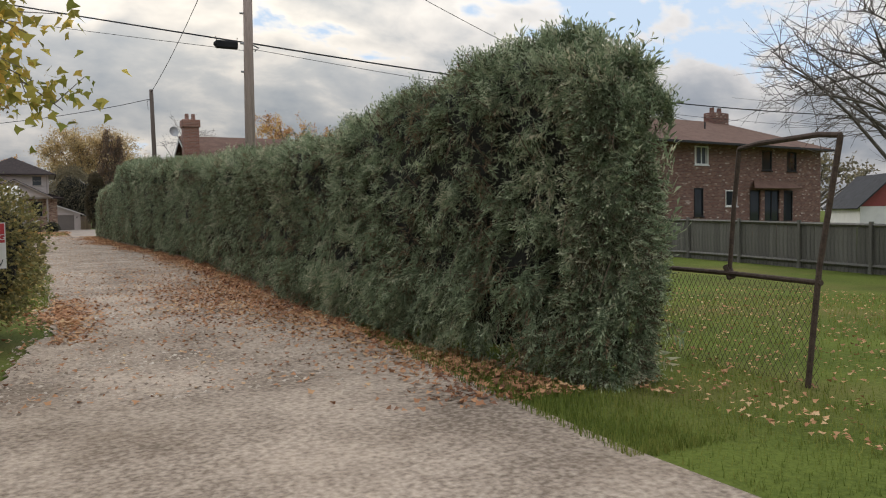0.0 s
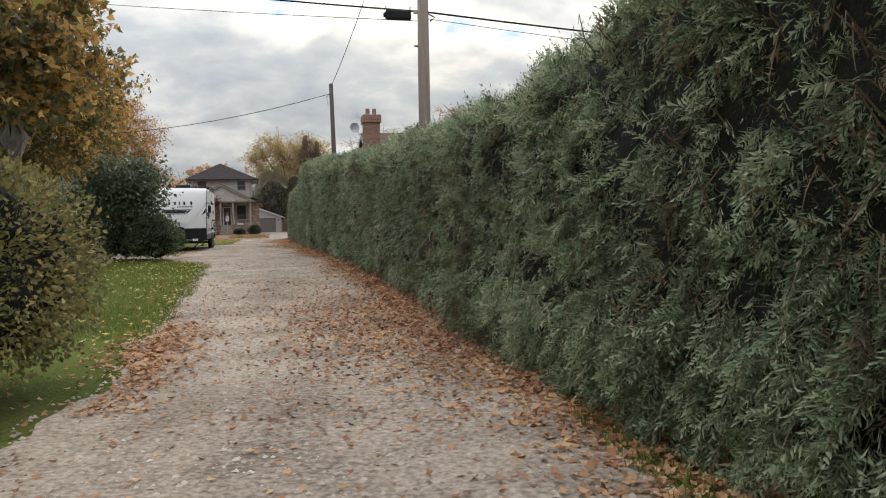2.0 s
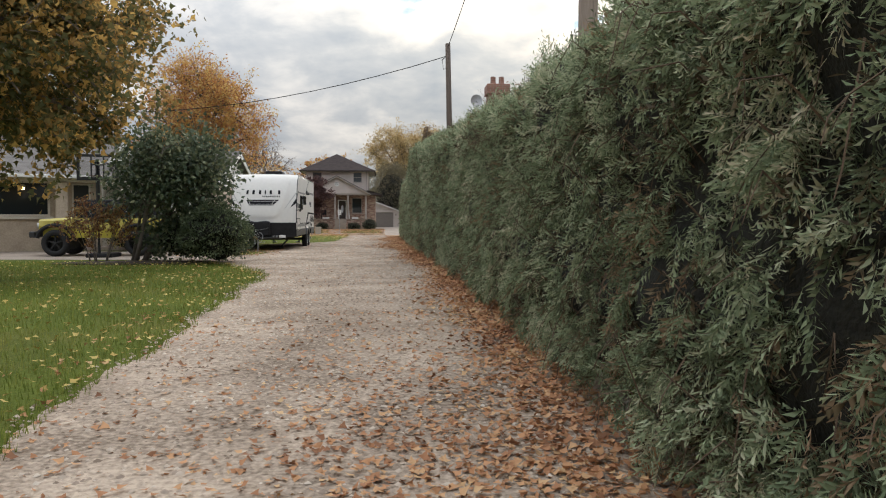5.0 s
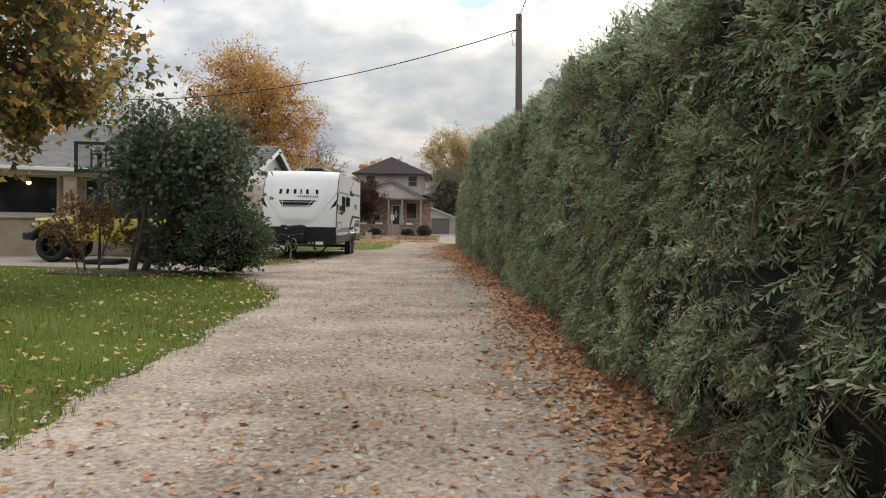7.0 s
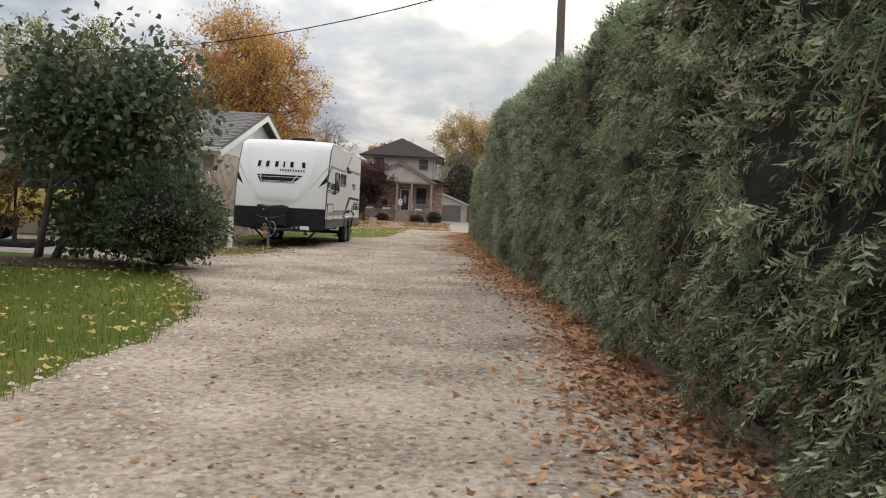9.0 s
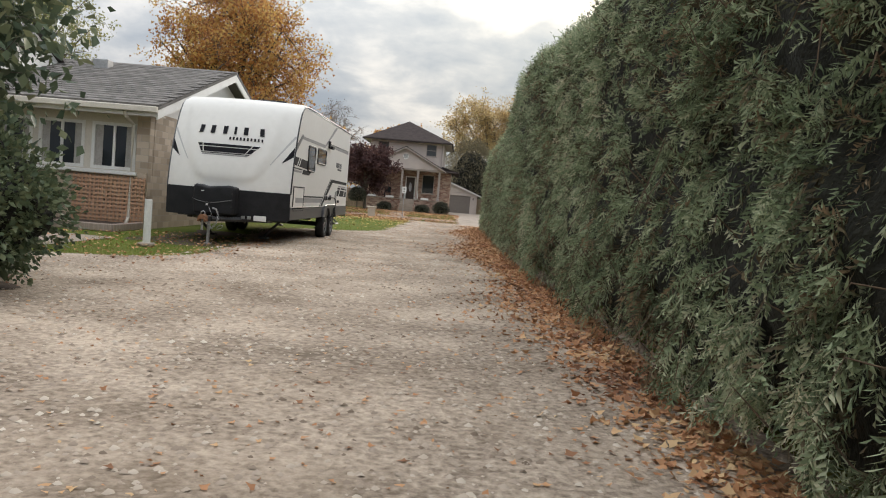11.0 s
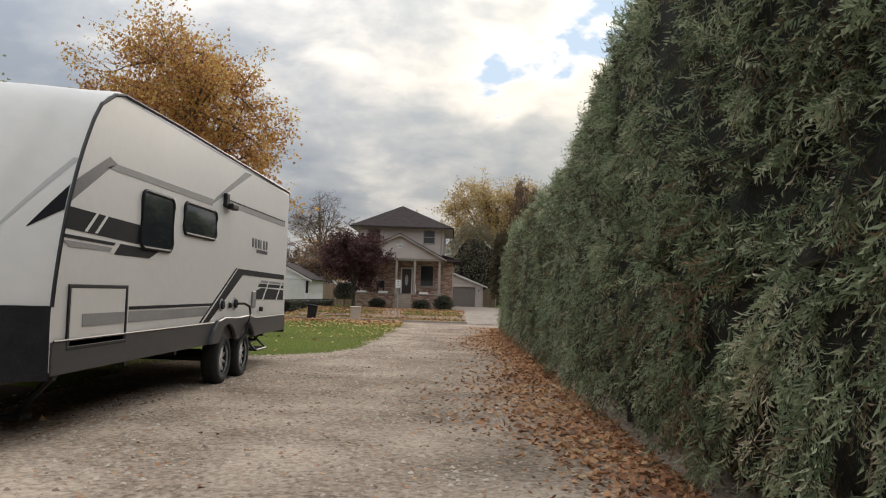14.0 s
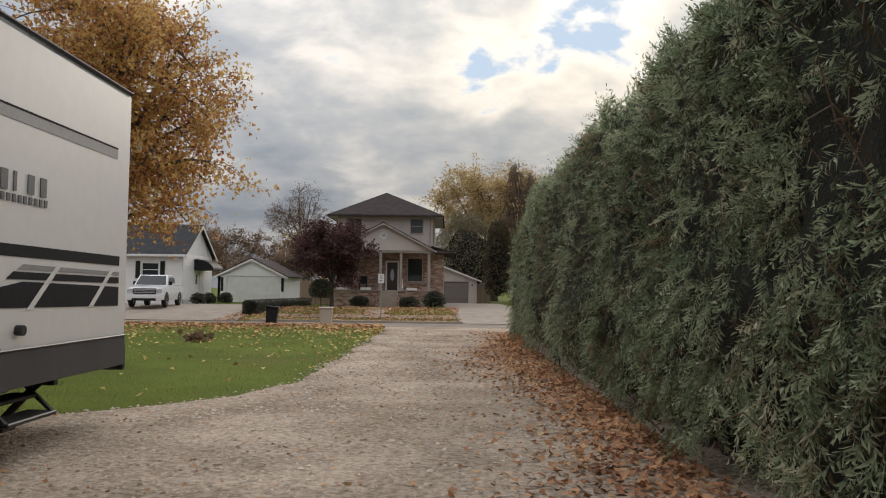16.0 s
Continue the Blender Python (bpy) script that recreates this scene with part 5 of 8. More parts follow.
# stripes and swooshes
side_poly([(0.75, 2.22), (0.95, 2.28), (3.62, 2.30), (3.58, 2.22)], "stripe", DECAL_GR)
side_poly([(3.58, 2.24), (3.72, 2.34), (4.95, 2.84), (5.30, 2.86)], "stripe", DECAL_GR)
side_poly([(4.1, 2.34), (4.25, 2.36), (7.5, 2.38), (7.5, 2.30), (4.1, 2.29)], "stripe", DECAL_GR)
side_poly([(4.2, 2.375), (7.5, 2.395), (7.5, 2.382), (4.2, 2.362)], "stripe", DECAL_DK, 0.006)
side_poly([(0.14, 1.83), (1.50, 1.80), (1.50, 1.62), (0.09, 1.66)], "stripe", DECAL_DK)
for u in (0.42, 0.60):
    side_poly([(u, 1.655), (u + 0.045, 1.655), (u + 0.24, 1.825), (u + 0.195, 1.825)], "stripe", WHITE_RV, 0.007)
side_poly([(0.08, 1.615), (1.0, 1.60), (0.96, 1.575), (0.08, 1.59)], "stripe", DECAL_DK)
side_poly([(0.08, 1.57), (0.94, 1.555), (0.90, 1.52), (0.20, 1.52)], "stripe", DECAL_GR)
side_poly([(1.1, 1.60), (2.0, 1.585), (1.75, 1.50), (0.98, 1.50)], "stripe", DECAL_DK)
side_poly([(1.35, 1.045), (3.78, 1.045), (3.70, 1.015), (1.35, 1.015)], "stripe", DECAL_DK)
side_poly([(1.35, 1.00), (3.62, 1.00), (3.50, 0.90), (1.35, 0.90)], "stripe", DECAL_GR)
side_poly([(3.45, 0.82), (3.66, 0.82), (5.05, 1.42), (7.6, 1.40), (7.6, 1.48), (4.82, 1.50)], "stripe", DECAL_DK)
side_poly([(3.30, 0.82), (3.36, 0.82), (4.77, 1.505), (4.71, 1.505)], "stripe", DECAL_DK)
side_poly([(5.75, 1.20), (6.1, 1.25), (7.6, 1.22), (7.6, 1.06), (5.78, 1.08)], "stripe", DECAL_DK)
side_poly([(6.10, 1.365), (7.6, 1.345), (7.6, 1.315), (6.02, 1.33)], "stripe", DECAL_GR)
side_poly([(5.98, 1.315), (7.6, 1.30), (7.6, 1.25), (5.90, 1.265)], "stripe", DECAL_DK)
for u in (6.15, 7.05):
    side_poly([(u, 1.06), (u + 0.07, 1.06), (u + 0.45, 1.37), (u + 0.38, 1.37)], "stripe", WHITE_RV, 0.007)
# nose-side darts
side_poly([(0.13, 1.84), (0.80, 2.22), (0.95, 2.28), (0.80, 2.32), (0.22, 2.03)], "stripe", RV_GREY)
# cargo hatch
hatch = part("cargo_hatch", box(TW - 0.01, TW + 0.012, 0.26, 1.25, 0.745, 1.215, 0.008), WHITE_RV, rv, "white baggage door with black gasket")
b = bmesh.new()
for u0, u1, z0, z1 in ((0.22, 1.29, 1.205, 1.235), (0.22, 1.29, 0.725, 0.755), (0.22, 0.25, 0.755, 1.205), (1.26, 1.29, 0.755, 1.205)):
    box(TW, TW + 0.016, u0, u1, z0, z1, 0.004, b)
part("gasket", b, BLACK_PL, hatch)
part("stripe", box(TW + 0.012, TW + 0.016, 0.45, 1.23, 0.90, 1.0), DECAL_GR, hatch)
# side lettering, as plain blocks
for k in range(6):
    letter_block(5.45 + 0.16 * k, 5.45 + 0.16 * k + (0.05 if k == 3 else 0.12), 1.90, 0.13, lambda u, z: pose(TW + 0.004, u, z, 0, 0, 90), RV_GREY)
bars(rv, "lettering", 5.72, 1.79, 0.66, 0.05, 10, RV_GREY, lambda u, z: pose(TW + 0.004, u, z, 0, 0, 90), 0.45)
# porch lamp, inlets, exhaust plate
b = box(TW, TW + 0.05, 4.0, 4.13, 2.25, 2.43, 0.015, seg=2)
box(TW + 0.02, TW + 0.11, 4.08, 4.34, 2.24, 2.31, 0.015, b, 2)
part("porch_lamp", b, BLACK_PL, rv, "black bracket-shaped porch light")
for u, z, q in ((4.12, 1.02, 0.06), (4.45, 1.01, 0.035), (4.7, 1.03, 0.065)):
    inlet = part("inlet", cyl((TW, u, z), (TW + 0.04, u, z), q, q * 0.85, 14), BLACK_PL, rv)
    part("rim", cyl((TW, u, z), (TW + 0.012, u, z), q * 1.35, q * 1.3, 18), GALV, inlet)
part("power_cable", tube([(TW + 0.04, 4.72, 1.03), (TW + 0.09, 4.9, 1.03), (TW + 0.12, 5.03, 0.99), (TW + 0.12, 5.10, 0.90), (TW + 0.10, 5.10, 0.78), (TW + 0.09, 5.0, 0.62), (TW + 0.02, 4.86, 0.5)], 0.016, 7), BLACK_PL, rv)
part("vent_cover", box(TW, TW + 0.025, 5.55, 5.74, 0.96, 1.2, 0.01), DECAL_GR, rv)
part("exhaust", cyl((TW, 6.05, 0.93), (TW + 0.05, 6.05, 0.93), 0.035), BLACK_MET, rv)
# wheels and the moulded flare over each pair
AXLES = (4.31, 5.21)
for s in (1, -1):
    for u in AXLES:
        w = wheel_set(rv, (s * (TW - 0.09), u, 0.33), 0.33, 0.21, spokes=10)
        if s < 0:
            w.matrix_local = pose(s * (TW - 0.09), u, 0.33, 0, 0, 180)
    flare = [(5.90, 0.55), (5.80, 0.72), (5.62, 0.83), (5.35, 0.865), (4.76, 0.85), (4.17, 0.865), (3.90, 0.83), (3.72, 0.72), (3.62, 0.55)]
    for u in AXLES:
        flare += [(u - 0.41 * math.cos(a), 0.40 + 0.37 * math.sin(a)) for a in np.linspace(0.42, math.pi - 0.42, 11)]
    b = prism(flare, s * 0.055, "x", s * (TW + 0.004), bevel=0.012)
    part("wheel_arch", b, RV_SKIRT, rv, "charcoal moulded wheel flare")
for u in AXLES:
    part("axle", cyl((-1.0, u, 0.33), (1.0, u, 0.33), 0.04), BLACK_MET, rv)
# stabiliser jacks, step
for s in (-1, 1):
    for u in (0.75, 7.0):
        b = tube([(s * 0.95, u, 0.55), (s * 0.55, u + 0.05, 0.14)], 0.03, 6)
        box(s * 0.55 - 0.09, s * 0.55 + 0.09, u - 0.05, u + 0.15, 0.09, 0.14, 0.01, b)
        part("stabiliser_jack", b, BLACK_MET, rv)
b = bmesh.new()
for k in range(2):
    box(TW - 0.34 + 0.12 * k, TW - 0.14 + 0.14 * k, 6.0, 6.63, 0.42 - 0.12 * k, 0.45 - 0.12 * k, 0.008, b)
for u in (6.02, 6.61):
    tube([(TW - 0.3, u, 0.57), (TW - 0.02, u, 0.31)], 0.018, 5, b)
    tube([(TW - 0.05, u, 0.57), (TW - 0.3, u, 0.36)], 0.014, 5, b)
part("folding_step", b, BLACK_MET, rv)
# roof air conditioner
b = box(-0.35, 0.35, 2.9, 3.75, 2.93, 3.20, 0.06, seg=3)
part("air_conditioner", b, BLACK_PL, rv, "dark roof air conditioner", smooth=False)
part("roof_vent", box(-0.25, 0.1, 5.6, 5.95, 2.94, 3.04, 0.03), WHITE_PAINT, rv)
# front cap graphics
def on_nose(x, z, off=-0.012):
    y0, y1 = float(nose(z - 0.02, x)), float(nose(z + 0.02, x))
    dxn = (float(nose(z, x + 0.02)) - float(nose(z, x - 0.02))) / 0.04
    slope = math.degrees(math.atan2((y1 - y0), 0.04))
    return Matrix.Translation((x, float(nose(z, x)) + off, z)) @ Matrix.Rotation(math.atan(dxn), 4, "Z") @ Matrix.Rotation(radians(-slope), 4, "X")


WORD = [(0.0, 0.155), (0.175, 0.315), (0.345, 0.50), (0.54, 0.59), (0.63, 0.79), (0.86, 1.0)]
for u0, u1 in WORD:
    letter_block(-0.70 + 1.39 * u0, -0.70 + 1.39 * u1, 2.22, 0.165, on_nose)
bars(rv, "lettering", -0.03, 2.06, 0.68, 0.06, 10, DECAL_DK, lambda u, z: on_nose(u, z), 0.5)


def nose_patch(name, x_at, z0, z1, material, n=12, off=0.006):
    """A decal on the cap between two heights; x_at(z) gives its left and right ends."""
    b = bmesh.new()
    rows = []
    for z in np.linspace(z0, z1, 4):
        l, r = x_at(z)
        rows.append([b.verts.new((x, float(nose(z, x)) - off, z)) for x in np.linspace(l, r, n)])
    for a, c in zip(rows, rows[1:]):
        for j in range(n - 1):
            b.faces.new((a[j], a[j + 1], c[j + 1], c[j]))
    return part(name, b, material, rv, smooth=True)


def grille_span(z):
    return -0.63 + (1.935 - z) * 0.55, 0.60 - (1.935 - z) * 1.0


for z0, z1, m in ((1.885, 1.935, DECAL_DK), (1.775, 1.870, DECAL_DK), (1.745, 1.762, DECAL_DK), (1.715, 1.733, DECAL_GR)):
    nose_patch("grille_graphic", grille_span, z0, z1, m, 16)
nose_patch("grille_slash", lambda z: (-0.535 + (1.94 - z) * 0.2, -0.515 + (1.94 - z) * 0.2), 1.76, 1.94, WHITE_RV, 3, 0.010)
nose_patch("grille_slash", lambda z: (0.455 - (1.94 - z) * 0.75, 0.475 - (1.94 - z) * 0.75), 1.76, 1.94, WHITE_RV, 3, 0.010)
for s in (-1, 1):
    nose_patch("nose_streak", lambda z: tuple(sorted((s * (0.80 + (z - 1.60) * 0.62), s * (0.80 + (z - 1.60) * 0.62 + 0.02 + 0.05 * (z - 1.60))))), 1.60, 2.22, DECAL_LT, 3, 0.006)
for s in (-1, 1):
    b = bmesh.new()
    rows = []
    for k in np.linspace(0.04, 1, 7):
        x = 1.00 + (TW - 1.01) * k
        rows.append([b.verts.new((s * x, float(nose(z, x)) - 0.006, z)) for z in np.linspace(1.64 + 0.16 * k, 1.64 + 0.36 * k, 4)])
    for a, c in zip(rows, rows[1:]):
        for j in range(3):
            b.faces.new((a[j], a[j + 1], c[j + 1], c[j]))
    part("nose_dart", b, DECAL_DK, rv, smooth=True)
# drawbar, propane cover, jack, chains
b = bmesh.new()
for s in (-1, 1):
    tube([(s * 0.8, 0.3, 0.50), (-0.02, -0.98, 0.50)], 0.05, 6, b)
part("drawbar", b, BLACK_MET, rv)
b = box(-0.46, 0.30, -0.74, -0.30, 0.58, 1.12, 0.06, seg=3)
bmesh.ops.subdivide_edges(b, edges=list(b.edges), cuts=7, use_grid_fill=True)
for v in b.verts:
    q = v.co.copy()
    fold = noise.noise(Vector((q.x * 9, q.y * 9, q.z * 3))) + 0.5 * noise.noise(Vector((q.x * 23, q.y * 20, q.z * 6)))
    v.co.y += 0.014 * fold
    v.co.x += 0.008 * fold
    if q.z > 1.0:
        v.co.z += 0.03 * noise.noise(Vector((q.x * 7, q.y * 6, 2.0))) + 0.02 * math.sin(q.x * 9) - 0.03 * max(0.0, q.x + 0.1)
gc = part("gas_bottle_cover", b, BLACK_PL, rv, "black vinyl cover over the gas bottles", smooth=True)
part("tie_cord", tube([(-0.48, -0.68, 0.86), (-0.42, -0.765, 0.84), (-0.25, -0.77, 0.80), (-0.05, -0.77, 0.80), (0.15, -0.768, 0.84), (0.29, -0.755, 0.87)], 0.004, 5), GALV, gc)
for x, z, w, h in ((-0.30, 1.00, 0.055, 0.016), (-0.20, 0.74, 0.04, 0.035)):
    part("tag", box(x, x + w, -0.772, -0.764, z, z + h, 0.002), SIGN_WHITE, gc, "small white sewn tag")
for z in (0.74, 0.86, 0.98):
    part("snap", cyl((0.275, -0.765, z), (0.275, -0.75, z), 0.010, 0.010, 8), BLACK_MET, gc)
b = cyl((-0.09, -0.86, 0.04), (-0.09, -0.86, 0.56), 0.030, sides=12)
cyl((-0.09, -0.86, 0.02), (-0.09, -0.86, 0.045), 0.07, sides=14, bm=b)
part("tongue_jack", b, GALV, rv, "steel tongue jack")
b = prism([(-0.24, 0.44), (-0.23, 0.53), (-0.19, 0.575), (-0.13, 0.575), (-0.09, 0.53), (-0.085, 0.44), (-0.11, 0.44), (-0.12, 0.49), (-0.205, 0.49), (-0.215, 0.44)], 0.17, "y", -1.09)
part("coupler", b, mat("rust_orange_coupler", (0.30, 0.14, 0.07), (0.14, 0.07, 0.04), 0.8, scale=20, fine=80, bump=0.3), rv, "rusty hitch coupler")
part("coupler_latch", tube([(-0.20, -1.02, 0.57), (-0.19, -1.03, 0.62), (-0.15, -1.03, 0.64), (-0.12, -1.02, 0.61), (-0.125, -1.01, 0.57)], 0.009, 6), GALV, rv)
part("coupler_lock", cyl((-0.17, -1.0, 0.28), (-0.17, -1.0, 0.49), 0.020, sides=10), GALV, rv, "galvanised coupler post")


def chain(path, links, wire, long):
    """Oval links laid along a path, each turned a quarter against the last."""
    bm = bmesh.new()
    P = [Vector(q) for q in path]
    for k in range(links):
        f = (k + 0.5) / links * (len(P) - 1)
        j = min(int(f), len(P) - 2)
        c = P[j].lerp(P[j + 1], f - j)
        d = (P[j + 1] - P[j]).normalized()
        side = d.cross(Vector((0, 1, 0))).normalized()
        if k % 2:
            side = d.cross(side).normalized()
        ring = [tuple(c + d * (math.cos(t) * long) + side * (math.sin(t) * long * 0.55)) for t in np.linspace(0, 2 * math.pi, 11)]
        tube(ring, wire, 5, bm)
    return bm


arc_r = [(-0.02, -0.90, 0.70), (0.05, -0.92, 0.68), (0.09, -0.93, 0.60), (0.095, -0.94, 0.50), (0.06, -0.95, 0.40), (0.0, -0.96, 0.33), (-0.06, -0.96, 0.34)]
part("safety_chain", chain(arc_r, 17, 0.0055, 0.026), GALV, rv)
part("safety_chain", chain([(-0.12, -0.98, 0.46), (-0.05, -0.97, 0.38), (-0.02, -0.96, 0.34)], 6, 0.0055, 0.026), GALV, rv)
part("hook", tube([(0.10, -0.92, 0.37), (0.16, -0.92, 0.40), (0.20, -0.92, 0.37), (0.17, -0.92, 0.34), (0.09, -0.92, 0.31), (0.08, -0.92, 0.34), (0.12, -0.92, 0.38)], 0.006, 6), GALV, rv)
part("breakaway_cable", tube([(-0.13, -0.80, 0.72), (-0.05, -0.90, 0.62), (0.02, -0.92, 0.50), (0.05, -0.93, 0.44)], 0.0035, 5), GALV, rv)
part("breakaway_cable", tube([(0.0, -0.82, 0.70), (0.11, -0.90, 0.60), (0.15, -0.92, 0.48), (0.17, -0.92, 0.40)], 0.0035, 5), BLACK_PL, rv)
part("licence_sticker", box(0.62, 0.86, -0.40, -0.375, 0.50, 0.60, 0.004), SIGN_WHITE, rv, "small white label plate")
for x in (0.38, 0.50):
    part("plug", box(x, x + 0.07, -0.42, -0.39, 0.52, 0.58, 0.006), GALV, rv)


def car_shell(sections, rings):
    """A car body: each section is (y, half width at sill, half width at shoulder, sill z, shoulder z)."""
    b = bmesh.new()
    rows = []
    for y, ws, wt, z0, z1 in sections:
        prof = [(-ws, z0), (-ws * 1.02, z0 + (z1 - z0) * 0.45), (-wt, z1 - 0.05), (-wt * 0.93, z1), (wt * 0.93, z1), (wt, z1 - 0.05), (ws * 1.02, z0 + (z1 - z0) * 0.45), (ws, z0)]
        rows.append([b.verts.new((x, y, z)) for x, z in prof])
    for a, c in zip(rows, rows[1:]):
        for j in range(8):
            b.faces.new((a[j], a[(j + 1) % 8], c[(j + 1) % 8], c[j]))
    b.faces.new(rows[0])
    b.faces.new(rows[-1])
    return b


# white pickup on the concrete drive; front towards -y
pk = thing("pickup_truck", "white pickup truck with chrome grille parked on concrete", "pickup", (-15.0, 85.85, float(gz(-15.0, 87.5)) + 0.03), turn=8)
part("body", car_shell([(0.02, 0.90, 0.80, 0.52, 1.02), (0.12, 0.99, 0.93, 0.45, 1.16), (1.45, 1.00, 0.97, 0.42, 1.24), (1.7, 1.00, 0.98, 0.42, 1.27), (3.9, 1.00, 0.98, 0.42, 1.27), (5.75, 1.00, 0.98, 0.5, 1.27), (5.82, 0.98, 0.96, 0.55, 1.25)], 8), WHITE_CAR, pk)
b = bmesh.new()
rows = []
for y0, y1, w, z in ((1.45, 3.95, 0.95, 1.26), (2.15, 3.65, 0.80, 1.86), (2.3, 3.55, 0.76, 1.90)):
    rows.append([b.verts.new(p) for p in ((-w, y0, z), (w, y0, z), (w, y1, z), (-w, y1, z))])
for a, c in zip(rows, rows[1:]):
    for j in range(4):
        b.faces.new((a[j], a[(j + 1) % 4], c[(j + 1) % 4], c[j]))
b.faces.new(rows[-1])
part("cab", b, WHITE_CAR, pk)
part("windscreen", moved(prism([(-0.85, 0.0), (0.85, 0.0), (0.73, 0.80), (-0.73, 0.80)], 0.012, "y", -0.012), pose(0, 1.50, 1.325, -49.5)), GLASS, pk)
for s in (-1, 1):
    part("side_window", moved(prism([(1.85, 1.32), (3.75, 1.32), (3.52, 1.76), (2.25, 1.76)], 0.02, "x", 0.0), Matrix.Translation((s * 0.90 - 0.01, 0, 0)) @ Matrix.Shear("YZ", 4, (0, 0))), GLASS, pk)
    part("mirror", box(s * 1.02 - 0.10, s * 1.02 + 0.10, 1.9, 2.0, 1.30, 1.52, 0.03), BLACK_PL, pk)
    part("headlight", box(s * 0.80 - 0.15, s * 0.80 + 0.15, -0.03, 0.10, 0.86, 1.08, 0.03), LAMPGLASS, pk)
    for y in (1.0, 4.7):
        w = wheel_set(pk, (s * 0.92, y, 0.40), 0.40, 0.26, CHROME, 6)
        if s < 0:
            w.matrix_local = pose(s * 0.92, y, 0.40, 0, 0, 180)
        arch = [(y + 0.52 * math.cos(a), 0.40 + 0.50 * math.sin(a)) for a in np.linspace(-0.15, math.pi + 0.15, 18)]
        part("wheel_arch", prism(arch, 0.03, "x", 1.005 if s > 0 else -1.035), BLACK_PL, pk)
gr = part("grille", box(-0.62, 0.62, -0.05, 0.08, 0.78, 1.10, 0.03), BLACK_PL, pk)
for z in (0.86, 0.95, 1.04):
    part("grille_bar", box(-0.58, 0.58, -0.07, -0.045, z - 0.015, z + 0.015), CHROME, gr)
part("bumper", box(-0.97, 0.97, -0.14, 0.10, 0.42, 0.74, 0.05, seg=2), WHITE_CAR, pk)
part("lower_intake", box(-0.66, 0.66, -0.15, -0.10, 0.40, 0.55, 0.02), BLACK_PL, pk)
b = box(-0.80, 0.80, 4.0, 5.7, 1.275, 1.30, 0.0)
part("bed_floor", b, BLACK_PL, pk)

# yellow off-road car standing on the pad, front towards -x
jp = thing("off_road_car", "bright yellow off-road car with black fenders parked by the ranch house", "off-road car", (-6.65, 37.2, float(gz(-6.65, 37.2)) + 0.013), turn=-88)
part("body", car_shell([(-1.55, 0.74, 0.72, 0.62, 1.18), (-0.55, 0.76, 0.75, 0.60, 1.24), (2.0, 0.78, 0.77, 0.58, 1.24), (2.2, 0.76, 0.75, 0.62, 1.20)], 8), YELLOW_CAR, jp)
part("bonnet", car_shell([(1.02 - 2.75, 0.60, 0.57, 0.80, 1.19), (-0.6, 0.68, 0.66, 0.80, 1.27)], 8), YELLOW_CAR, jp)
b = bmesh.new()
rows = []
for y0, y1, w, z in ((-0.5, 2.1, 0.74, 1.24), (-0.28, 2.05, 0.66, 1.80), (-0.25, 2.0, 0.62, 1.83)):
    rows.append([b.verts.new(p) for p in ((-w, y0, z), (w, y0, z), (w, y1, z), (-w, y1, z))])
for a, c in zip(rows, rows[1:]):
    for j in range(4):
        b.faces.new((a[j], a[(j + 1) % 4], c[(j + 1) % 4], c[j]))
b.faces.new(rows[-1])
part("soft_top", b, BLACK_PL, jp, "black roof")
for s in (-1, 1):
    part("side_window", box(s * 0.705 - 0.02, s * 0.705 + 0.02, -0.1, 0.85, 1.30, 1.72, 0.01), GLASS, jp)
    for y in (-1.15, 1.4):
        w = wheel_set(jp, (s * 0.76, y, 0.43), 0.43, 0.30, BLACK_MET, 5, rim_label="black steel rim")
        if s < 0:
            w.matrix_local = pose(s * 0.76, y, 0.43, 0, 0, 180)
        f = bmesh.new()
        pts = [(s * 0.82, y + 0.56 * math.cos(a), 0.55 + 0.46 * math.sin(a)) for a in np.linspace(0.1, math.pi - 0.1, 9)]
        tube(pts, 0.07, 6, f)
        part("fender", f, BLACK_PL, jp)
part("bumper", box(-0.78, 0.78, -1.98, -1.78, 0.60, 0.80, 0.03), BLACK_MET, jp)
part("grille", box(-0.45, 0.45, -1.80, -1.72, 0.78, 1.15, 0.02), YELLOW_CAR, jp)
for s in (-1, 1):
    part("headlight", cyl((s * 0.42, -1.83, 0.98), (s * 0.42, -1.74, 0.98), 0.09, sides=14), LAMPGLASS, jp)
part("spare_wheel", cyl((0.1, 2.2, 1.0), (0.1, 2.42, 1.0), 0.40, sides=26), RUBBER, jp)

# ---- houses ----
def wall(parent, name, material, p0, p1, z0, z1, th, openings=(), label=""):
    """A wall from p0 to p1, its outer face on that line (thickness to the left of the way), with openings (u0, u1, z0, z1) cut right through."""
    p0, p1 = Vector((*p0, 0)), Vector((*p1, 0))
    ln = (p1 - p0).length
    us = sorted({0.004, ln, *[u for o in openings for u in o[:2]]})
    zz = sorted({z0, z1, *[z for o in openings for z in o[2:4]]})
    b = bmesh.new()
    for a, c in zip(us, us[1:]):
        for d, e in zip(zz, zz[1:]):
            if not any(o[0] - 1e-6 <= a and c <= o[1] + 1e-6 and o[2] - 1e-6 <= d and e <= o[3] + 1e-6 for o in openings):
                box(a, c, 0, th, d, e, bm=b)
    bmesh.ops.remove_doubles(b, verts=b.verts, dist=1e-4)
    ang = math.atan2(p1.y - p0.y, p1.x - p0.x)
    moved(b, Matrix.Translation(p0) @ Matrix.Rotation(ang, 4, "Z"))
    return part(name, b, material, parent, label)


def along(p0, p1):
    ang = math.atan2(p1[1] - p0[1], p1[0] - p0[0])
    return Matrix.Translation((*p0, 0)) @ Matrix.Rotation(ang, 4, "Z")


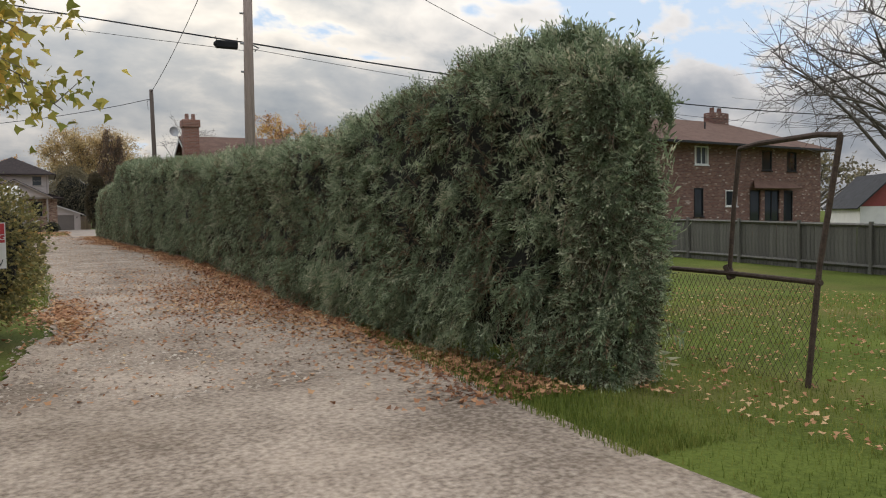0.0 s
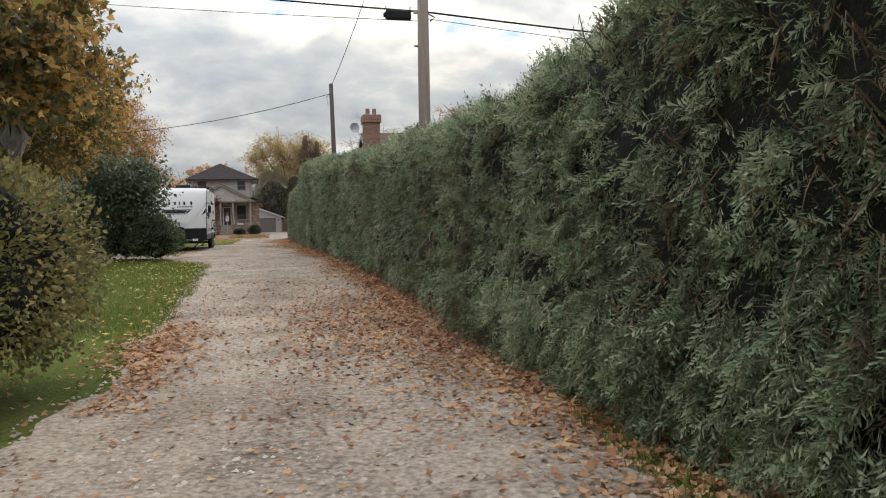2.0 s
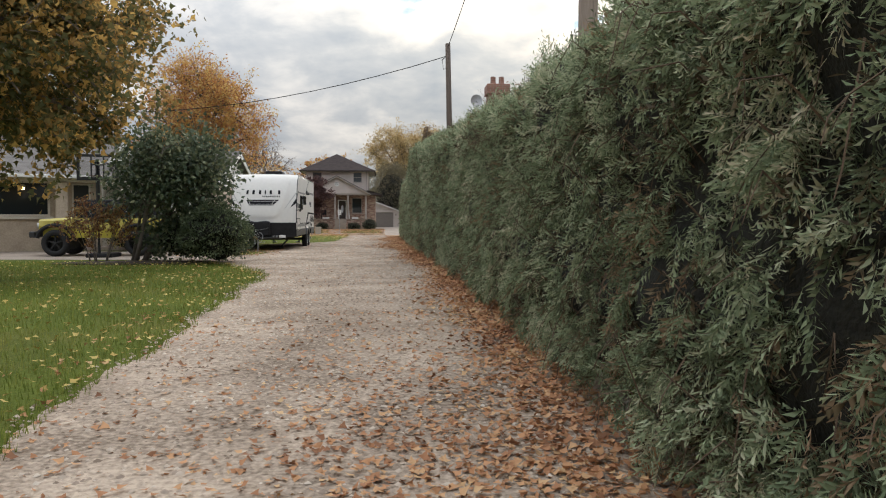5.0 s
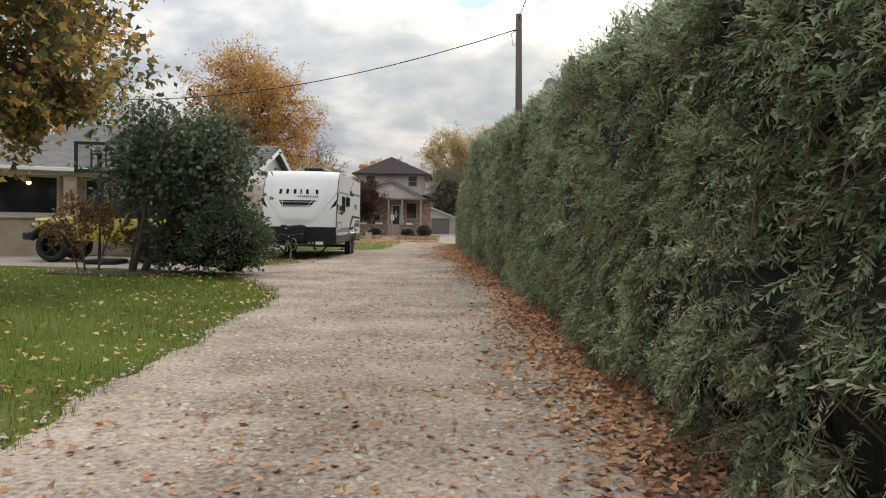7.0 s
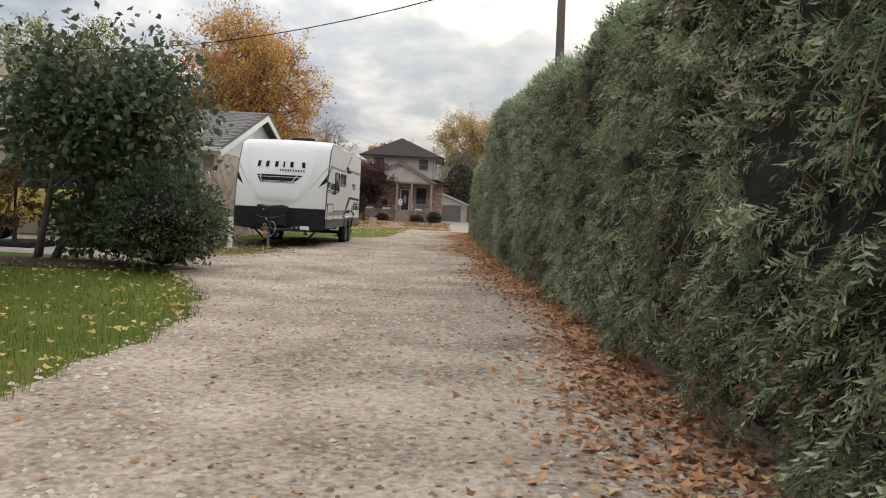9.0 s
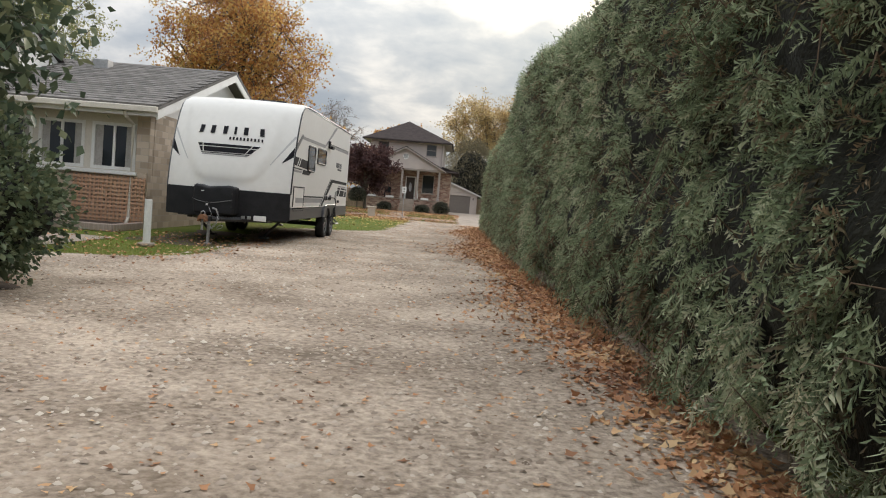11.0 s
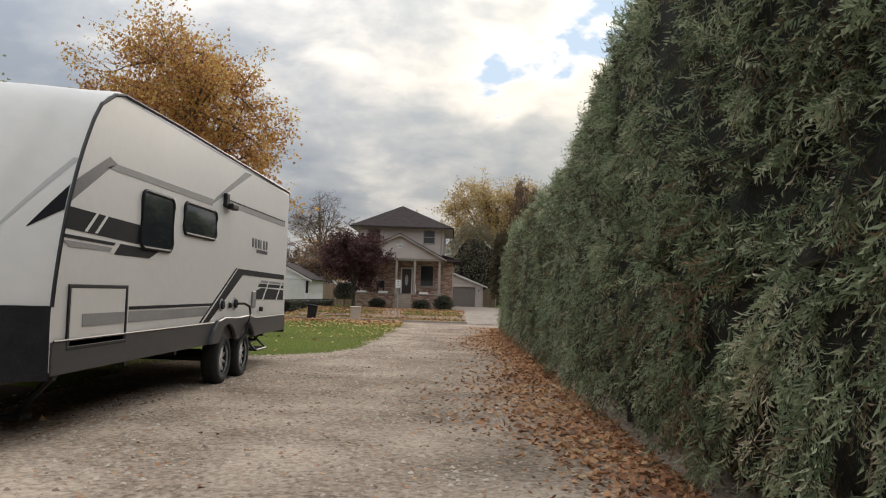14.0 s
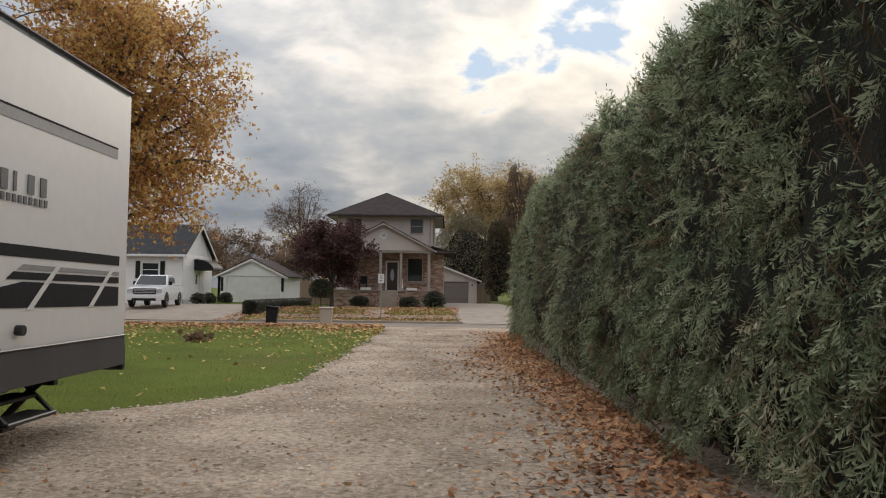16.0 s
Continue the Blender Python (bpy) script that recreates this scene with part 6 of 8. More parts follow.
def window(parent, p0, p1, o, frame_m=WHITE_PAINT, glass=GLASS, cols=1, rows=1, fw=0.06, sill=True, curtain=False, label=""):
    """A framed window in an opening of wall(): frame, sill, panes."""
    m = along(p0, p1)
    w = new("window")
    w.parent = parent
    tagged(w, label)
    u0, u1, z0, z1 = o
    b = bmesh.new()
    for a in ((u0, u0 + fw, z0, z1), (u1 - fw, u1, z0, z1), (u0 + fw, u1 - fw, z1 - fw, z1), (u0 + fw, u1 - fw, z0, z0 + fw)):
        box(a[0], a[1], -0.015, 0.08, a[2], a[3], bm=b)
    for k in range(1, cols):
        u = u0 + (u1 - u0) * k / cols
        box(u - fw * 0.4, u + fw * 0.4, 0.0, 0.07, z0 + fw, z1 - fw, bm=b)
    for k in range(1, rows):
        z = z0 + (z1 - z0) * k / rows
        box(u0 + fw, u1 - fw, 0.0, 0.068, z - fw * 0.4, z + fw * 0.4, bm=b)
    part("window_frame", moved(b, m), frame_m, w)
    for k in range(cols):
        a, c = u0 + (u1 - u0) * k / cols, u0 + (u1 - u0) * (k + 1) / cols
        part("pane", moved(box(a + 0.01, c - 0.01, 0.035, 0.045, z0 + 0.01, z1 - 0.01), m), glass, w)
    if curtain:
        for a, c in ((u0 + 0.06, u0 + 0.24), (u1 - 0.24, u1 - 0.06)):
            part("curtain", moved(box(a, c, 0.030, 0.034, z0 + 0.05, z1 - 0.05), m), CURTAIN, w)
    if sill:
        part("window_sill", moved(box(u0 - 0.06, u1 + 0.06, -0.07, 0.05, z0 - 0.06, z0 - 0.002, 0.01), m), frame_m, w)
    return w


def boards(parent, name, material, p0, p1, z0, z1, step=0.18, clip=None, openings=()):
    """Lapped siding: each course leans out a little over the one below. clip(z) gives the span at that height."""
    ln = (Vector(p1) - Vector(p0)).length
    b = bmesh.new()
    z = z0
    while z < z1 - 0.01:
        zt = min(z + step, z1)
        spans = [(0.0, ln)] if clip is None else [clip(z + step / 2)]
        for o in openings:
            if zt > o[2] + 0.01 and z < o[3] - 0.01:
                spans = [s for a, c in spans for s in ((a, min(c, o[0])), (max(a, o[1]), c)) if s[1] - s[0] > 0.02]
        for a, c in spans:
            if c - a > 0.05:
                vs = [b.verts.new(p) for p in ((a, -0.036, z), (c, -0.036, z), (c, -0.004, zt), (a, -0.004, zt), (a, 0.02, z), (c, 0.02, z))]
                b.faces.new(vs[:4])
                b.faces.new((vs[0], vs[4], vs[5], vs[1]))
        z += step
    return part(name, moved(b, along(p0, p1)), material, parent)


def slab(points, th):
    """A roof plane: a polygon given thickness along its own normal."""
    b = bmesh.new()
    f = b.faces.new([b.verts.new(p) for p in points])
    f.normal_update()
    n = f.normal.copy()
    if n.z < 0:
        n = -n
    ex = bmesh.ops.extrude_face_region(b, geom=[f])
    bmesh.ops.translate(b, vec=n * -th, verts=[v for v in ex["geom"] if isinstance(v, bmesh.types.BMVert)])
    return b


def shrub_row(label, name, spots, r, h, m, seed, leaf=0.12, n=700):
    for k, (x, y) in enumerate(spots):
        bush(name, label, (x, y, float(gz(x, y))), (r, r, h / 2), n, leaf, m, SHADE_CORE, seed + k, rough=0.18, category="shrub", group=name)


# -- brick house with a columned porch across the street
FH = thing("house", "two-storey brick and siding house with dark hip roof and columned porch", "house", (0.14, 0, 0.12))
FY = 96.3
o_door, o_win = (3.57, 4.43, 1.0, 3.04), (5.04, 6.15, 1.62, 3.30)
wall(FH, "wall", BRICK_BUFF, (-5.8, FY), (1.8, FY), -0.2, 3.6, 0.3, (o_door, o_win))
wall(FH, "wall", BRICK_BUFF, (1.8, FY + 0.3), (1.8, 105.2), -0.2, 3.6, 0.3)
wall(FH, "wall", BRICK_BUFF, (1.8, 105.5), (-5.8, 105.5), -0.2, 3.6, 0.3)
wall(FH, "wall", BRICK_BUFF, (-5.8, 105.2), (-5.8, FY + 0.3), -0.2, 3.6, 0.3)
o_up, o_up2 = (5.1, 6.05, 5.0, 6.08), (0.7, 1.7, 5.0, 6.08)
U0, U1 = (-5.7, FY + 0.1), (1.02, FY + 0.1)
wall(FH, "upper_wall", SIDING, U0, U1, 3.6, 6.3, 0.25, (o_up, o_up2))
wall(FH, "upper_wall", SIDING, (1.02, FY + 0.35), (1.02, 105.3), 3.6, 6.3, 0.25)
wall(FH, "upper_wall", SIDING, (-5.7, 105.3), (-5.7, FY + 0.35), 3.6, 6.3, 0.25)
boards(FH, "siding", SIDING, U0, U1, 3.7, 6.3, openings=(o_up, o_up2))
boards(FH, "siding", SIDING, U1, (1.02, 105.3), 3.7, 6.3)
window(FH, U0, U1, o_up, TAUPE, GLASS_GREY, 1, 2)
window(FH, U0, U1, o_up2, TAUPE, GLASS_GREY, 1, 2)
window(FH, (-5.8, FY), (1.8, FY), o_win, TAUPE, GLASS, 1, 1)
ex = [(-6.35, 95.75), (1.75, 95.75), (1.75, 106.0), (-6.35, 106.0)]
apex = (-2.58, 100.2, 8.38)
for a, c in zip(ex, ex[1:] + ex[:1]):
    part("roof", slab([(*a, 6.28), (*c, 6.28), apex], 0.08), SHINGLE_DK, FH, "dark shingled hip roof")
b = bmesh.new()
for a, c in zip(ex, ex[1:] + ex[:1]):
    q = (Vector((*c, 0)) - Vector((*a, 0)))
    s = box(0, q.length, -0.06, 0.05, 6.17, 6.27)
    join(b, moved(s, along(a, c)))
part("gutter", b, SHINGLE_DK, FH, "dark eaves gutter")
part("soffit", box(-6.3, 1.7, 95.8, 105.9, 6.175, 6.20), TAUPE, FH)
part("downspout", box(0.80, 0.88, FY - 0.02, FY + 0.06, 3.65, 6.2, 0.01), TAUPE, FH)
# pent roof over the wider ground floor
part("lower_roof", slab([(1.0, FY - 0.4, 4.15), (2.58, FY - 0.6, 3.66), (2.58, 106, 3.66), (1.0, 106, 4.15)], 0.07), SHINGLE_DK, FH)
part("lower_roof", slab([(0.9, FY + 0.08, 4.15), (0.9, FY - 0.65, 3.66), (2.58, FY - 0.65, 3.66), (1.0, FY + 0.08, 4.15)], 0.07), SHINGLE_DK, FH)
# porch
PX0, PX1, PY = -5.75, 1.15, 94.2
part("porch_floor", box(PX0, PX1, PY, FY - 0.003, -0.2, 0.95, 0.02), BRICK_BUFF, FH)
part("porch_cap", box(PX0 - 0.05, PX1 + 0.05, PY - 0.05, FY - 0.003, 0.953, 1.03, 0.015), CONCRETE, FH)
for x in (-5.55, -2.46, -1.08, 0.82):
    c = part("porch_post", box(x - 0.09, x + 0.09, PY + 0.08, PY + 0.26, 1.035, 3.56, 0.012), TAUPE, FH)
    part("post_base", box(x - 0.13, x + 0.13, PY + 0.04, PY + 0.30, 1.035, 1.18, 0.01), TAUPE, c)
part("porch_beam", box(PX0, PX1, PY + 0.02, PY + 0.30, 3.56, 3.72, 0.01), TAUPE, FH)
part("porch_ceiling", box(PX0, PX1, PY + 0.3, FY - 0.01, 3.57, 3.6), TAUPE, FH)
gx = (-2.26, 5.55)
wl0, wl1 = (PX0 - 0.1, PY), (PX1 + 0.1, PY)
boards(FH, "gable_siding", SIDING, wl0, wl1, 3.72, 5.5, clip=lambda z: (max(0, (z - 3.72) / 1.93 * 3.59 + 0.05), min(7.1, 7.1 - (z - 3.72) / 1.93 * 3.51 - 0.05)))
part("gable_wall", prism([(PX0 - 0.05, 3.72), (PX1 + 0.05, 3.72), (gx[0], 5.48)], 0.15, "y", PY + 0.02), SIDING, FH)
for s, xe in ((-1, PX0 - 0.35), (1, PX1 + 0.22)):
    part("porch_roof", slab([(gx[0], PY - 0.35, gx[1] + 0.08), (xe, PY - 0.35, 3.72), (xe, FY + 0.05, 3.72), (gx[0], FY + 0.05, gx[1] + 0.08)], 0.07), SHINGLE_DK, FH)
    part("rake_board", prism([(gx[0], gx[1]), (xe, 3.64), (xe, 3.54), (gx[0], gx[1] - 0.11)], 0.04, "y", PY - 0.36), TAUPE, FH)
v = part("gable_vent", moved(cyl((0, 0, 0), (0, -0.05, 0), 0.26, sides=8), Matrix.Translation((-2.26, PY - 0.02, 4.72)) @ Matrix.Rotation(math.pi / 8, 4, "Y")), WHITE_PAINT, FH, "white octagonal gable vent")
for k in range(4):
    part("louvre", box(-2.44, -2.08, PY - 0.085, PY - 0.07, 4.60 + 0.09 * k, 4.63 + 0.09 * k), GLASS_GREY, v)
d = part("door", moved(box(o_door[0] + 0.06, o_door[1] - 0.06, 0.06, 0.11, 1.04, 2.98, 0.01), along((-5.8, FY), (1.8, FY))), mat("dark_door", (0.07, 0.05, 0.045), (0.05, 0.036, 0.03), 0.4), FH, "dark front door with an oval light")
b = bmesh.new()
for a in ((o_door[0] - 0.04, o_door[0] + 0.06, 1.03, 3.08), (o_door[1] - 0.06, o_door[1] + 0.04, 1.03, 3.08), (o_door[0] + 0.06, o_door[1] - 0.06, 2.98, 3.08)):
    box(a[0], a[1], -0.02, 0.14, a[2], a[3], bm=b)
part("door_frame", moved(b, along((-5.8, FY), (1.8, FY))), WHITE_PAINT, d)
b = moved(cyl((0, 0, 0), (0, -0.02, 0), 1, sides=20), pose(-1.8, FY + 0.058, 2.1) @ Matrix.Diagonal((0.13, 1, 0.42, 1)))
part("door_light", b, LAMPGLASS, d)
for k in range(5):
    part("step", box(-2.45, -1.25, PY - 0.30 * (5 - k), PY - 0.30 * (4 - k) - 0.001, -0.2, 0.19 * (k + 1) - 0.003, 0.012), CONCRETE, FH)
for x0, x1 in ((-2.62, -2.46), (-1.24, -1.08)):
    part("step_wall", box(x0, x1, PY - 1.5, PY - 0.06, -0.2, 0.55, 0.02), BRICK_BUFF, FH)
for x in (-4.9, -3.3, -0.2):
    pl = thing("flower_box", "pale flower box on the porch edge", "planter", (x, PY + 0.14, 1.15), "flower boxes on the porch")
    part("trough", box(-0.35, 0.35, -0.1, 0.1, 0.0, 0.16, 0.015), WHITE_PAINT, pl)
for x in (-4.6, -3.6):
    ch = thing("porch_chair", "dark chair standing on the porch", "chair", (x, 95.3, 1.15), "chairs on the porch")
    part("seat", box(-0.27, 0.27, -0.25, 0.25, 0.40, 0.46, 0.01), BLACK_PL, ch)
    part("backrest", box(-0.27, 0.27, 0.21, 0.26, 0.46, 0.95, 0.01), BLACK_PL, ch)
    for lx in (-0.24, 0.24):
        for ly in (-0.22, 0.22):
            part("leg", box(lx - 0.02, lx + 0.02, ly - 0.02, ly + 0.02, 0, 0.40), BLACK_PL, ch)
b = cyl((0, 0, 0), (0, 0, 0.32), 0.14, 0.11, 10)
join(b, moved(cyl((0, 0, 0.32), (0, 0, 0.62), 0.12, 0.07, 10), Matrix.Identity(4)))
s = bmesh.new()
bmesh.ops.create_uvsphere(s, u_segments=12, v_segments=8, radius=0.10)
join(b, moved(s, Matrix.Translation((0, -0.04, 0.68))))
st = part("statue", b, WHITE_PAINT, None, smooth=True)
st.location = (-0.92, 94.9, 1.15)
tagged(st, "small white seated statue on the porch", "statue")
bush("round_bush", "clipped grey-green bush beside the porch", (1.35, 93.2, 0.0), (0.7, 0.65, 0.52), 1800, 0.10, FARBOX, SHADE_CORE, 203, rough=0.2)
bush("round_bush", "low bush under the porch window", (-0.3, 93.2, 0.0), (0.6, 0.5, 0.34), 900, 0.11, FARBOX, SHADE_CORE, 205, rough=0.25)
bush("round_bush", "low bush beside the porch steps", (-3.6, 93.3, 0.0), (0.6, 0.5, 0.34), 900, 0.11, FARBOX, SHADE_CORE, 206, rough=0.25)
tp = bush("topiary_bush", "dark ball-shaped clipped shrub on a short stem", (-5.5, 89.3, 0.5), (0.7, 0.7, 0.62), 3000, 0.09, FARBOX, SHADE_CORE, 207, rough=0.1)
part("stem", cyl((0, 0, -0.6), (0, 0, 0.3), 0.05), BARK, tp)

# tan board fences closing the yard on both sides of the house
TANWOOD = mat("tan_fence_boards", (0.36, 0.26, 0.19), (0.24, 0.165, 0.12), 0.9, scale=4, fine=40, bump=0.3, stretch=(3, 3, 0.2), vary=0.2)
for label, fx0, fx1, fy in (("tan board fence between the garage and the brick house", -8.95, -5.9, 101.0), ("tan board fence beside the grey garage", 5.0, 6.3, 113.0)):
    tf = thing("board_fence", label, "fence", (0, 0, 0))
    first = None
    for k in range(int((fx1 - fx0) / 0.16)):
        at = (fx0 + 0.16 * k, fy, 0.0)
        if first is None:
            first = part("board", box(-0.075, 0.075, -0.012, 0.012, 0, 1.75, 0.004), TANWOOD, tf)
            first.matrix_local = pose(*at)
        else:
            share(first, "board", at, tf)
    for z in (0.35, 1.4):
        part("rail", box(fx0 - 0.08, fx1, fy + 0.016, fy + 0.06, z, z + 0.09), TANWOOD, tf)

# -- grey garage behind it
GG = thing("garage", "small pale garage with a brown door", "garage", (0, 0, 0))
GY = 112.0
og = (3.35, 5.85, -0.1, 1.95)
wall(GG, "wall", SIDING, (-1.7, GY), (4.9, GY), -0.3, 2.2, 0.2, (og,))
wall(GG, "wall", SIDING, (4.9, GY), (4.9, 119), -0.3, 2.2, 0.2)
part("gable_wall", prism([(-1.7, 2.2), (4.9, 2.2), (1.6, 3.42)], 0.2, "y", GY), SIDING, GG)
wall(GG, "wall", SIDING, (4.9, 119), (-1.7, 119), -0.3, 2.2, 0.2)
wall(GG, "wall", SIDING, (-1.7, 119), (-1.7, GY), -0.3, 2.2, 0.2)
boards(GG, "siding", SIDING, (-1.7, GY - 0.005), (4.9, GY - 0.005), 0.0, 2.2, openings=(og,))
for s, xe in ((-1, -2.1), (1, 5.35)):
    part("roof", slab([(1.6, GY - 0.3, 3.56), (xe, GY - 0.3, 2.12), (xe, 119.4, 2.12), (1.6, 119.4, 3.56)], 0.08), SHINGLE_DK, GG)
    part("rake_board", prism([(1.6, 3.47), (xe, 2.04), (xe, 1.90), (1.6, 3.32)], 0.04, "y", GY - 0.31), WHITE_PAINT, GG)
gd = part("garage_door", box(1.66, 4.14, GY + 0.08, GY + 0.13, -0.1, 1.94), mat("brown_grey_door", (0.22, 0.19, 0.17), (0.18, 0.155, 0.14), 0.6), GG, "brown-grey panel door")
for k in range(4):
    part("panel", box(1.72, 4.08, GY + 0.06, GY + 0.082, -0.05 + 0.49 * k, 0.39 + 0.49 * k, 0.008), gd.data.materials[0], gd)
part("wall_lamp", box(4.42, 4.52, GY - 0.12, GY - 0.01, 1.55, 1.75, 0.02), BLACK_PL, GG)

# -- white garage
WG = thing("garage", "white sided garage with a wide white door", "garage", (0.22, 0, 0.15))
WY = 105.0
ow = (0.72, 5.12, -0.1, 1.98)
wall(WG, "wall", WSIDING, (-16.7, WY), (-11.3, WY), -0.4, 2.05, 0.2, (ow,))
wall(WG, "wall", WSIDING, (-11.3, WY), (-11.3, 112.6), -0.4, 2.05, 0.2)
wall(WG, "wall", WSIDING, (-11.3, 112.6), (-16.7, 112.6), -0.4, 2.05, 0.2)
wall(WG, "wall", WSIDING, (-16.7, 112.6), (-16.7, WY), -0.4, 2.05, 0.2)
boards(WG, "siding", WSIDING, (-11.3, WY), (-11.3, 112.6), 0, 2.05, 0.2)
part("gable_wall", prism([(-16.7, 2.05), (-11.3, 2.05), (-13.95, 3.33)], 0.2, "y", WY), WSIDING, WG)
for xe in (-17.05, -10.95):
    part("roof", slab([(-13.95, WY - 0.25, 3.50), (xe, WY - 0.25, 1.98), (xe, 112.9, 1.98), (-13.95, 112.9, 3.50)], 0.08), SHINGLE_DK, WG)
    part("rake_board", prism([(-13.95, 3.40), (xe, 1.90), (xe, 1.74), (-13.95, 3.24)], 0.04, "y", WY - 0.26), WHITE_PAINT, WG)
gd = part("garage_door", box(-15.96, -11.60, WY + 0.06, WY + 0.11, -0.1, 1.96), WHITE_PAINT, WG, "white sectional door")
for k in range(4):
    part("panel", box(-15.93, -11.63, WY + 0.04, WY + 0.062, -0.08 + 0.51 * k, 0.41 + 0.51 * k, 0.006), WHITE_PAINT, gd)
for x in (-16.35, -11.42):
    part("shutter", box(x - 0.11, x + 0.11, WY - 0.04, WY - 0.005, 0.75, 1.85, 0.01), BLACK_PL, WG)

# -- white house with dark roof
WH = thing("house", "white sided bungalow with dark roof and a black door awning", "house", (0, 0, 0.1))
ohw = (7.2, 8.4, 1.75, 2.75)
W0, W1 = (-26.0, 95.0), (-15.96, 95.0)
wall(WH, "wall", WSIDING, W0, W1, -0.5, 3.35, 0.25, (ohw,))
wall(WH, "wall", WSIDING, W1, (-15.96, 101.5), -0.5, 3.35, 0.25)
wall(WH, "wall", WSIDING, (-15.96, 101.5), (-26, 101.5), -0.5, 3.35, 0.25)
wall(WH, "wall", WSIDING, (-26, 101.5), W0, -0.5, 3.35, 0.25)
boards(WH, "siding", WSIDING, W0, W1, 0.2, 3.35, 0.2, openings=(ohw,))
boards(WH, "siding", WSIDING, W1, (-15.96, 101.5), 0.2, 3.35, 0.2)
part("gable_wall", prism([(95, 3.35), (101.5, 3.35), (98.25, 5.45)], -0.25, "x", -15.97), WSIDING, WH)
for ye in (94.6, 101.9):
    part("roof", slab([(-26.3, 98.25, 5.65), (-26.3, ye, 3.30), (-15.65, ye, 3.30), (-15.65, 98.25, 5.65)], 0.09), SLATE, WH)
    part("rake_board", prism([(98.25, 5.56), (ye, 3.21), (ye, 3.04), (98.25, 5.38)], 0.05, "x", -15.68), WHITE_PAINT, WH)
part("gutter", box(-26.2, -15.6, 94.48, 94.6, 3.15, 3.3, 0.01), WHITE_PAINT, WH)
window(WH, W0, W1, ohw, WHITE_PAINT, GLASS, 1, 2)
for u in (-26 + 6.95, -26 + 8.65):
    part("shutter", box(u - 0.16, u + 0.16, 94.93, 94.965, 1.65, 2.85, 0.01), BLACK_PL, WH)
arc = [(-15.95 + 1.4 * math.sin(a), 2.35 + 0.75 * math.cos(a)) for a in np.linspace(0, math.pi / 2, 9)]
b = bmesh.new()
fr = [[b.verts.new((x, y, z)) for x, z in arc] for y in (97.3, 99.7)]
lo = [b.verts.new((-15.95, y, 2.30)) for y in (97.3, 99.7)]
for j in range(8):
    b.faces.new((fr[0][j], fr[0][j + 1], fr[1][j + 1], fr[1][j]))
for k in (0, 1):
    b.faces.new(fr[k] + [lo[k]])
b.faces.new((fr[0][8], lo[0], lo[1], fr[1][8]))
bmesh.ops.recalc_face_normals(b, faces=b.faces)
part("awning", b, BLACK_PL, WH, "black rounded canvas door awning")
part("side_door", box(-15.95, -15.91, 98.5, 99.4, 0.1, 2.15, 0.01), WHITE_PAINT, WH)
part("side_window", box(-15.95, -15.92, 97.7, 98.0, 1.3, 2.0), GLASS, WH)
shrub_row("dark foundation shrub beside the white house", "foundation_shrub", [(-15.2, 96.0), (-14.9, 97.6), (-14.6, 100.4), (-14.7, 101.4)], 0.45, 0.7, FARBOX, 230, 0.14, 420)
# low clipped hedge by its drive
hb = thing("low_hedge", "low dark clipped box hedge beside the concrete drive", "hedge", (-8.55, 84.0, 0.0), turn=-3.4)
# near-black box painted as the shaded inside of the clipped hedge
part("shade_mass", box(-0.34, 0.34, 0.1, 12.8, -0.45, 0.42, 0.08), SHADE_CORE, hb)
r2 = np.random.default_rng(77)
n = 7500
face = r2.integers(0, 4, n)
px = np.where(face == 0, -0.37, np.where(face == 1, 0.37, r2.uniform(-0.37, 0.37, n)))
py = np.where(face == 3, 0.05, r2.uniform(0, 13, n))
pz = np.where(face == 2, 0.47, r2.uniform(-0.35, 0.47, n))
dirs = np.stack([np.where(face == 0, -1, np.where(face == 1, 1, 0)), np.where(face == 3, -1, 0), np.where(face == 2, 1, 0)], -1) + r2.normal(size=(n, 3)) * 0.5
scatter("foliage", KITE, KITE_T, np.stack([px, py, pz], -1), frames_along(dirs, r2), r2.uniform(0.05, 0.10, n), FARBOX, hb)

# -- ranch house on the left: stone wing with a row of windows, gable to the drive
RH = thing("house", "single-storey buff stone ranch house with grey shingled roof", "house", (0, 0, 0))
RY, RX = 42.6, -4.25
R0, R1 = (-9.4, RY), (RX, RY)
rows_w = [(1.55, 2.50, 1.28, 2.32), (2.64, 3.68, 1.28, 2.32), (3.84, 4.88, 1.28, 2.32)]
wall(RH, "wall", BRICK_TAN, R0, R1, -0.2, 1.22, 0.25)
wall(RH, "upper_wall", CREAM, (R0[0], RY + 0.03), (R1[0] - 0.30, RY + 0.03), 1.22, 2.62, 0.22, [(a, min(c, 4.84), d, e) for a, c, d, e in rows_w])
part("corner_pier", box(RX - 0.30, RX, RY, RY + 0.25, 1.22, 2.62, 0.01), BRICK_TAN, RH, "buff stone corner")
for a, c, d, e in rows_w:
    window(RH, (R0[0], RY + 0.03), (R1[0] - 0.3, RY + 0.03), (a, min(c, 4.84), d, e), WHITE_PAINT, GLASS, 2, 1, 0.07, False, True)
part("long_sill", box(R0[0] + 1.2, RX - 0.24, RY - 0.10, RY + 0.02, 1.17, 1.26, 0.015), WHITE_PAINT, RH, "long white window sill")
wall(RH, "wall", BRICK_TAN, (RX, RY + 0.26), (RX, 52.8), -0.2, 2.62, 0.25)
part("gable_wall", prism([(RY, 2.62), (52.8, 2.62), (47.7, 4.12)], -0.2, "x", RX - 0.02), WHITE_PAINT, RH, "white gable boarding")
ov = RX + 0.35
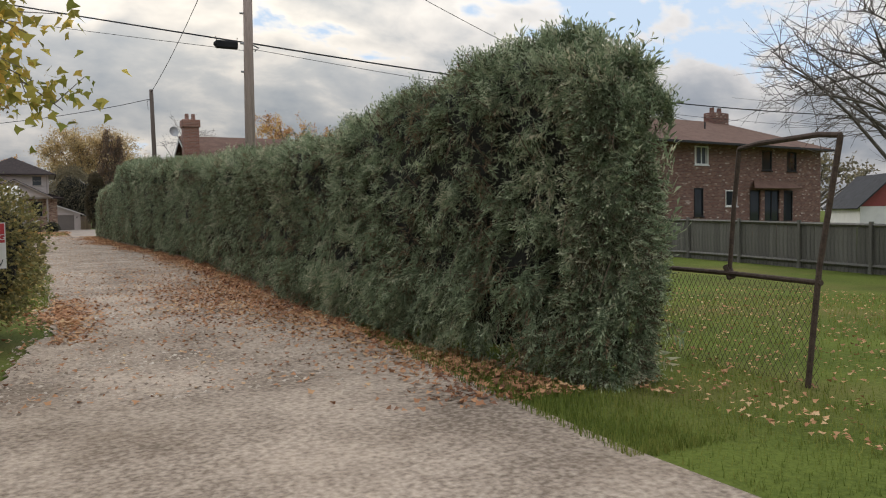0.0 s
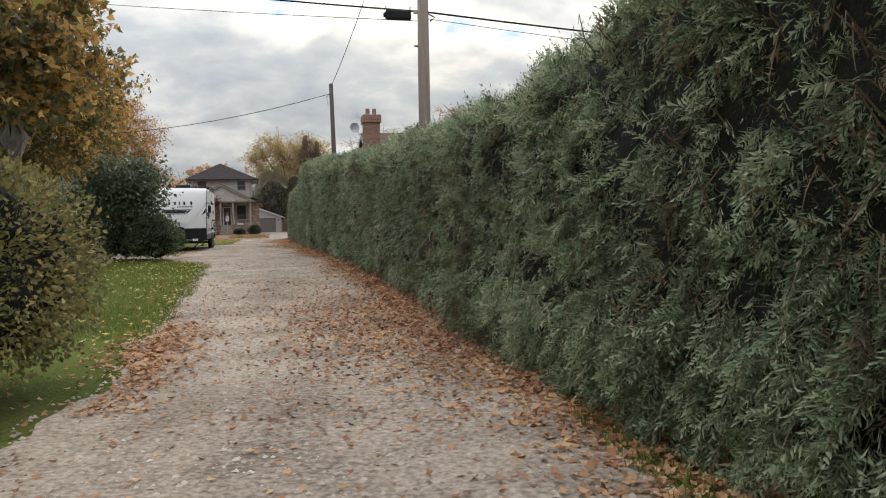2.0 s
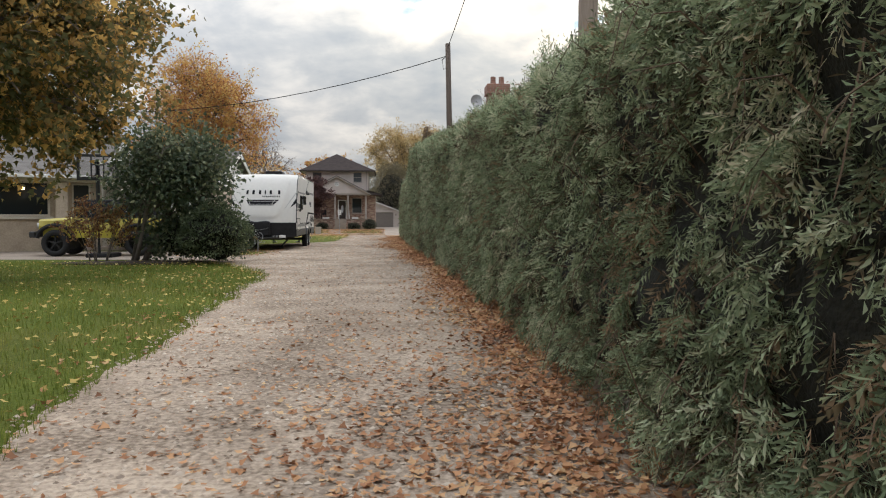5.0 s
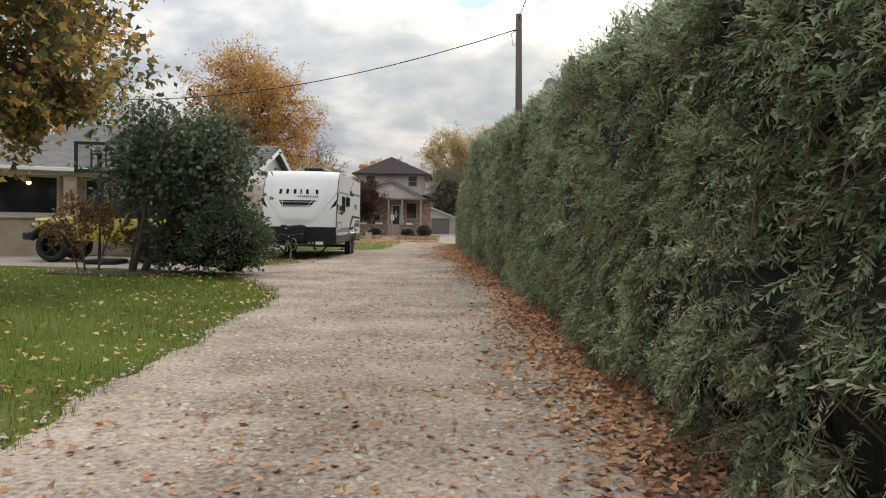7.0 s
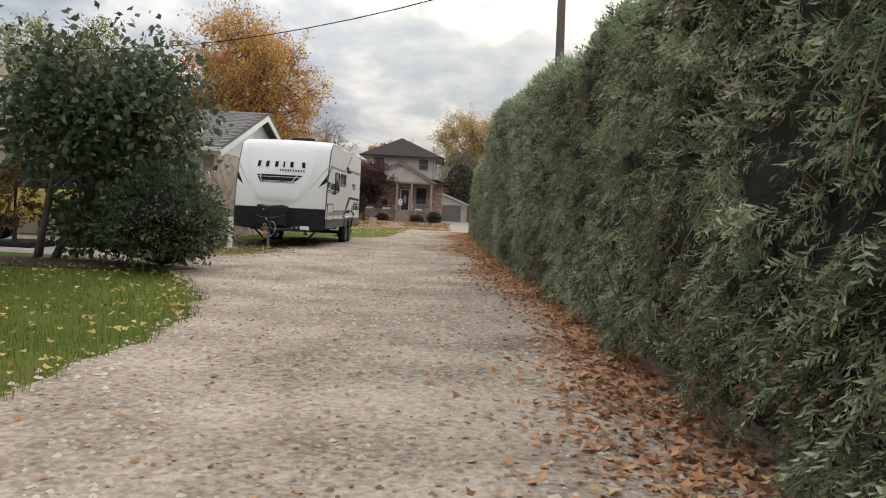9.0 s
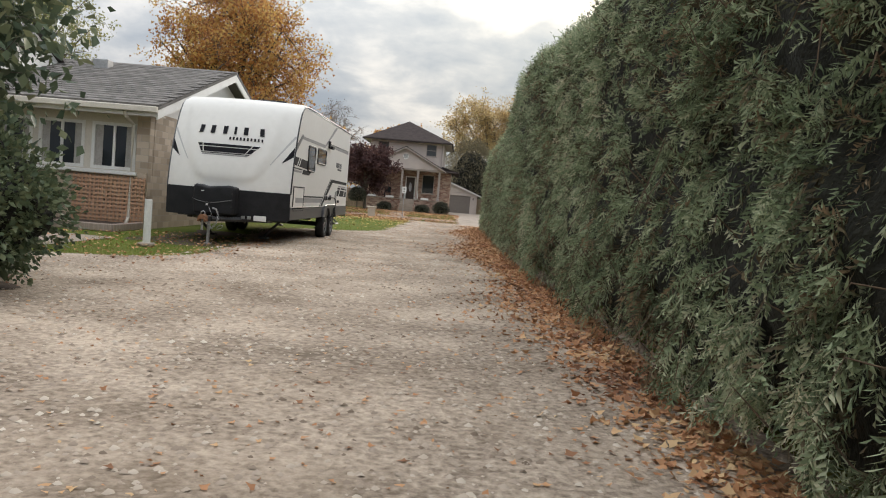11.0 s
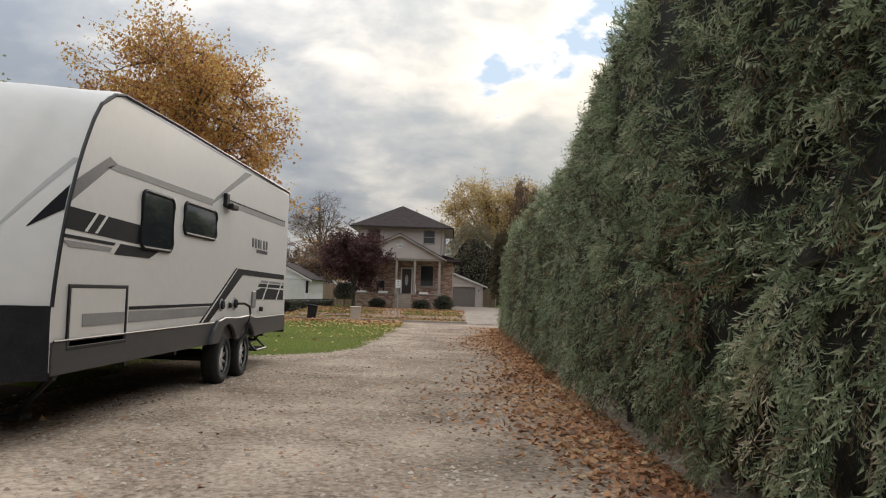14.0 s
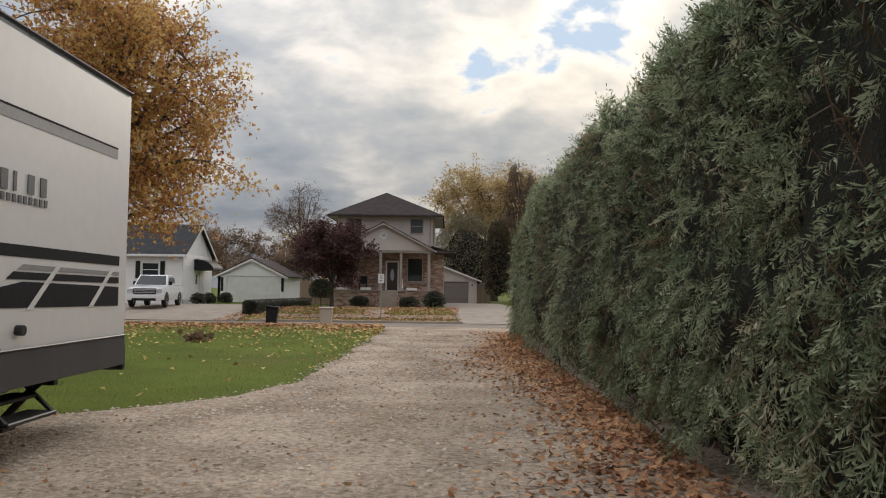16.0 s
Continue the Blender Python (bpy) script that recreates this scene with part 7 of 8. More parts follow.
for ye in (RY - 0.5, 53.3):
    part("roof", slab([(-13.5, 47.7, 4.36), (-13.5, ye, 2.70), (ov, ye, 2.70), (ov, 47.7, 4.36)], 0.07), SHINGLE, RH, "grey shingled roof")
    part("rake_board", prism([(47.7, 4.28), (ye, 2.62), (ye, 2.42), (47.7, 4.08)], 0.04, "x", ov - 0.05), WHITE_PAINT, RH, "white rake board")
# shingle courses as thin steps on the slope that faces the drive's mouth
sl = Vector((0, 47.7 - (RY - 0.5), 4.36 - 2.70))
cs = bmesh.new()
nr = 22
for k in range(nr):
    t0, t1 = k / nr, (k + 1) / nr
    y0, z0 = RY - 0.5 + sl.y * t0, 2.70 + sl.z * t0
    y1, z1 = RY - 0.5 + sl.y * t1, 2.70 + sl.z * t1
    vs = [cs.verts.new(p) for p in ((-13.5, y0 - 0.01, z0 + 0.022), (ov + 0.01, y0 - 0.01, z0 + 0.022), (ov + 0.01, y1, z1 + 0.006), (-13.5, y1, z1 + 0.006), (-13.5, y0 - 0.01, z0 + 0.004), (ov + 0.01, y0 - 0.01, z0 + 0.004))]
    cs.faces.new(vs[:4])
    cs.faces.new((vs[4], vs[5], vs[1], vs[0]))
part("shingle_course", cs, SHINGLE, RH)
part("gutter", box(-9.6, ov, RY - 0.62, RY - 0.50, 2.56, 2.69, 0.015), CREAM, RH, "cream gutter")
part("fascia", box(-9.6, ov - 0.02, RY - 0.495, RY - 0.46, 2.48, 2.66), WHITE_PAINT, RH)
part("soffit", box(-9.6, ov - 0.03, RY - 0.46, RY, 2.50, 2.53), CREAM, RH)
b = tube([(RX - 0.36, RY - 0.56, 2.56), (RX - 0.36, RY - 0.48, 2.45), (RX - 0.36, RY - 0.06, 2.30), (RX - 0.36, RY - 0.06, 0.25), (RX - 0.36, RY - 0.2, 0.1)], 0.04, 8)
part("downspout", b, CREAM, RH, "cream downspout")
part("roof_vent", box(-7.4, -7.0, 46.3, 46.7, 3.95, 4.25, 0.03), GALV, RH)
wall(RH, "wall", BRICK_TAN, (RX, 52.8), (-13.2, 52.8), -0.2, 2.62, 0.25)
wall(RH, "wall", BRICK_TAN, (-13.2, 52.8), (-13.2, 47.0), -0.2, 2.62, 0.25)
part("ceiling_deck", box(-13.2, RX - 0.1, RY + 0.3, 52.5, 2.55, 2.6), CREAM, RH)
lt = thing("trellis", "faded cedar lattice leaning on the stone wall", "trellis", (-5.9, RY - 0.04, 0.06))
for k in range(18):
    part("slat", box(k * 0.093, k * 0.093 + 0.045, -0.012, 0.0, 0, 1.08), LATTICE, lt)
for k in range(12):
    part("slat", box(0, 1.63, -0.024, -0.012, 0.03 + k * 0.088, 0.075 + k * 0.088), LATTICE, lt)
bed = thing("garden_bed", "timber-edged garden bed along the stone wall", "garden bed", (0, 0, 0))
part("edging", box(-8.6, -4.3, 41.0, 41.08, 0.0, 0.16, 0.015), POLE, bed)
part("edging", box(-4.34, -4.26, 41.08, 42.55, 0.0, 0.16, 0.015), POLE, bed)
part("soil", box(-8.6, -4.34, 41.08, 42.58, 0.0, 0.12), EARTH, bed)
for k, (x, y) in enumerate(((-6.9, 41.9), (-7.4, 41.5), (-6.2, 41.6))):
    bush("bed_plant", "small green plant in the garden bed", (x, y, 0.1), (0.22, 0.2, 0.2), 260, 0.09, LILAC, SHADE_CORE, 250 + k, group="plants in the garden bed", category="plant")
bush("corner_shrub", "leafy olive shrub before the ranch house", (-6.75, 40.3, -0.06), (0.75, 0.75, 0.95), 2600, 0.08, YEW, SHADE_CORE, 255, rough=0.3)

# -- the older wing with the big window
PH = thing("house", "buff stone house wing with a wide dark window and porch beam", "house", (0, 0, 0))
P0, P1 = (-15.2, 38.2), (-8.16, 41.67)
ob_, oc_ = (3.95, 6.05, 1.30, 2.62), (6.80, 7.45, 1.25, 2.55)
wall(PH, "wall", STUCCO, P0, P1, -0.3, 2.95, 0.3, (ob_, oc_))
window(PH, P0, P1, ob_, CREAM, GLASS, 1, 1, 0.08)
window(PH, P0, P1, oc_, CREAM, GLASS_GREY, 1, 2, 0.06)
mp_ = along(P0, P1)
part("beam", moved(box(-0.2, 7.8, -1.2, -0.95, 2.56, 2.80, 0.015), mp_), CREAM, PH, "cream porch beam")
part("pier", moved(box(6.15, 6.55, -1.25, -0.9, -0.3, 2.557, 0.02), mp_), STUCCO, PH, "stone pier")
part("ledge", moved(box(3.7, 6.15, -0.14, -0.003, 1.20, 1.295, 0.015), mp_), CREAM, PH)
part("roof", moved(slab([(-0.4, -1.45, 2.78), (8.1, -1.45, 2.78), (8.1, 5.0, 4.75), (-0.4, 5.0, 4.75)], 0.1), mp_), SHINGLE, PH, "grey shingled roof")
part("gutter", moved(box(-0.4, 8.1, -1.58, -1.46, 2.68, 2.80, 0.015), mp_), WHITE_PAINT, PH, "white gutter")
wall(PH, "wall", CREAM, P1, (-8.9, 46), -0.3, 2.95, 0.25)
pc = part("chimney", box(-12.35, -11.5, 43.6, 44.4, 3.2, 4.70, 0.02), WHITE_PAINT, PH, "white painted chimney base")
part("chimney_top", box(-12.40, -11.45, 43.55, 44.45, 4.70, 5.25, 0.03), STUCCO, pc, "buff stone chimney top")
for x in (-12.15, -11.7):
    part("flue", cyl((x, 44.0, 5.25), (x, 44.0, 5.5), 0.14, 0.12, 10), CREAM, pc)
part("raised_gable", prism([(43.0, 3.5), (48.0, 3.5), (45.5, 4.68)], 0.2, "x", -8.75), WHITE_PAINT, PH)
for ye in (42.6, 48.4):
    part("upper_roof", slab([(-14, 45.5, 4.85), (-14, ye, 3.4), (-8.4, ye, 3.4), (-8.4, 45.5, 4.85)], 0.08), SHINGLE, PH)
# pendant lamp glowing under the porch beam
wall(PH, "wall", STUCCO, (-14.2, 47.6), (-15.2, 38.6), -0.3, 3.4, 0.3)
wall(PH, "wall", STUCCO, (-9.2, 48.0), (-14.2, 48.0), -0.3, 3.5, 0.3)
part("gable_wall", prism([(43.0, 3.4), (48.0, 3.4), (45.5, 4.68)], 0.2, "x", -14.0), WHITE_PAINT, PH)
pl = thing("pendant_lamp", "small warm pendant lamp under the porch beam", "lamp", (0, 0, 0))
lp = mp_ @ Vector((5.15, -0.25, 2.42))
part("rod", cyl(lp, lp + Vector((0, 0, 0.28)), 0.008, sides=6), BLACK_MET, pl)
part("shade", cyl(lp - Vector((0, 0, 0.05)), lp + Vector((0, 0, 0.06)), 0.11, 0.05, 12), CREAM, pl)
gm = bpy.data.materials.new("lamp_bulb")
gm.use_nodes = True
gb = gm.node_tree.nodes["Principled BSDF"]
gb.inputs["Emission Color"].default_value = (1.0, 0.55, 0.2, 1)
gb.inputs["Emission Strength"].default_value = 12.0
s = bmesh.new()
bmesh.ops.create_uvsphere(s, u_segments=10, v_segments=8, radius=0.075)
part("bulb", moved(s, Matrix.Translation(lp - Vector((0, 0, 0.07)))), gm, pl, "warm glowing bulb")

# -- house behind the hedge: chimney and roof show over it
CH = thing("house", "brick house with brown gable roof and tall chimney behind the hedge", "house", (0, 0, 0))
wall(CH, "wall", BRICK_ORANGE, (6.9, 44.4), (6.9, 36.2), 0, 3.3, 0.25)
wall(CH, "wall", BRICK_ORANGE, (6.9, 36.2), (17, 36.2), 0, 3.3, 0.25)
wall(CH, "wall", BRICK_ORANGE, (17, 44.4), (6.9, 44.4), 0, 3.3, 0.25)
part("gable_wall", prism([(36.2, 3.3), (44.4, 3.3), (40.3, 5.2)], 0.2, "x", 6.9), BRICK_ORANGE, CH)
for ye in (35.7, 44.9):
    part("roof", slab([(6.55, 40.3, 5.42), (6.55, ye, 3.3), (17.4, ye, 3.3), (17.4, 40.3, 5.42)], 0.08), SHINGLE_BR, CH, "brown shingled roof")
    part("rake_board", prism([(40.3, 5.34), (ye, 3.2), (ye, 3.04), (40.3, 5.18)], 0.04, "x", 6.52), WHITE_PAINT, CH)
wall(CH, "wall", BRICK_ORANGE, (17, 36.2), (17, 44.4), 0, 3.3, 0.25)
c = part("chimney", box(6.42, 7.12, 38.0, 38.7, 0.0, 5.62, 0.015), BRICK_ORANGE, CH, "red brick chimney")
part("chimney_cap", box(6.36, 7.18, 37.94, 38.76, 5.62, 5.98, 0.02), BRICK_ORANGE, c)
for x in (6.62, 6.92):
    part("flue", cyl((x, 38.35, 5.98), (x, 38.35, 6.28), 0.10, 0.09, 10), BRICK_ORANGE, c, "clay flue pot")
ds = thing("satellite_dish", "grey satellite dish on a bent arm beside the chimney", "satellite dish", (6.05, 38.5, 5.45))
b = bmesh.new()
bmesh.ops.create_uvsphere(b, u_segments=20, v_segments=10, radius=0.5)
bmesh.ops.delete(b, geom=[v for v in b.verts if v.co.z > -0.38], context="VERTS")
moved(b, Matrix.Rotation(radians(72), 4, "X") @ Matrix.Diagonal((0.72, 0.85, 0.8, 1)) @ Matrix.Translation((0, 0, 0.4)))
part("reflector", b, GALV, ds, smooth=True)
part("arm", tube([(0.0, 0.05, 0.0), (0.2, 0.1, -0.25), (0.42, 0.1, -0.75), (0.85, 0.1, -1.05)], 0.02, 6), GALV, ds)

# -- brick house behind the back yard
BH = thing("house", "large two-storey mottled brown brick house behind the fence", "house", (0, 0, 0))
B0, B1 = (25.5, 30.9), (45.3, 33.2)
bz0, bz1 = -0.8, 5.15
bo = [(7.35, 8.55, 3.9, 4.95), (7.3, 8.1, 1.0, 2.6), (10.1, 11.2, 1.55, 2.5), (12.4, 16.8, 0.6, 2.5), (13.6, 14.6, 3.7, 4.9), (16.2, 17.2, 3.7, 4.9)]
wall(BH, "wall", BRICK_RED, B0, B1, bz0, bz1, 0.3, bo)
mb_ = along(B0, B1)
wall(BH, "wall", BRICK_RED, B1, (44.3, 42.0), bz0, bz1, 0.3)
wall(BH, "wall", BRICK_RED, (24.5, 39.7), B0, bz0, bz1, 0.3)
for k, o in enumerate(bo):
    window(BH, B0, B1, o, WHITE_PAINT if k in (0, 2) else BLACK_PL, GLASS_GREY if k == 0 else GLASS, 4 if k == 3 else 2 if k == 0 else 1, 1, 0.07, k != 3, k == 0)
part("bay_roof", moved(slab([(12.1, -0.55, 2.62), (17.1, -0.55, 2.62), (16.4, 0.0, 3.1), (12.8, 0.0, 3.1)], 0.06), mb_), SHINGLE_BR, BH)
for u in (13.4, 15.35):
    part("bay_pier", moved(box(u, u + 0.42, -0.05, 0.02, 0.6, 2.5), mb_), BRICK_RED, BH)
part("back_door", moved(box(7.36, 8.04, 0.05, 0.1, 1.02, 2.55), mb_), WHITE_PAINT, BH)
part("roof", moved(slab([(-0.6, -0.7, 5.12), (20.6, -0.7, 5.12), (16.0, 4.6, 7.15), (3.0, 4.6, 7.15)], 0.1), mb_), SHINGLE_BR, BH, "brown shingled roof")
part("roof", moved(slab([(20.6, -0.7, 5.12), (20.6, 9.6, 5.12), (16.0, 4.6, 7.15)], 0.1), mb_), SHINGLE_BR, BH, "brown shingled roof")
part("roof", moved(slab([(20.6, 9.6, 5.12), (-0.6, 9.6, 5.12), (3.0, 4.6, 7.15), (16.0, 4.6, 7.15)], 0.1), mb_), SHINGLE_BR, BH, "brown shingled roof")
part("gutter", moved(box(-0.6, 20.6, -0.83, -0.71, 5.0, 5.12), mb_), BLACK_MET, BH)
cb = part("chimney", moved(box(14.6, 16.2, 4.2, 5.0, 6.2, 7.75, 0.03), mb_), BRICK_RED, BH)
for u in (14.95, 15.7):
    part("flue", moved(cyl((u, 4.6, 7.75), (u, 4.6, 8.1), 0.16, 0.14, 10), mb_), BRICK_RED, cb)
part("roof_pipe", moved(cyl((11.5, 2.5, 6.2), (11.5, 2.5, 6.75), 0.05), mb_), BLACK_MET, BH)
part("roof_pipe", moved(cyl((6.5, 2.5, 6.2), (6.5, 2.5, 6.75), 0.05), mb_), BLACK_MET, BH)
wall(BH, "wall", BRICK_RED, (44.3, 42.0), (24.5, 39.7), bz0, bz1, 0.3)
part("roof", moved(slab([(-0.6, -0.7, 5.12), (3.0, 4.6, 7.15), (-0.6, 9.6, 5.12)], 0.1), mb_), SHINGLE_BR, BH, "brown shingled roof")
NH = thing("house", "small house with white walls, red gable and grey roof", "house", (60.0, 36.0, -1.4), turn=-35)
part("wall", box(-4, 4, 0, 7, 0, 2.9), WHITE_PAINT, NH)
part("gable_wall", prism([(-4, 2.9), (4, 2.9), (-1.5, 5.3)], 0.3, "y", -0.02), mat("red_board", (0.30, 0.075, 0.07), (0.24, 0.06, 0.055), 0.7), NH, "red boarded gable")
for xe in (-4.4, 4.4):
    part("roof", slab([(-1.5, -0.4, 5.5), (xe, -0.4, 2.75), (xe, 7.4, 2.75), (-1.5, 7.4, 5.5)], 0.1), SLATE, NH)
part("window", box(0.6, 1.6, -0.04, 0.01, 1.1, 2.3), GLASS, NH)

# ---- poles and wires ----
def sag(p, q, drop, n=14):
    p, q = Vector(p), Vector(q)
    return [p.lerp(q, k / n) - Vector((0, 0, drop * 4 * (k / n) * (1 - k / n))) for k in range(n + 1)]


p1 = thing("utility_pole", "tall weathered wooden utility pole behind the hedge", "utility pole", (5.68, 22.0, -0.1))
part("shaft", tube([(0, 0, -0.2), (0.02, 0, 5), (0.06, 0, 10.9)], [0.16, 0.14, 0.11], 14), POLE, p1, smooth=True)
for z in (5.55, 6.35, 7.2):
    part("bolt", cyl((-0.20, 0, z), (-0.10, 0, z), 0.03, sides=8), GALV, p1)
part("bracket", tube([(0.12, 0, 6.35), (0.32, -0.02, 6.25), (0.20, -0.02, 6.15)], 0.02, 5), BLACK_MET, p1)
p2 = thing("utility_pole", "slim leaning dark utility pole in the hedge", "utility pole", (4.95, 36.95, 0.0))
part("shaft", tube([(0.06, 0, -0.2), (0.0, 0, 3.5), (-0.07, 0, 7.12)], [0.11, 0.10, 0.085], 12), POLE_DARK, p2, smooth=True)
part("service_loop", tube([(-0.08, -0.02, 6.72), (-0.27, -0.05, 6.56), (-0.22, -0.05, 6.22), (-0.08, -0.02, 6.36)], 0.012, 5), BLACK_PL, p2)
wires = [("cable", [(5.6, 22, 6.28), (-24.6, 46, 15.0)], 0.25, 0.022, "thick black telephone cable strung from the pole"),
         ("cable", [(5.75, 22, 6.28), (36, 24.6, 5.9)], 0.35, 0.024, "thick black telephone cable strung from the pole"),
         ("cable", [(5.6, 22, 6.05), (-24.6, 46, 13.6)], 0.3, 0.008, "thin black telephone wire strung from the pole"),
         ("cable", [(5.75, 22, 6.12), (36, 24.6, 5.3)], 0.4, 0.008, "thin black telephone wire strung from the pole"),
         ("cable", [(4.88, 36.9, 7.0), (5.68, 22, 10.6)], 0.35, 0.012, "black service wire between the two poles"),
         ("cable", [(4.88, 36.9, 6.70), (-12.0, 45.4, 5.95)], 0.8, 0.014, "black service wire running to the ranch house"),
         ("cable", [(5.75, 22, 10.4), (34, 33.5, 6.6)], 0.6, 0.012, "black service wire running to the brick house")]
for nm, (a, c), dr, r, lb in wires:
    tagged(part(nm, tube(sag(a, c, dr), r, 5), BLACK_PL, None), lb, "cable")
sb = thing("splice_box", "grey telephone splice case hanging on the cable", "splice box", (5.12, 22.12, 6.20))
part("case", box(-0.31, 0.31, -0.09, 0.09, -0.11, 0.11, 0.045, seg=3), BLACK_PL, sb)
for x in (-0.28, 0.28):
    part("strap", tube([(x, 0, 0.08), (x * 1.08, 0, 0.22)], 0.012, 5), BLACK_MET, sb)
part("end_cap", cyl((-0.36, 0, 0), (-0.30, 0, 0), 0.05, 0.08, 10), BLACK_PL, sb)

# ---- caution sign ----
sg = thing("caution_sign", "white and red caution sign on a thin steel stake", "sign", (-0.33, 8.75, float(gz(-0.33, 8.75))), turn=6)
part("panel", box(-0.26, 0.26, -0.006, 0.006, 0.98, 1.46, 0.0), SIGN_WHITE, sg)
part("border", moved(prism([(-0.25, 1.25), (0.25, 1.25), (0.25, 1.45), (-0.25, 1.45)], -0.002, "y", -0.0065), Matrix.Identity(4)), SIGN_RED, sg, "red heading band")
for x in (-0.12, 0.12):
    part("stake", box(x - 0.008, x + 0.008, 0.008, 0.02, -0.1, 1.42), GALV, sg)


def writing(parent, text, at, size, material, rot=(90, 0, 0), name="lettering"):
    cu = bpy.data.curves.new(name, "FONT")
    cu.body, cu.size, cu.align_x, cu.align_y, cu.extrude = text, size, "CENTER", "CENTER", 0.0008
    tmp = bpy.data.objects.new(name, cu)
    scene.collection.objects.link(tmp)
    me = bpy.data.meshes.new_from_object(tmp)
    bpy.data.objects.remove(tmp)
    me.materials.append(material)
    ob = new(name, me)
    ob.parent = parent
    ob.matrix_local = pose(*at, *rot)
    return ob


writing(sg, "CAUTION", (0.0, -0.011, 1.405), 0.095, SIGN_WHITE)
writing(sg, "PLAYING", (0.085, -0.011, 1.305), 0.085, SIGN_WHITE)
part("lettering", box(-0.235, -0.09, -0.012, -0.009, 1.28, 1.33), SIGN_WHITE, sg)
writing(sg, "GO SLOW", (0.0, -0.010, 1.035), 0.10, SIGN_BLACK)
for x in (-0.10, 0.06):
    part("symbol", box(x, x + 0.07, -0.010, -0.007, 1.09, 1.22, 0.001), SIGN_BLACK, sg)

# ---- fence with gate arch at the hedge's end ----
gf = thing("chain_link_fence", "rusty chain-link fence with a bent pipe gate arch", "fence", (0, 0, 0))
gb0 = float(gz(5.9, 4))
part("post", tube([(5.87, 3.77, gb0 - 0.1), (5.87, 3.66, 0.8), (5.87, 3.48, 1.86)], 0.024, 8), RUSTPIPE, gf)
part("post", tube([(6.02, 4.73, 0.66), (6.0, 4.66, 1.3), (5.98, 4.58, 1.84)], 0.022, 8), RUSTPIPE, gf)
part("top_rail", tube([(5.87, 3.48, 1.86), (5.90, 3.7, 1.885), (5.96, 4.35, 1.87), (5.98, 4.58, 1.84)], 0.024, 8), RUSTPIPE, gf)
part("mid_rail", tube([(5.87, 3.64, 0.68), (6.0, 4.7, 0.69), (6.06, 6.6, 0.70)], 0.024, 8), RUSTPIPE, gf)
part("clamp", cyl((6.02, 4.70, 0.64), (6.02, 4.76, 0.76), 0.04, sides=8), RUSTPIPE, gf)
wm = bmesh.new()
L_, H_ = 2.9, 0.86
for k in range(-14, 50):
    for s in (1, -1):
        u0 = k * 0.06
        a, c = (u0, 0.0), (u0 + s * H_ * 0.62, H_)
        t = [0.0, 1.0]
        if s > 0 and c[0] > L_:
            t[1] = (L_ - a[0]) / (c[0] - a[0]) if c[0] != a[0] else 0
        if s > 0 and a[0] < 0:
            t[0] = -a[0] / (c[0] - a[0])
        if s < 0 and c[0] < 0:
            t[1] = a[0] / (a[0] - c[0])
        if s < 0 and a[0] > L_:
            t[0] = (a[0] - L_) / (a[0] - c[0])
        if t[1] - t[0] < 0.05 or a[0] < 0 and s < 0 or a[0] > L_ and s > 0:
            continue
        pq = []
        for q in t:
            u, z = a[0] + (c[0] - a[0]) * q, H_ * q
            pq.append((5.88 + 0.06 * u, 3.66 + u, gb0 + z))
        tube(pq, 0.0022, 3, wm)
tagged(part("wire_mesh", wm, RUSTPIPE, gf), kind="stuff")

# board fence behind the back yard
bf = thing("board_fence", "weathered grey board fence behind the back lawn", "fence", (0, 0, 0))
brd = part("board", box(-0.07, 0.07, -0.011, 0.011, 0, 1.45, 0.004), WOODFENCE, bf)
F0, F1 = Vector((21.0, -6.0)), Vector((22.4, 36.0))
nb = 290
rb = random.Random(4)
for k in range(nb):
    p = F0.lerp(F1, k / (nb - 1))
    z = float(gz(p.x, p.y)) - 0.02
    if k == 0:
        brd.matrix_local = pose(p.x, p.y, z, 0, 0, 88)
    else:
        share(brd, "board", (p.x, p.y, z + rb.uniform(-0.012, 0.012)), bf, (0, rb.uniform(-0.5, 0.5), 88 + rb.uniform(-1, 1)))
post = part("post", box(-0.05, 0.05, -0.05, 0.05, 0, 1.55, 0.01), WOODFENCE, bf)
for k in range(18):
    p = F0.lerp(F1, k / 17)
    z = float(gz(p.x, p.y)) - 0.02
    if k == 0:
        post.matrix_local = pose(p.x - 0.08, p.y, z)
    else:
        share(post, "post", (p.x - 0.08, p.y, z), bf)
for k in range(17):
    a, c = F0.lerp(F1, k / 17), F0.lerp(F1, (k + 1) / 17)
    za, zc = float(gz(a.x, a.y)), float(gz(c.x, c.y))
    for dz, w in ((1.42, 0.05), (0.22, 0.06)):
        part("rail", tube([(a.x - 0.05, a.y, za + dz), (c.x - 0.05, c.y, zc + dz)], w, 4), WOODFENCE, bf)

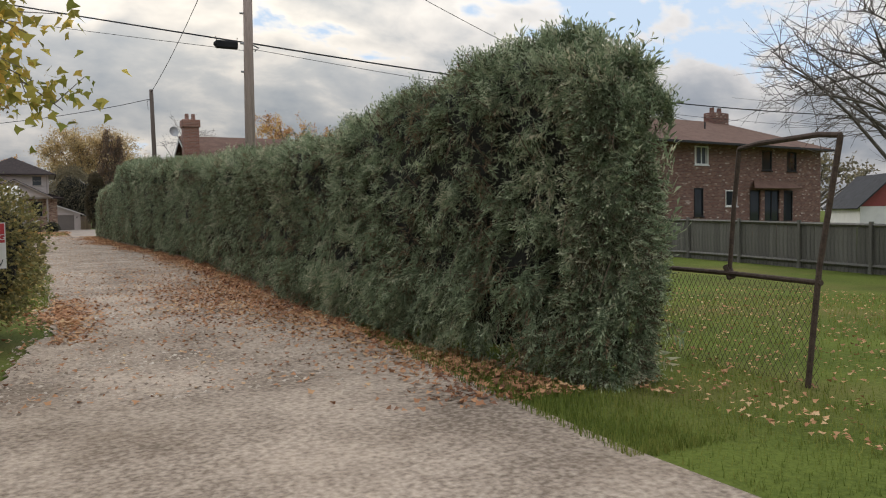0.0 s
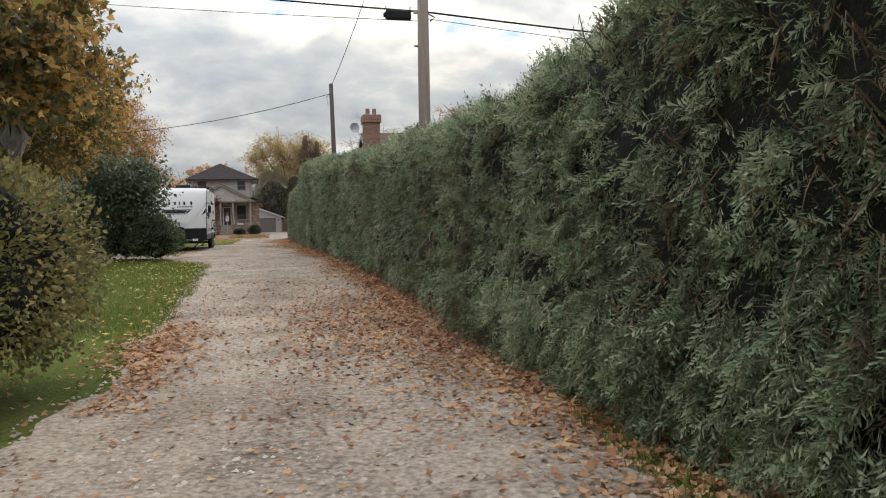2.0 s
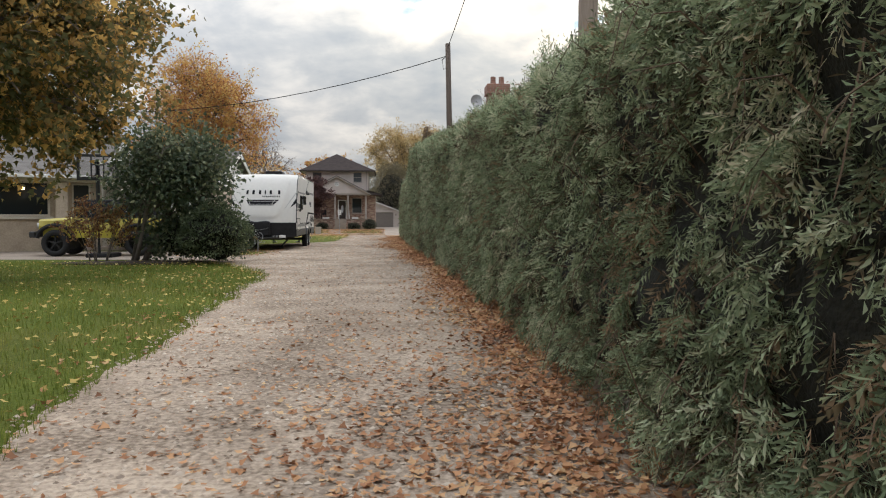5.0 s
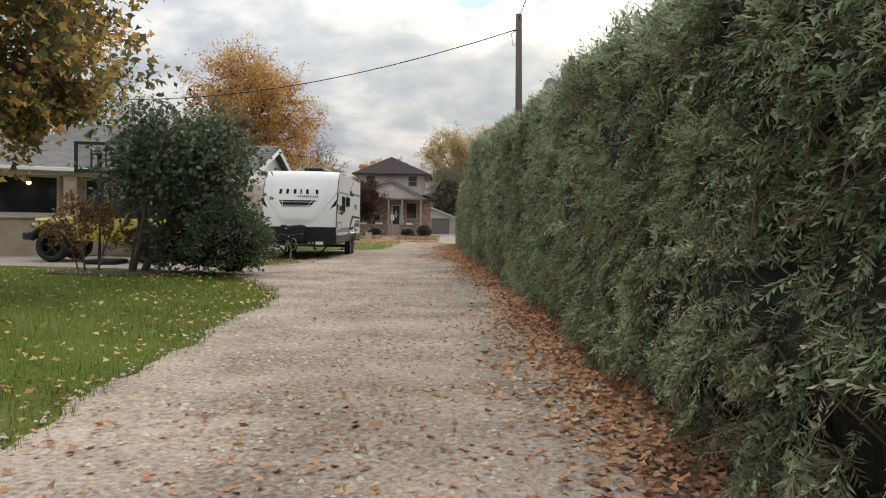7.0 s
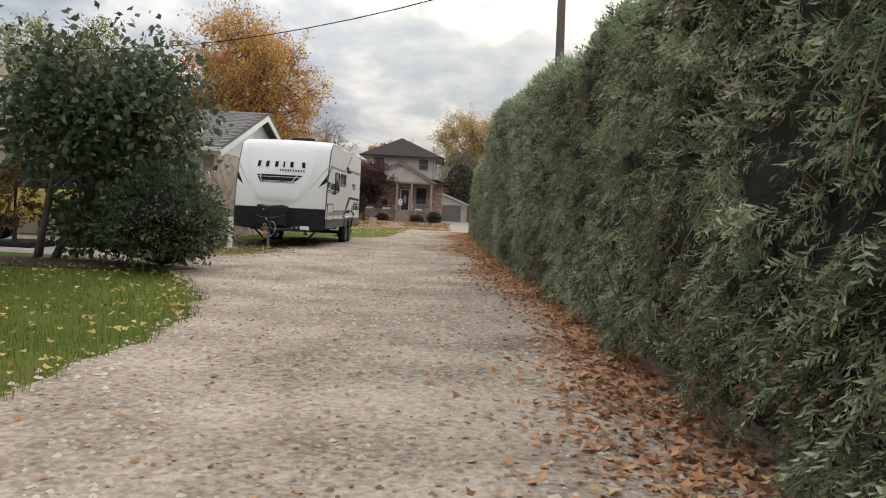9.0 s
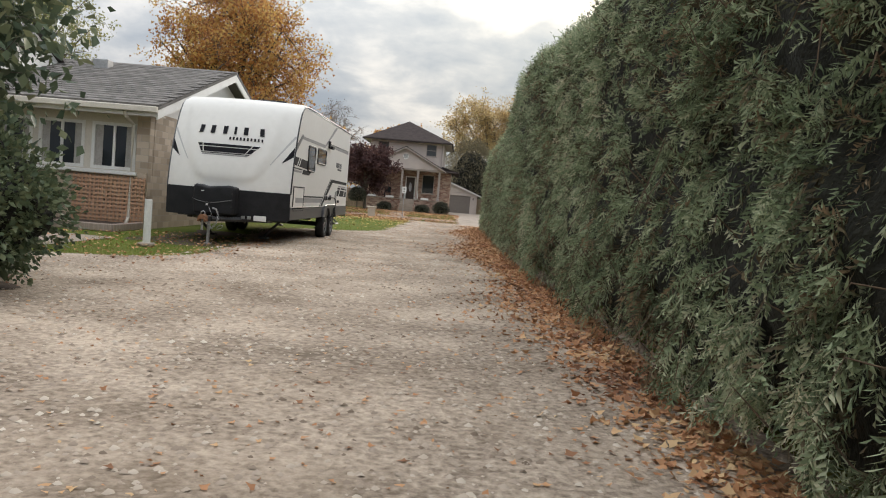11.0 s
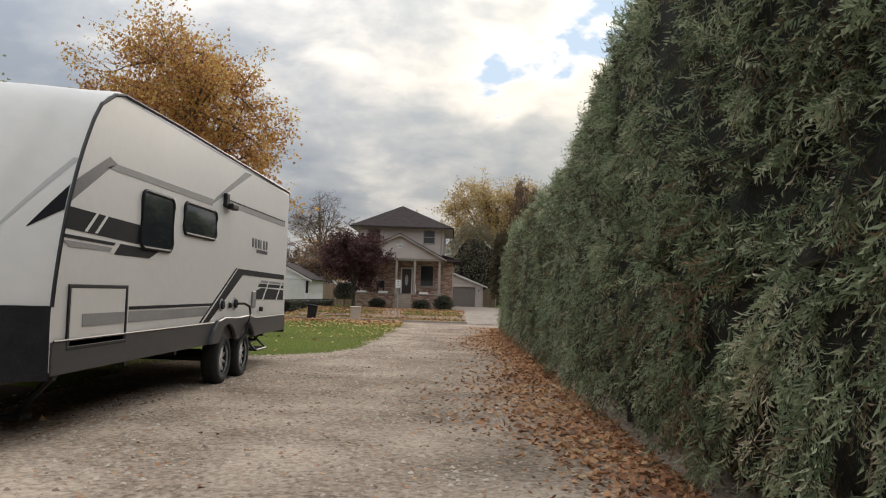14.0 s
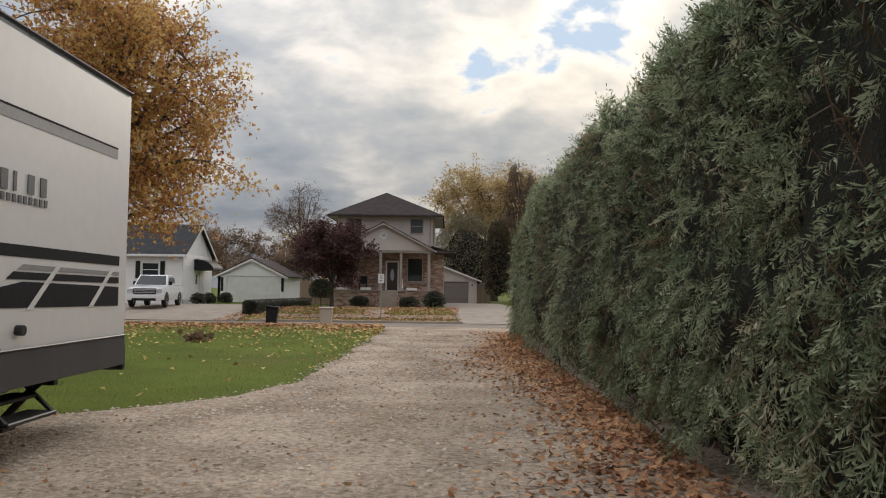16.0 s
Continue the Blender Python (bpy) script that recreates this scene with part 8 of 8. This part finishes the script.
# ---- basketball hoop ----
bk = thing("basketball_hoop", "portable basketball hoop with black-framed clear backboard", "basketball hoop", (-6.16, 35.6, 0.0))
part("pole", tube([(0, 0, 0), (0, 0, 1.6), (0, -0.02, 3.0)], 0.065, 8), BLACK_MET, bk)
part("base", box(-0.4, 0.4, -0.1, 0.9, 0.0, 0.14, 0.05, seg=2), BLACK_PL, bk)
bb_ = new("backboard")
bb_.parent = bk
bb_.matrix_local = pose(0.10, -0.30, 2.40, 0, 0, 8)
b = bmesh.new()
for x0, x1, z0, z1 in ((-0.60, -0.51, 0, 0.80), (0.51, 0.60, 0, 0.80), (-0.51, 0.51, 0.72, 0.80), (-0.51, 0.51, 0, 0.10), (-0.20, -0.16, 0.07, 0.74), (0.16, 0.20, 0.07, 0.74), (-0.16, 0.16, 0.46, 0.50)):
    box(x0, x1, -0.02, 0.02, z0, z1, bm=b)
part("frame", b, BLACK_MET, bb_)
cg = bpy.data.materials.new("clear_acrylic")
cg.use_nodes = True
cgn = cg.node_tree.nodes["Principled BSDF"]
cgn.inputs["Transmission Weight"].default_value, cgn.inputs["Roughness"].default_value, cgn.inputs["IOR"].default_value = 1.0, 0.05, 1.1
pn = part("acrylic_sheet", box(-0.53, 0.53, -0.004, 0.004, 0.07, 0.74), cg, bb_)
pn.visible_shadow = False
rim = bmesh.new()
tube([(0.22 * math.cos(a), -0.30 + 0.22 * math.sin(a), 0.12) for a in np.linspace(0, 2 * math.pi, 19)], 0.011, 6, rim)
tube([(0, -0.08, 0.12), (0, 0.02, 0.12)], 0.03, 6, rim)
part("rim", rim, RUSTPIPE, bb_)
b = bmesh.new()
for z in (2.6, 2.95):
    tube([(0, 0, z - 0.2), (0.02, -0.28, z)], 0.025, 6, b)
part("arm", b, BLACK_MET, bk)

# ---- white post, bins, signs, brush ----
wp = thing("white_post", "short white plastic pipe post standing in grass", "post", (-2.53, 38.4, 0.0))
part("pipe", cyl((0, 0, -0.05), (0, 0, 0.80), 0.062, sides=16), WHITE_PAINT, wp)
part("foot", box(-0.12, 0.12, -0.12, 0.12, 0, 0.07, 0.02), CONCRETE, wp)


def bin_(name, label, at, w, h, m, tilt, wheels):
    t = thing(name, label, "bin", at, turn=4)
    t.matrix_world = pose(at[0], at[1], at[2], tilt[0], tilt[1], 6)
    b = bmesh.new()
    lo = [b.verts.new((x * w * 0.40, y * w * 0.40, 0)) for x, y in ((-1, -1), (1, -1), (1, 1), (-1, 1))]
    hi = [b.verts.new((x * w * 0.5, y * w * 0.5, h)) for x, y in ((-1, -1), (1, -1), (1, 1), (-1, 1))]
    for j in range(4):
        b.faces.new((lo[j], lo[(j + 1) % 4], hi[(j + 1) % 4], hi[j]))
    b.faces.new(lo)
    b.faces.new(hi)
    bmesh.ops.bevel(b, geom=list(b.edges), offset=0.03, segments=2, affect="EDGES")
    part("body", b, m, t)
    part("lid", box(-w * 0.54, w * 0.54, -w * 0.56, w * 0.54, h, h + 0.06, 0.02), m, t)
    if wheels:
        for x in (-w * 0.42, w * 0.42):
            part("wheel", cyl((x - 0.02, w * 0.42, 0.08), (x + 0.02, w * 0.42, 0.08), 0.09, sides=14), RUBBER, t)
        part("handle", tube([(-w * 0.4, w * 0.55, h - 0.05), (-w * 0.4, w * 0.66, h), (w * 0.4, w * 0.66, h), (w * 0.4, w * 0.55, h - 0.05)], 0.014, 6), m, t)
    return t


bin_("waste_bin", "beige plastic bin standing by the street", (-2.12, 69.5, float(gz(-2.1, 69.5))), 0.46, 0.68, BEIGE_PL, (0, 0), False)
bin_("waste_bin", "black wheeled bin tilting on the verge", (-4.05, 69.3, float(gz(-4, 69.3)) + 0.02), 0.42, 0.66, BLACK_PL, (0, 6), True)
sp = thing("street_sign", "small white street sign on a thin steel post", "sign", (-1.12, 80.8, float(gz(-1.12, 80.8))))
part("post", cyl((0, 0, -0.1), (0, 0, 2.4), 0.025, sides=8), GALV, sp)
part("panel", box(-0.15, 0.15, -0.04, -0.03, 1.95, 2.42, 0.003), SIGN_WHITE, sp)
for z in (2.08, 2.20, 2.30):
    part("lettering", box(-0.06, 0.06, -0.046, -0.041, z, z + 0.035), SIGN_BLACK, sp)
rk = np.random.default_rng(9)
bx, by = -3.35, 59.0
bp = thing("brush_heap", "small dark heap of leaves on the lawn", "leaf heap", (bx, by, 0.0))
n = 120
pos = rk.normal(size=(n, 3)) * np.array([0.13, 0.1, 0.06]) + np.array([0, 0, 0.08])
pos[:, 2] = np.maximum(pos[:, 2], 0.02)
scatter("leaf_mass", LOBED, LOBED_T, pos, frames_along(rk.normal(size=(n, 3)), rk), rk.uniform(0.08, 0.16, n), BROWNLEAF, bp)
for k, (x, y, s) in enumerate(((-12.6, 38.2, 0.35),)):
    pt = thing("potted_plant", "thin dry plant in a pale pot", "plant", (x, y, 0.0))
    part("pot", cyl((0, 0, 0), (0, 0, 0.32), 0.14, 0.19, 14), BEIGE_PL, pt)
    b = bmesh.new()
    rp_ = random.Random(3)
    for j in range(14):
        a = rp_.uniform(0, 6.28)
        tube([(0, 0, 0.3), (0.12 * math.cos(a), 0.12 * math.sin(a), 0.7), (0.3 * math.cos(a), 0.3 * math.sin(a), rp_.uniform(0.9, 1.3))], 0.006, 3, b)
    part("stem_tuft", b, TWIG, pt)

# ---- stones of the ranch wall and shingles of its roof, nearest to the drive ----
rb = random.Random(12)
first_stone = None
for r in range(8):
    u, h = RX - 0.02, 0.142
    while u > RX - 3.2:
        w = rb.choice((0.24, 0.30, 0.38, 0.46))
        at = (u - w / 2, RY - 0.002 + rb.uniform(-0.003, 0.003), 0.07 + r * 0.15 + h / 2)
        if first_stone is None:
            first_stone = part("stone", box(-0.5, 0.5, -0.012, 0.004, -0.5, 0.5, 0.02), mat("buff_wall_stone", (0.50, 0.41, 0.32), (0.36, 0.285, 0.215), 0.9, scale=4, fine=40, bump=0.45, vary=0.22), RH)
            first_stone.matrix_local = pose(*at) @ Matrix.Diagonal((w - 0.012, 1, h - 0.01, 1))
        else:
            share(first_stone, "stone", at, RH, (0, rb.uniform(-1, 1), 0), (w - 0.012, 1, h - 0.01))
        u -= w
tab = None
slope = math.degrees(math.atan2(sl.z, sl.y))
for r in range(nr - 1):
    for c in range(13):
        t0 = (r + 0.5) / nr
        x = ov - 0.17 - c * 0.325 - (0.16 if r % 2 else 0.0)
        at = (x, RY - 0.5 + sl.y * t0 - 0.01, 2.70 + sl.z * t0 + 0.030)
        if tab is None:
            tab = part("shingle", box(-0.158, 0.158, -0.128, 0.128, -0.005, 0.005), mat("shingle_tab", (0.22, 0.205, 0.19), (0.12, 0.11, 0.102), 0.95, scale=3, fine=40, bump=0.4, spec=0.15, vary=0.22), RH)
            tab.matrix_local = pose(*at, slope - 2.5, 0, 0)
        else:
            share(tab, "shingle", at, RH, (slope - 2.5, 0, rb.uniform(-0.4, 0.4)))
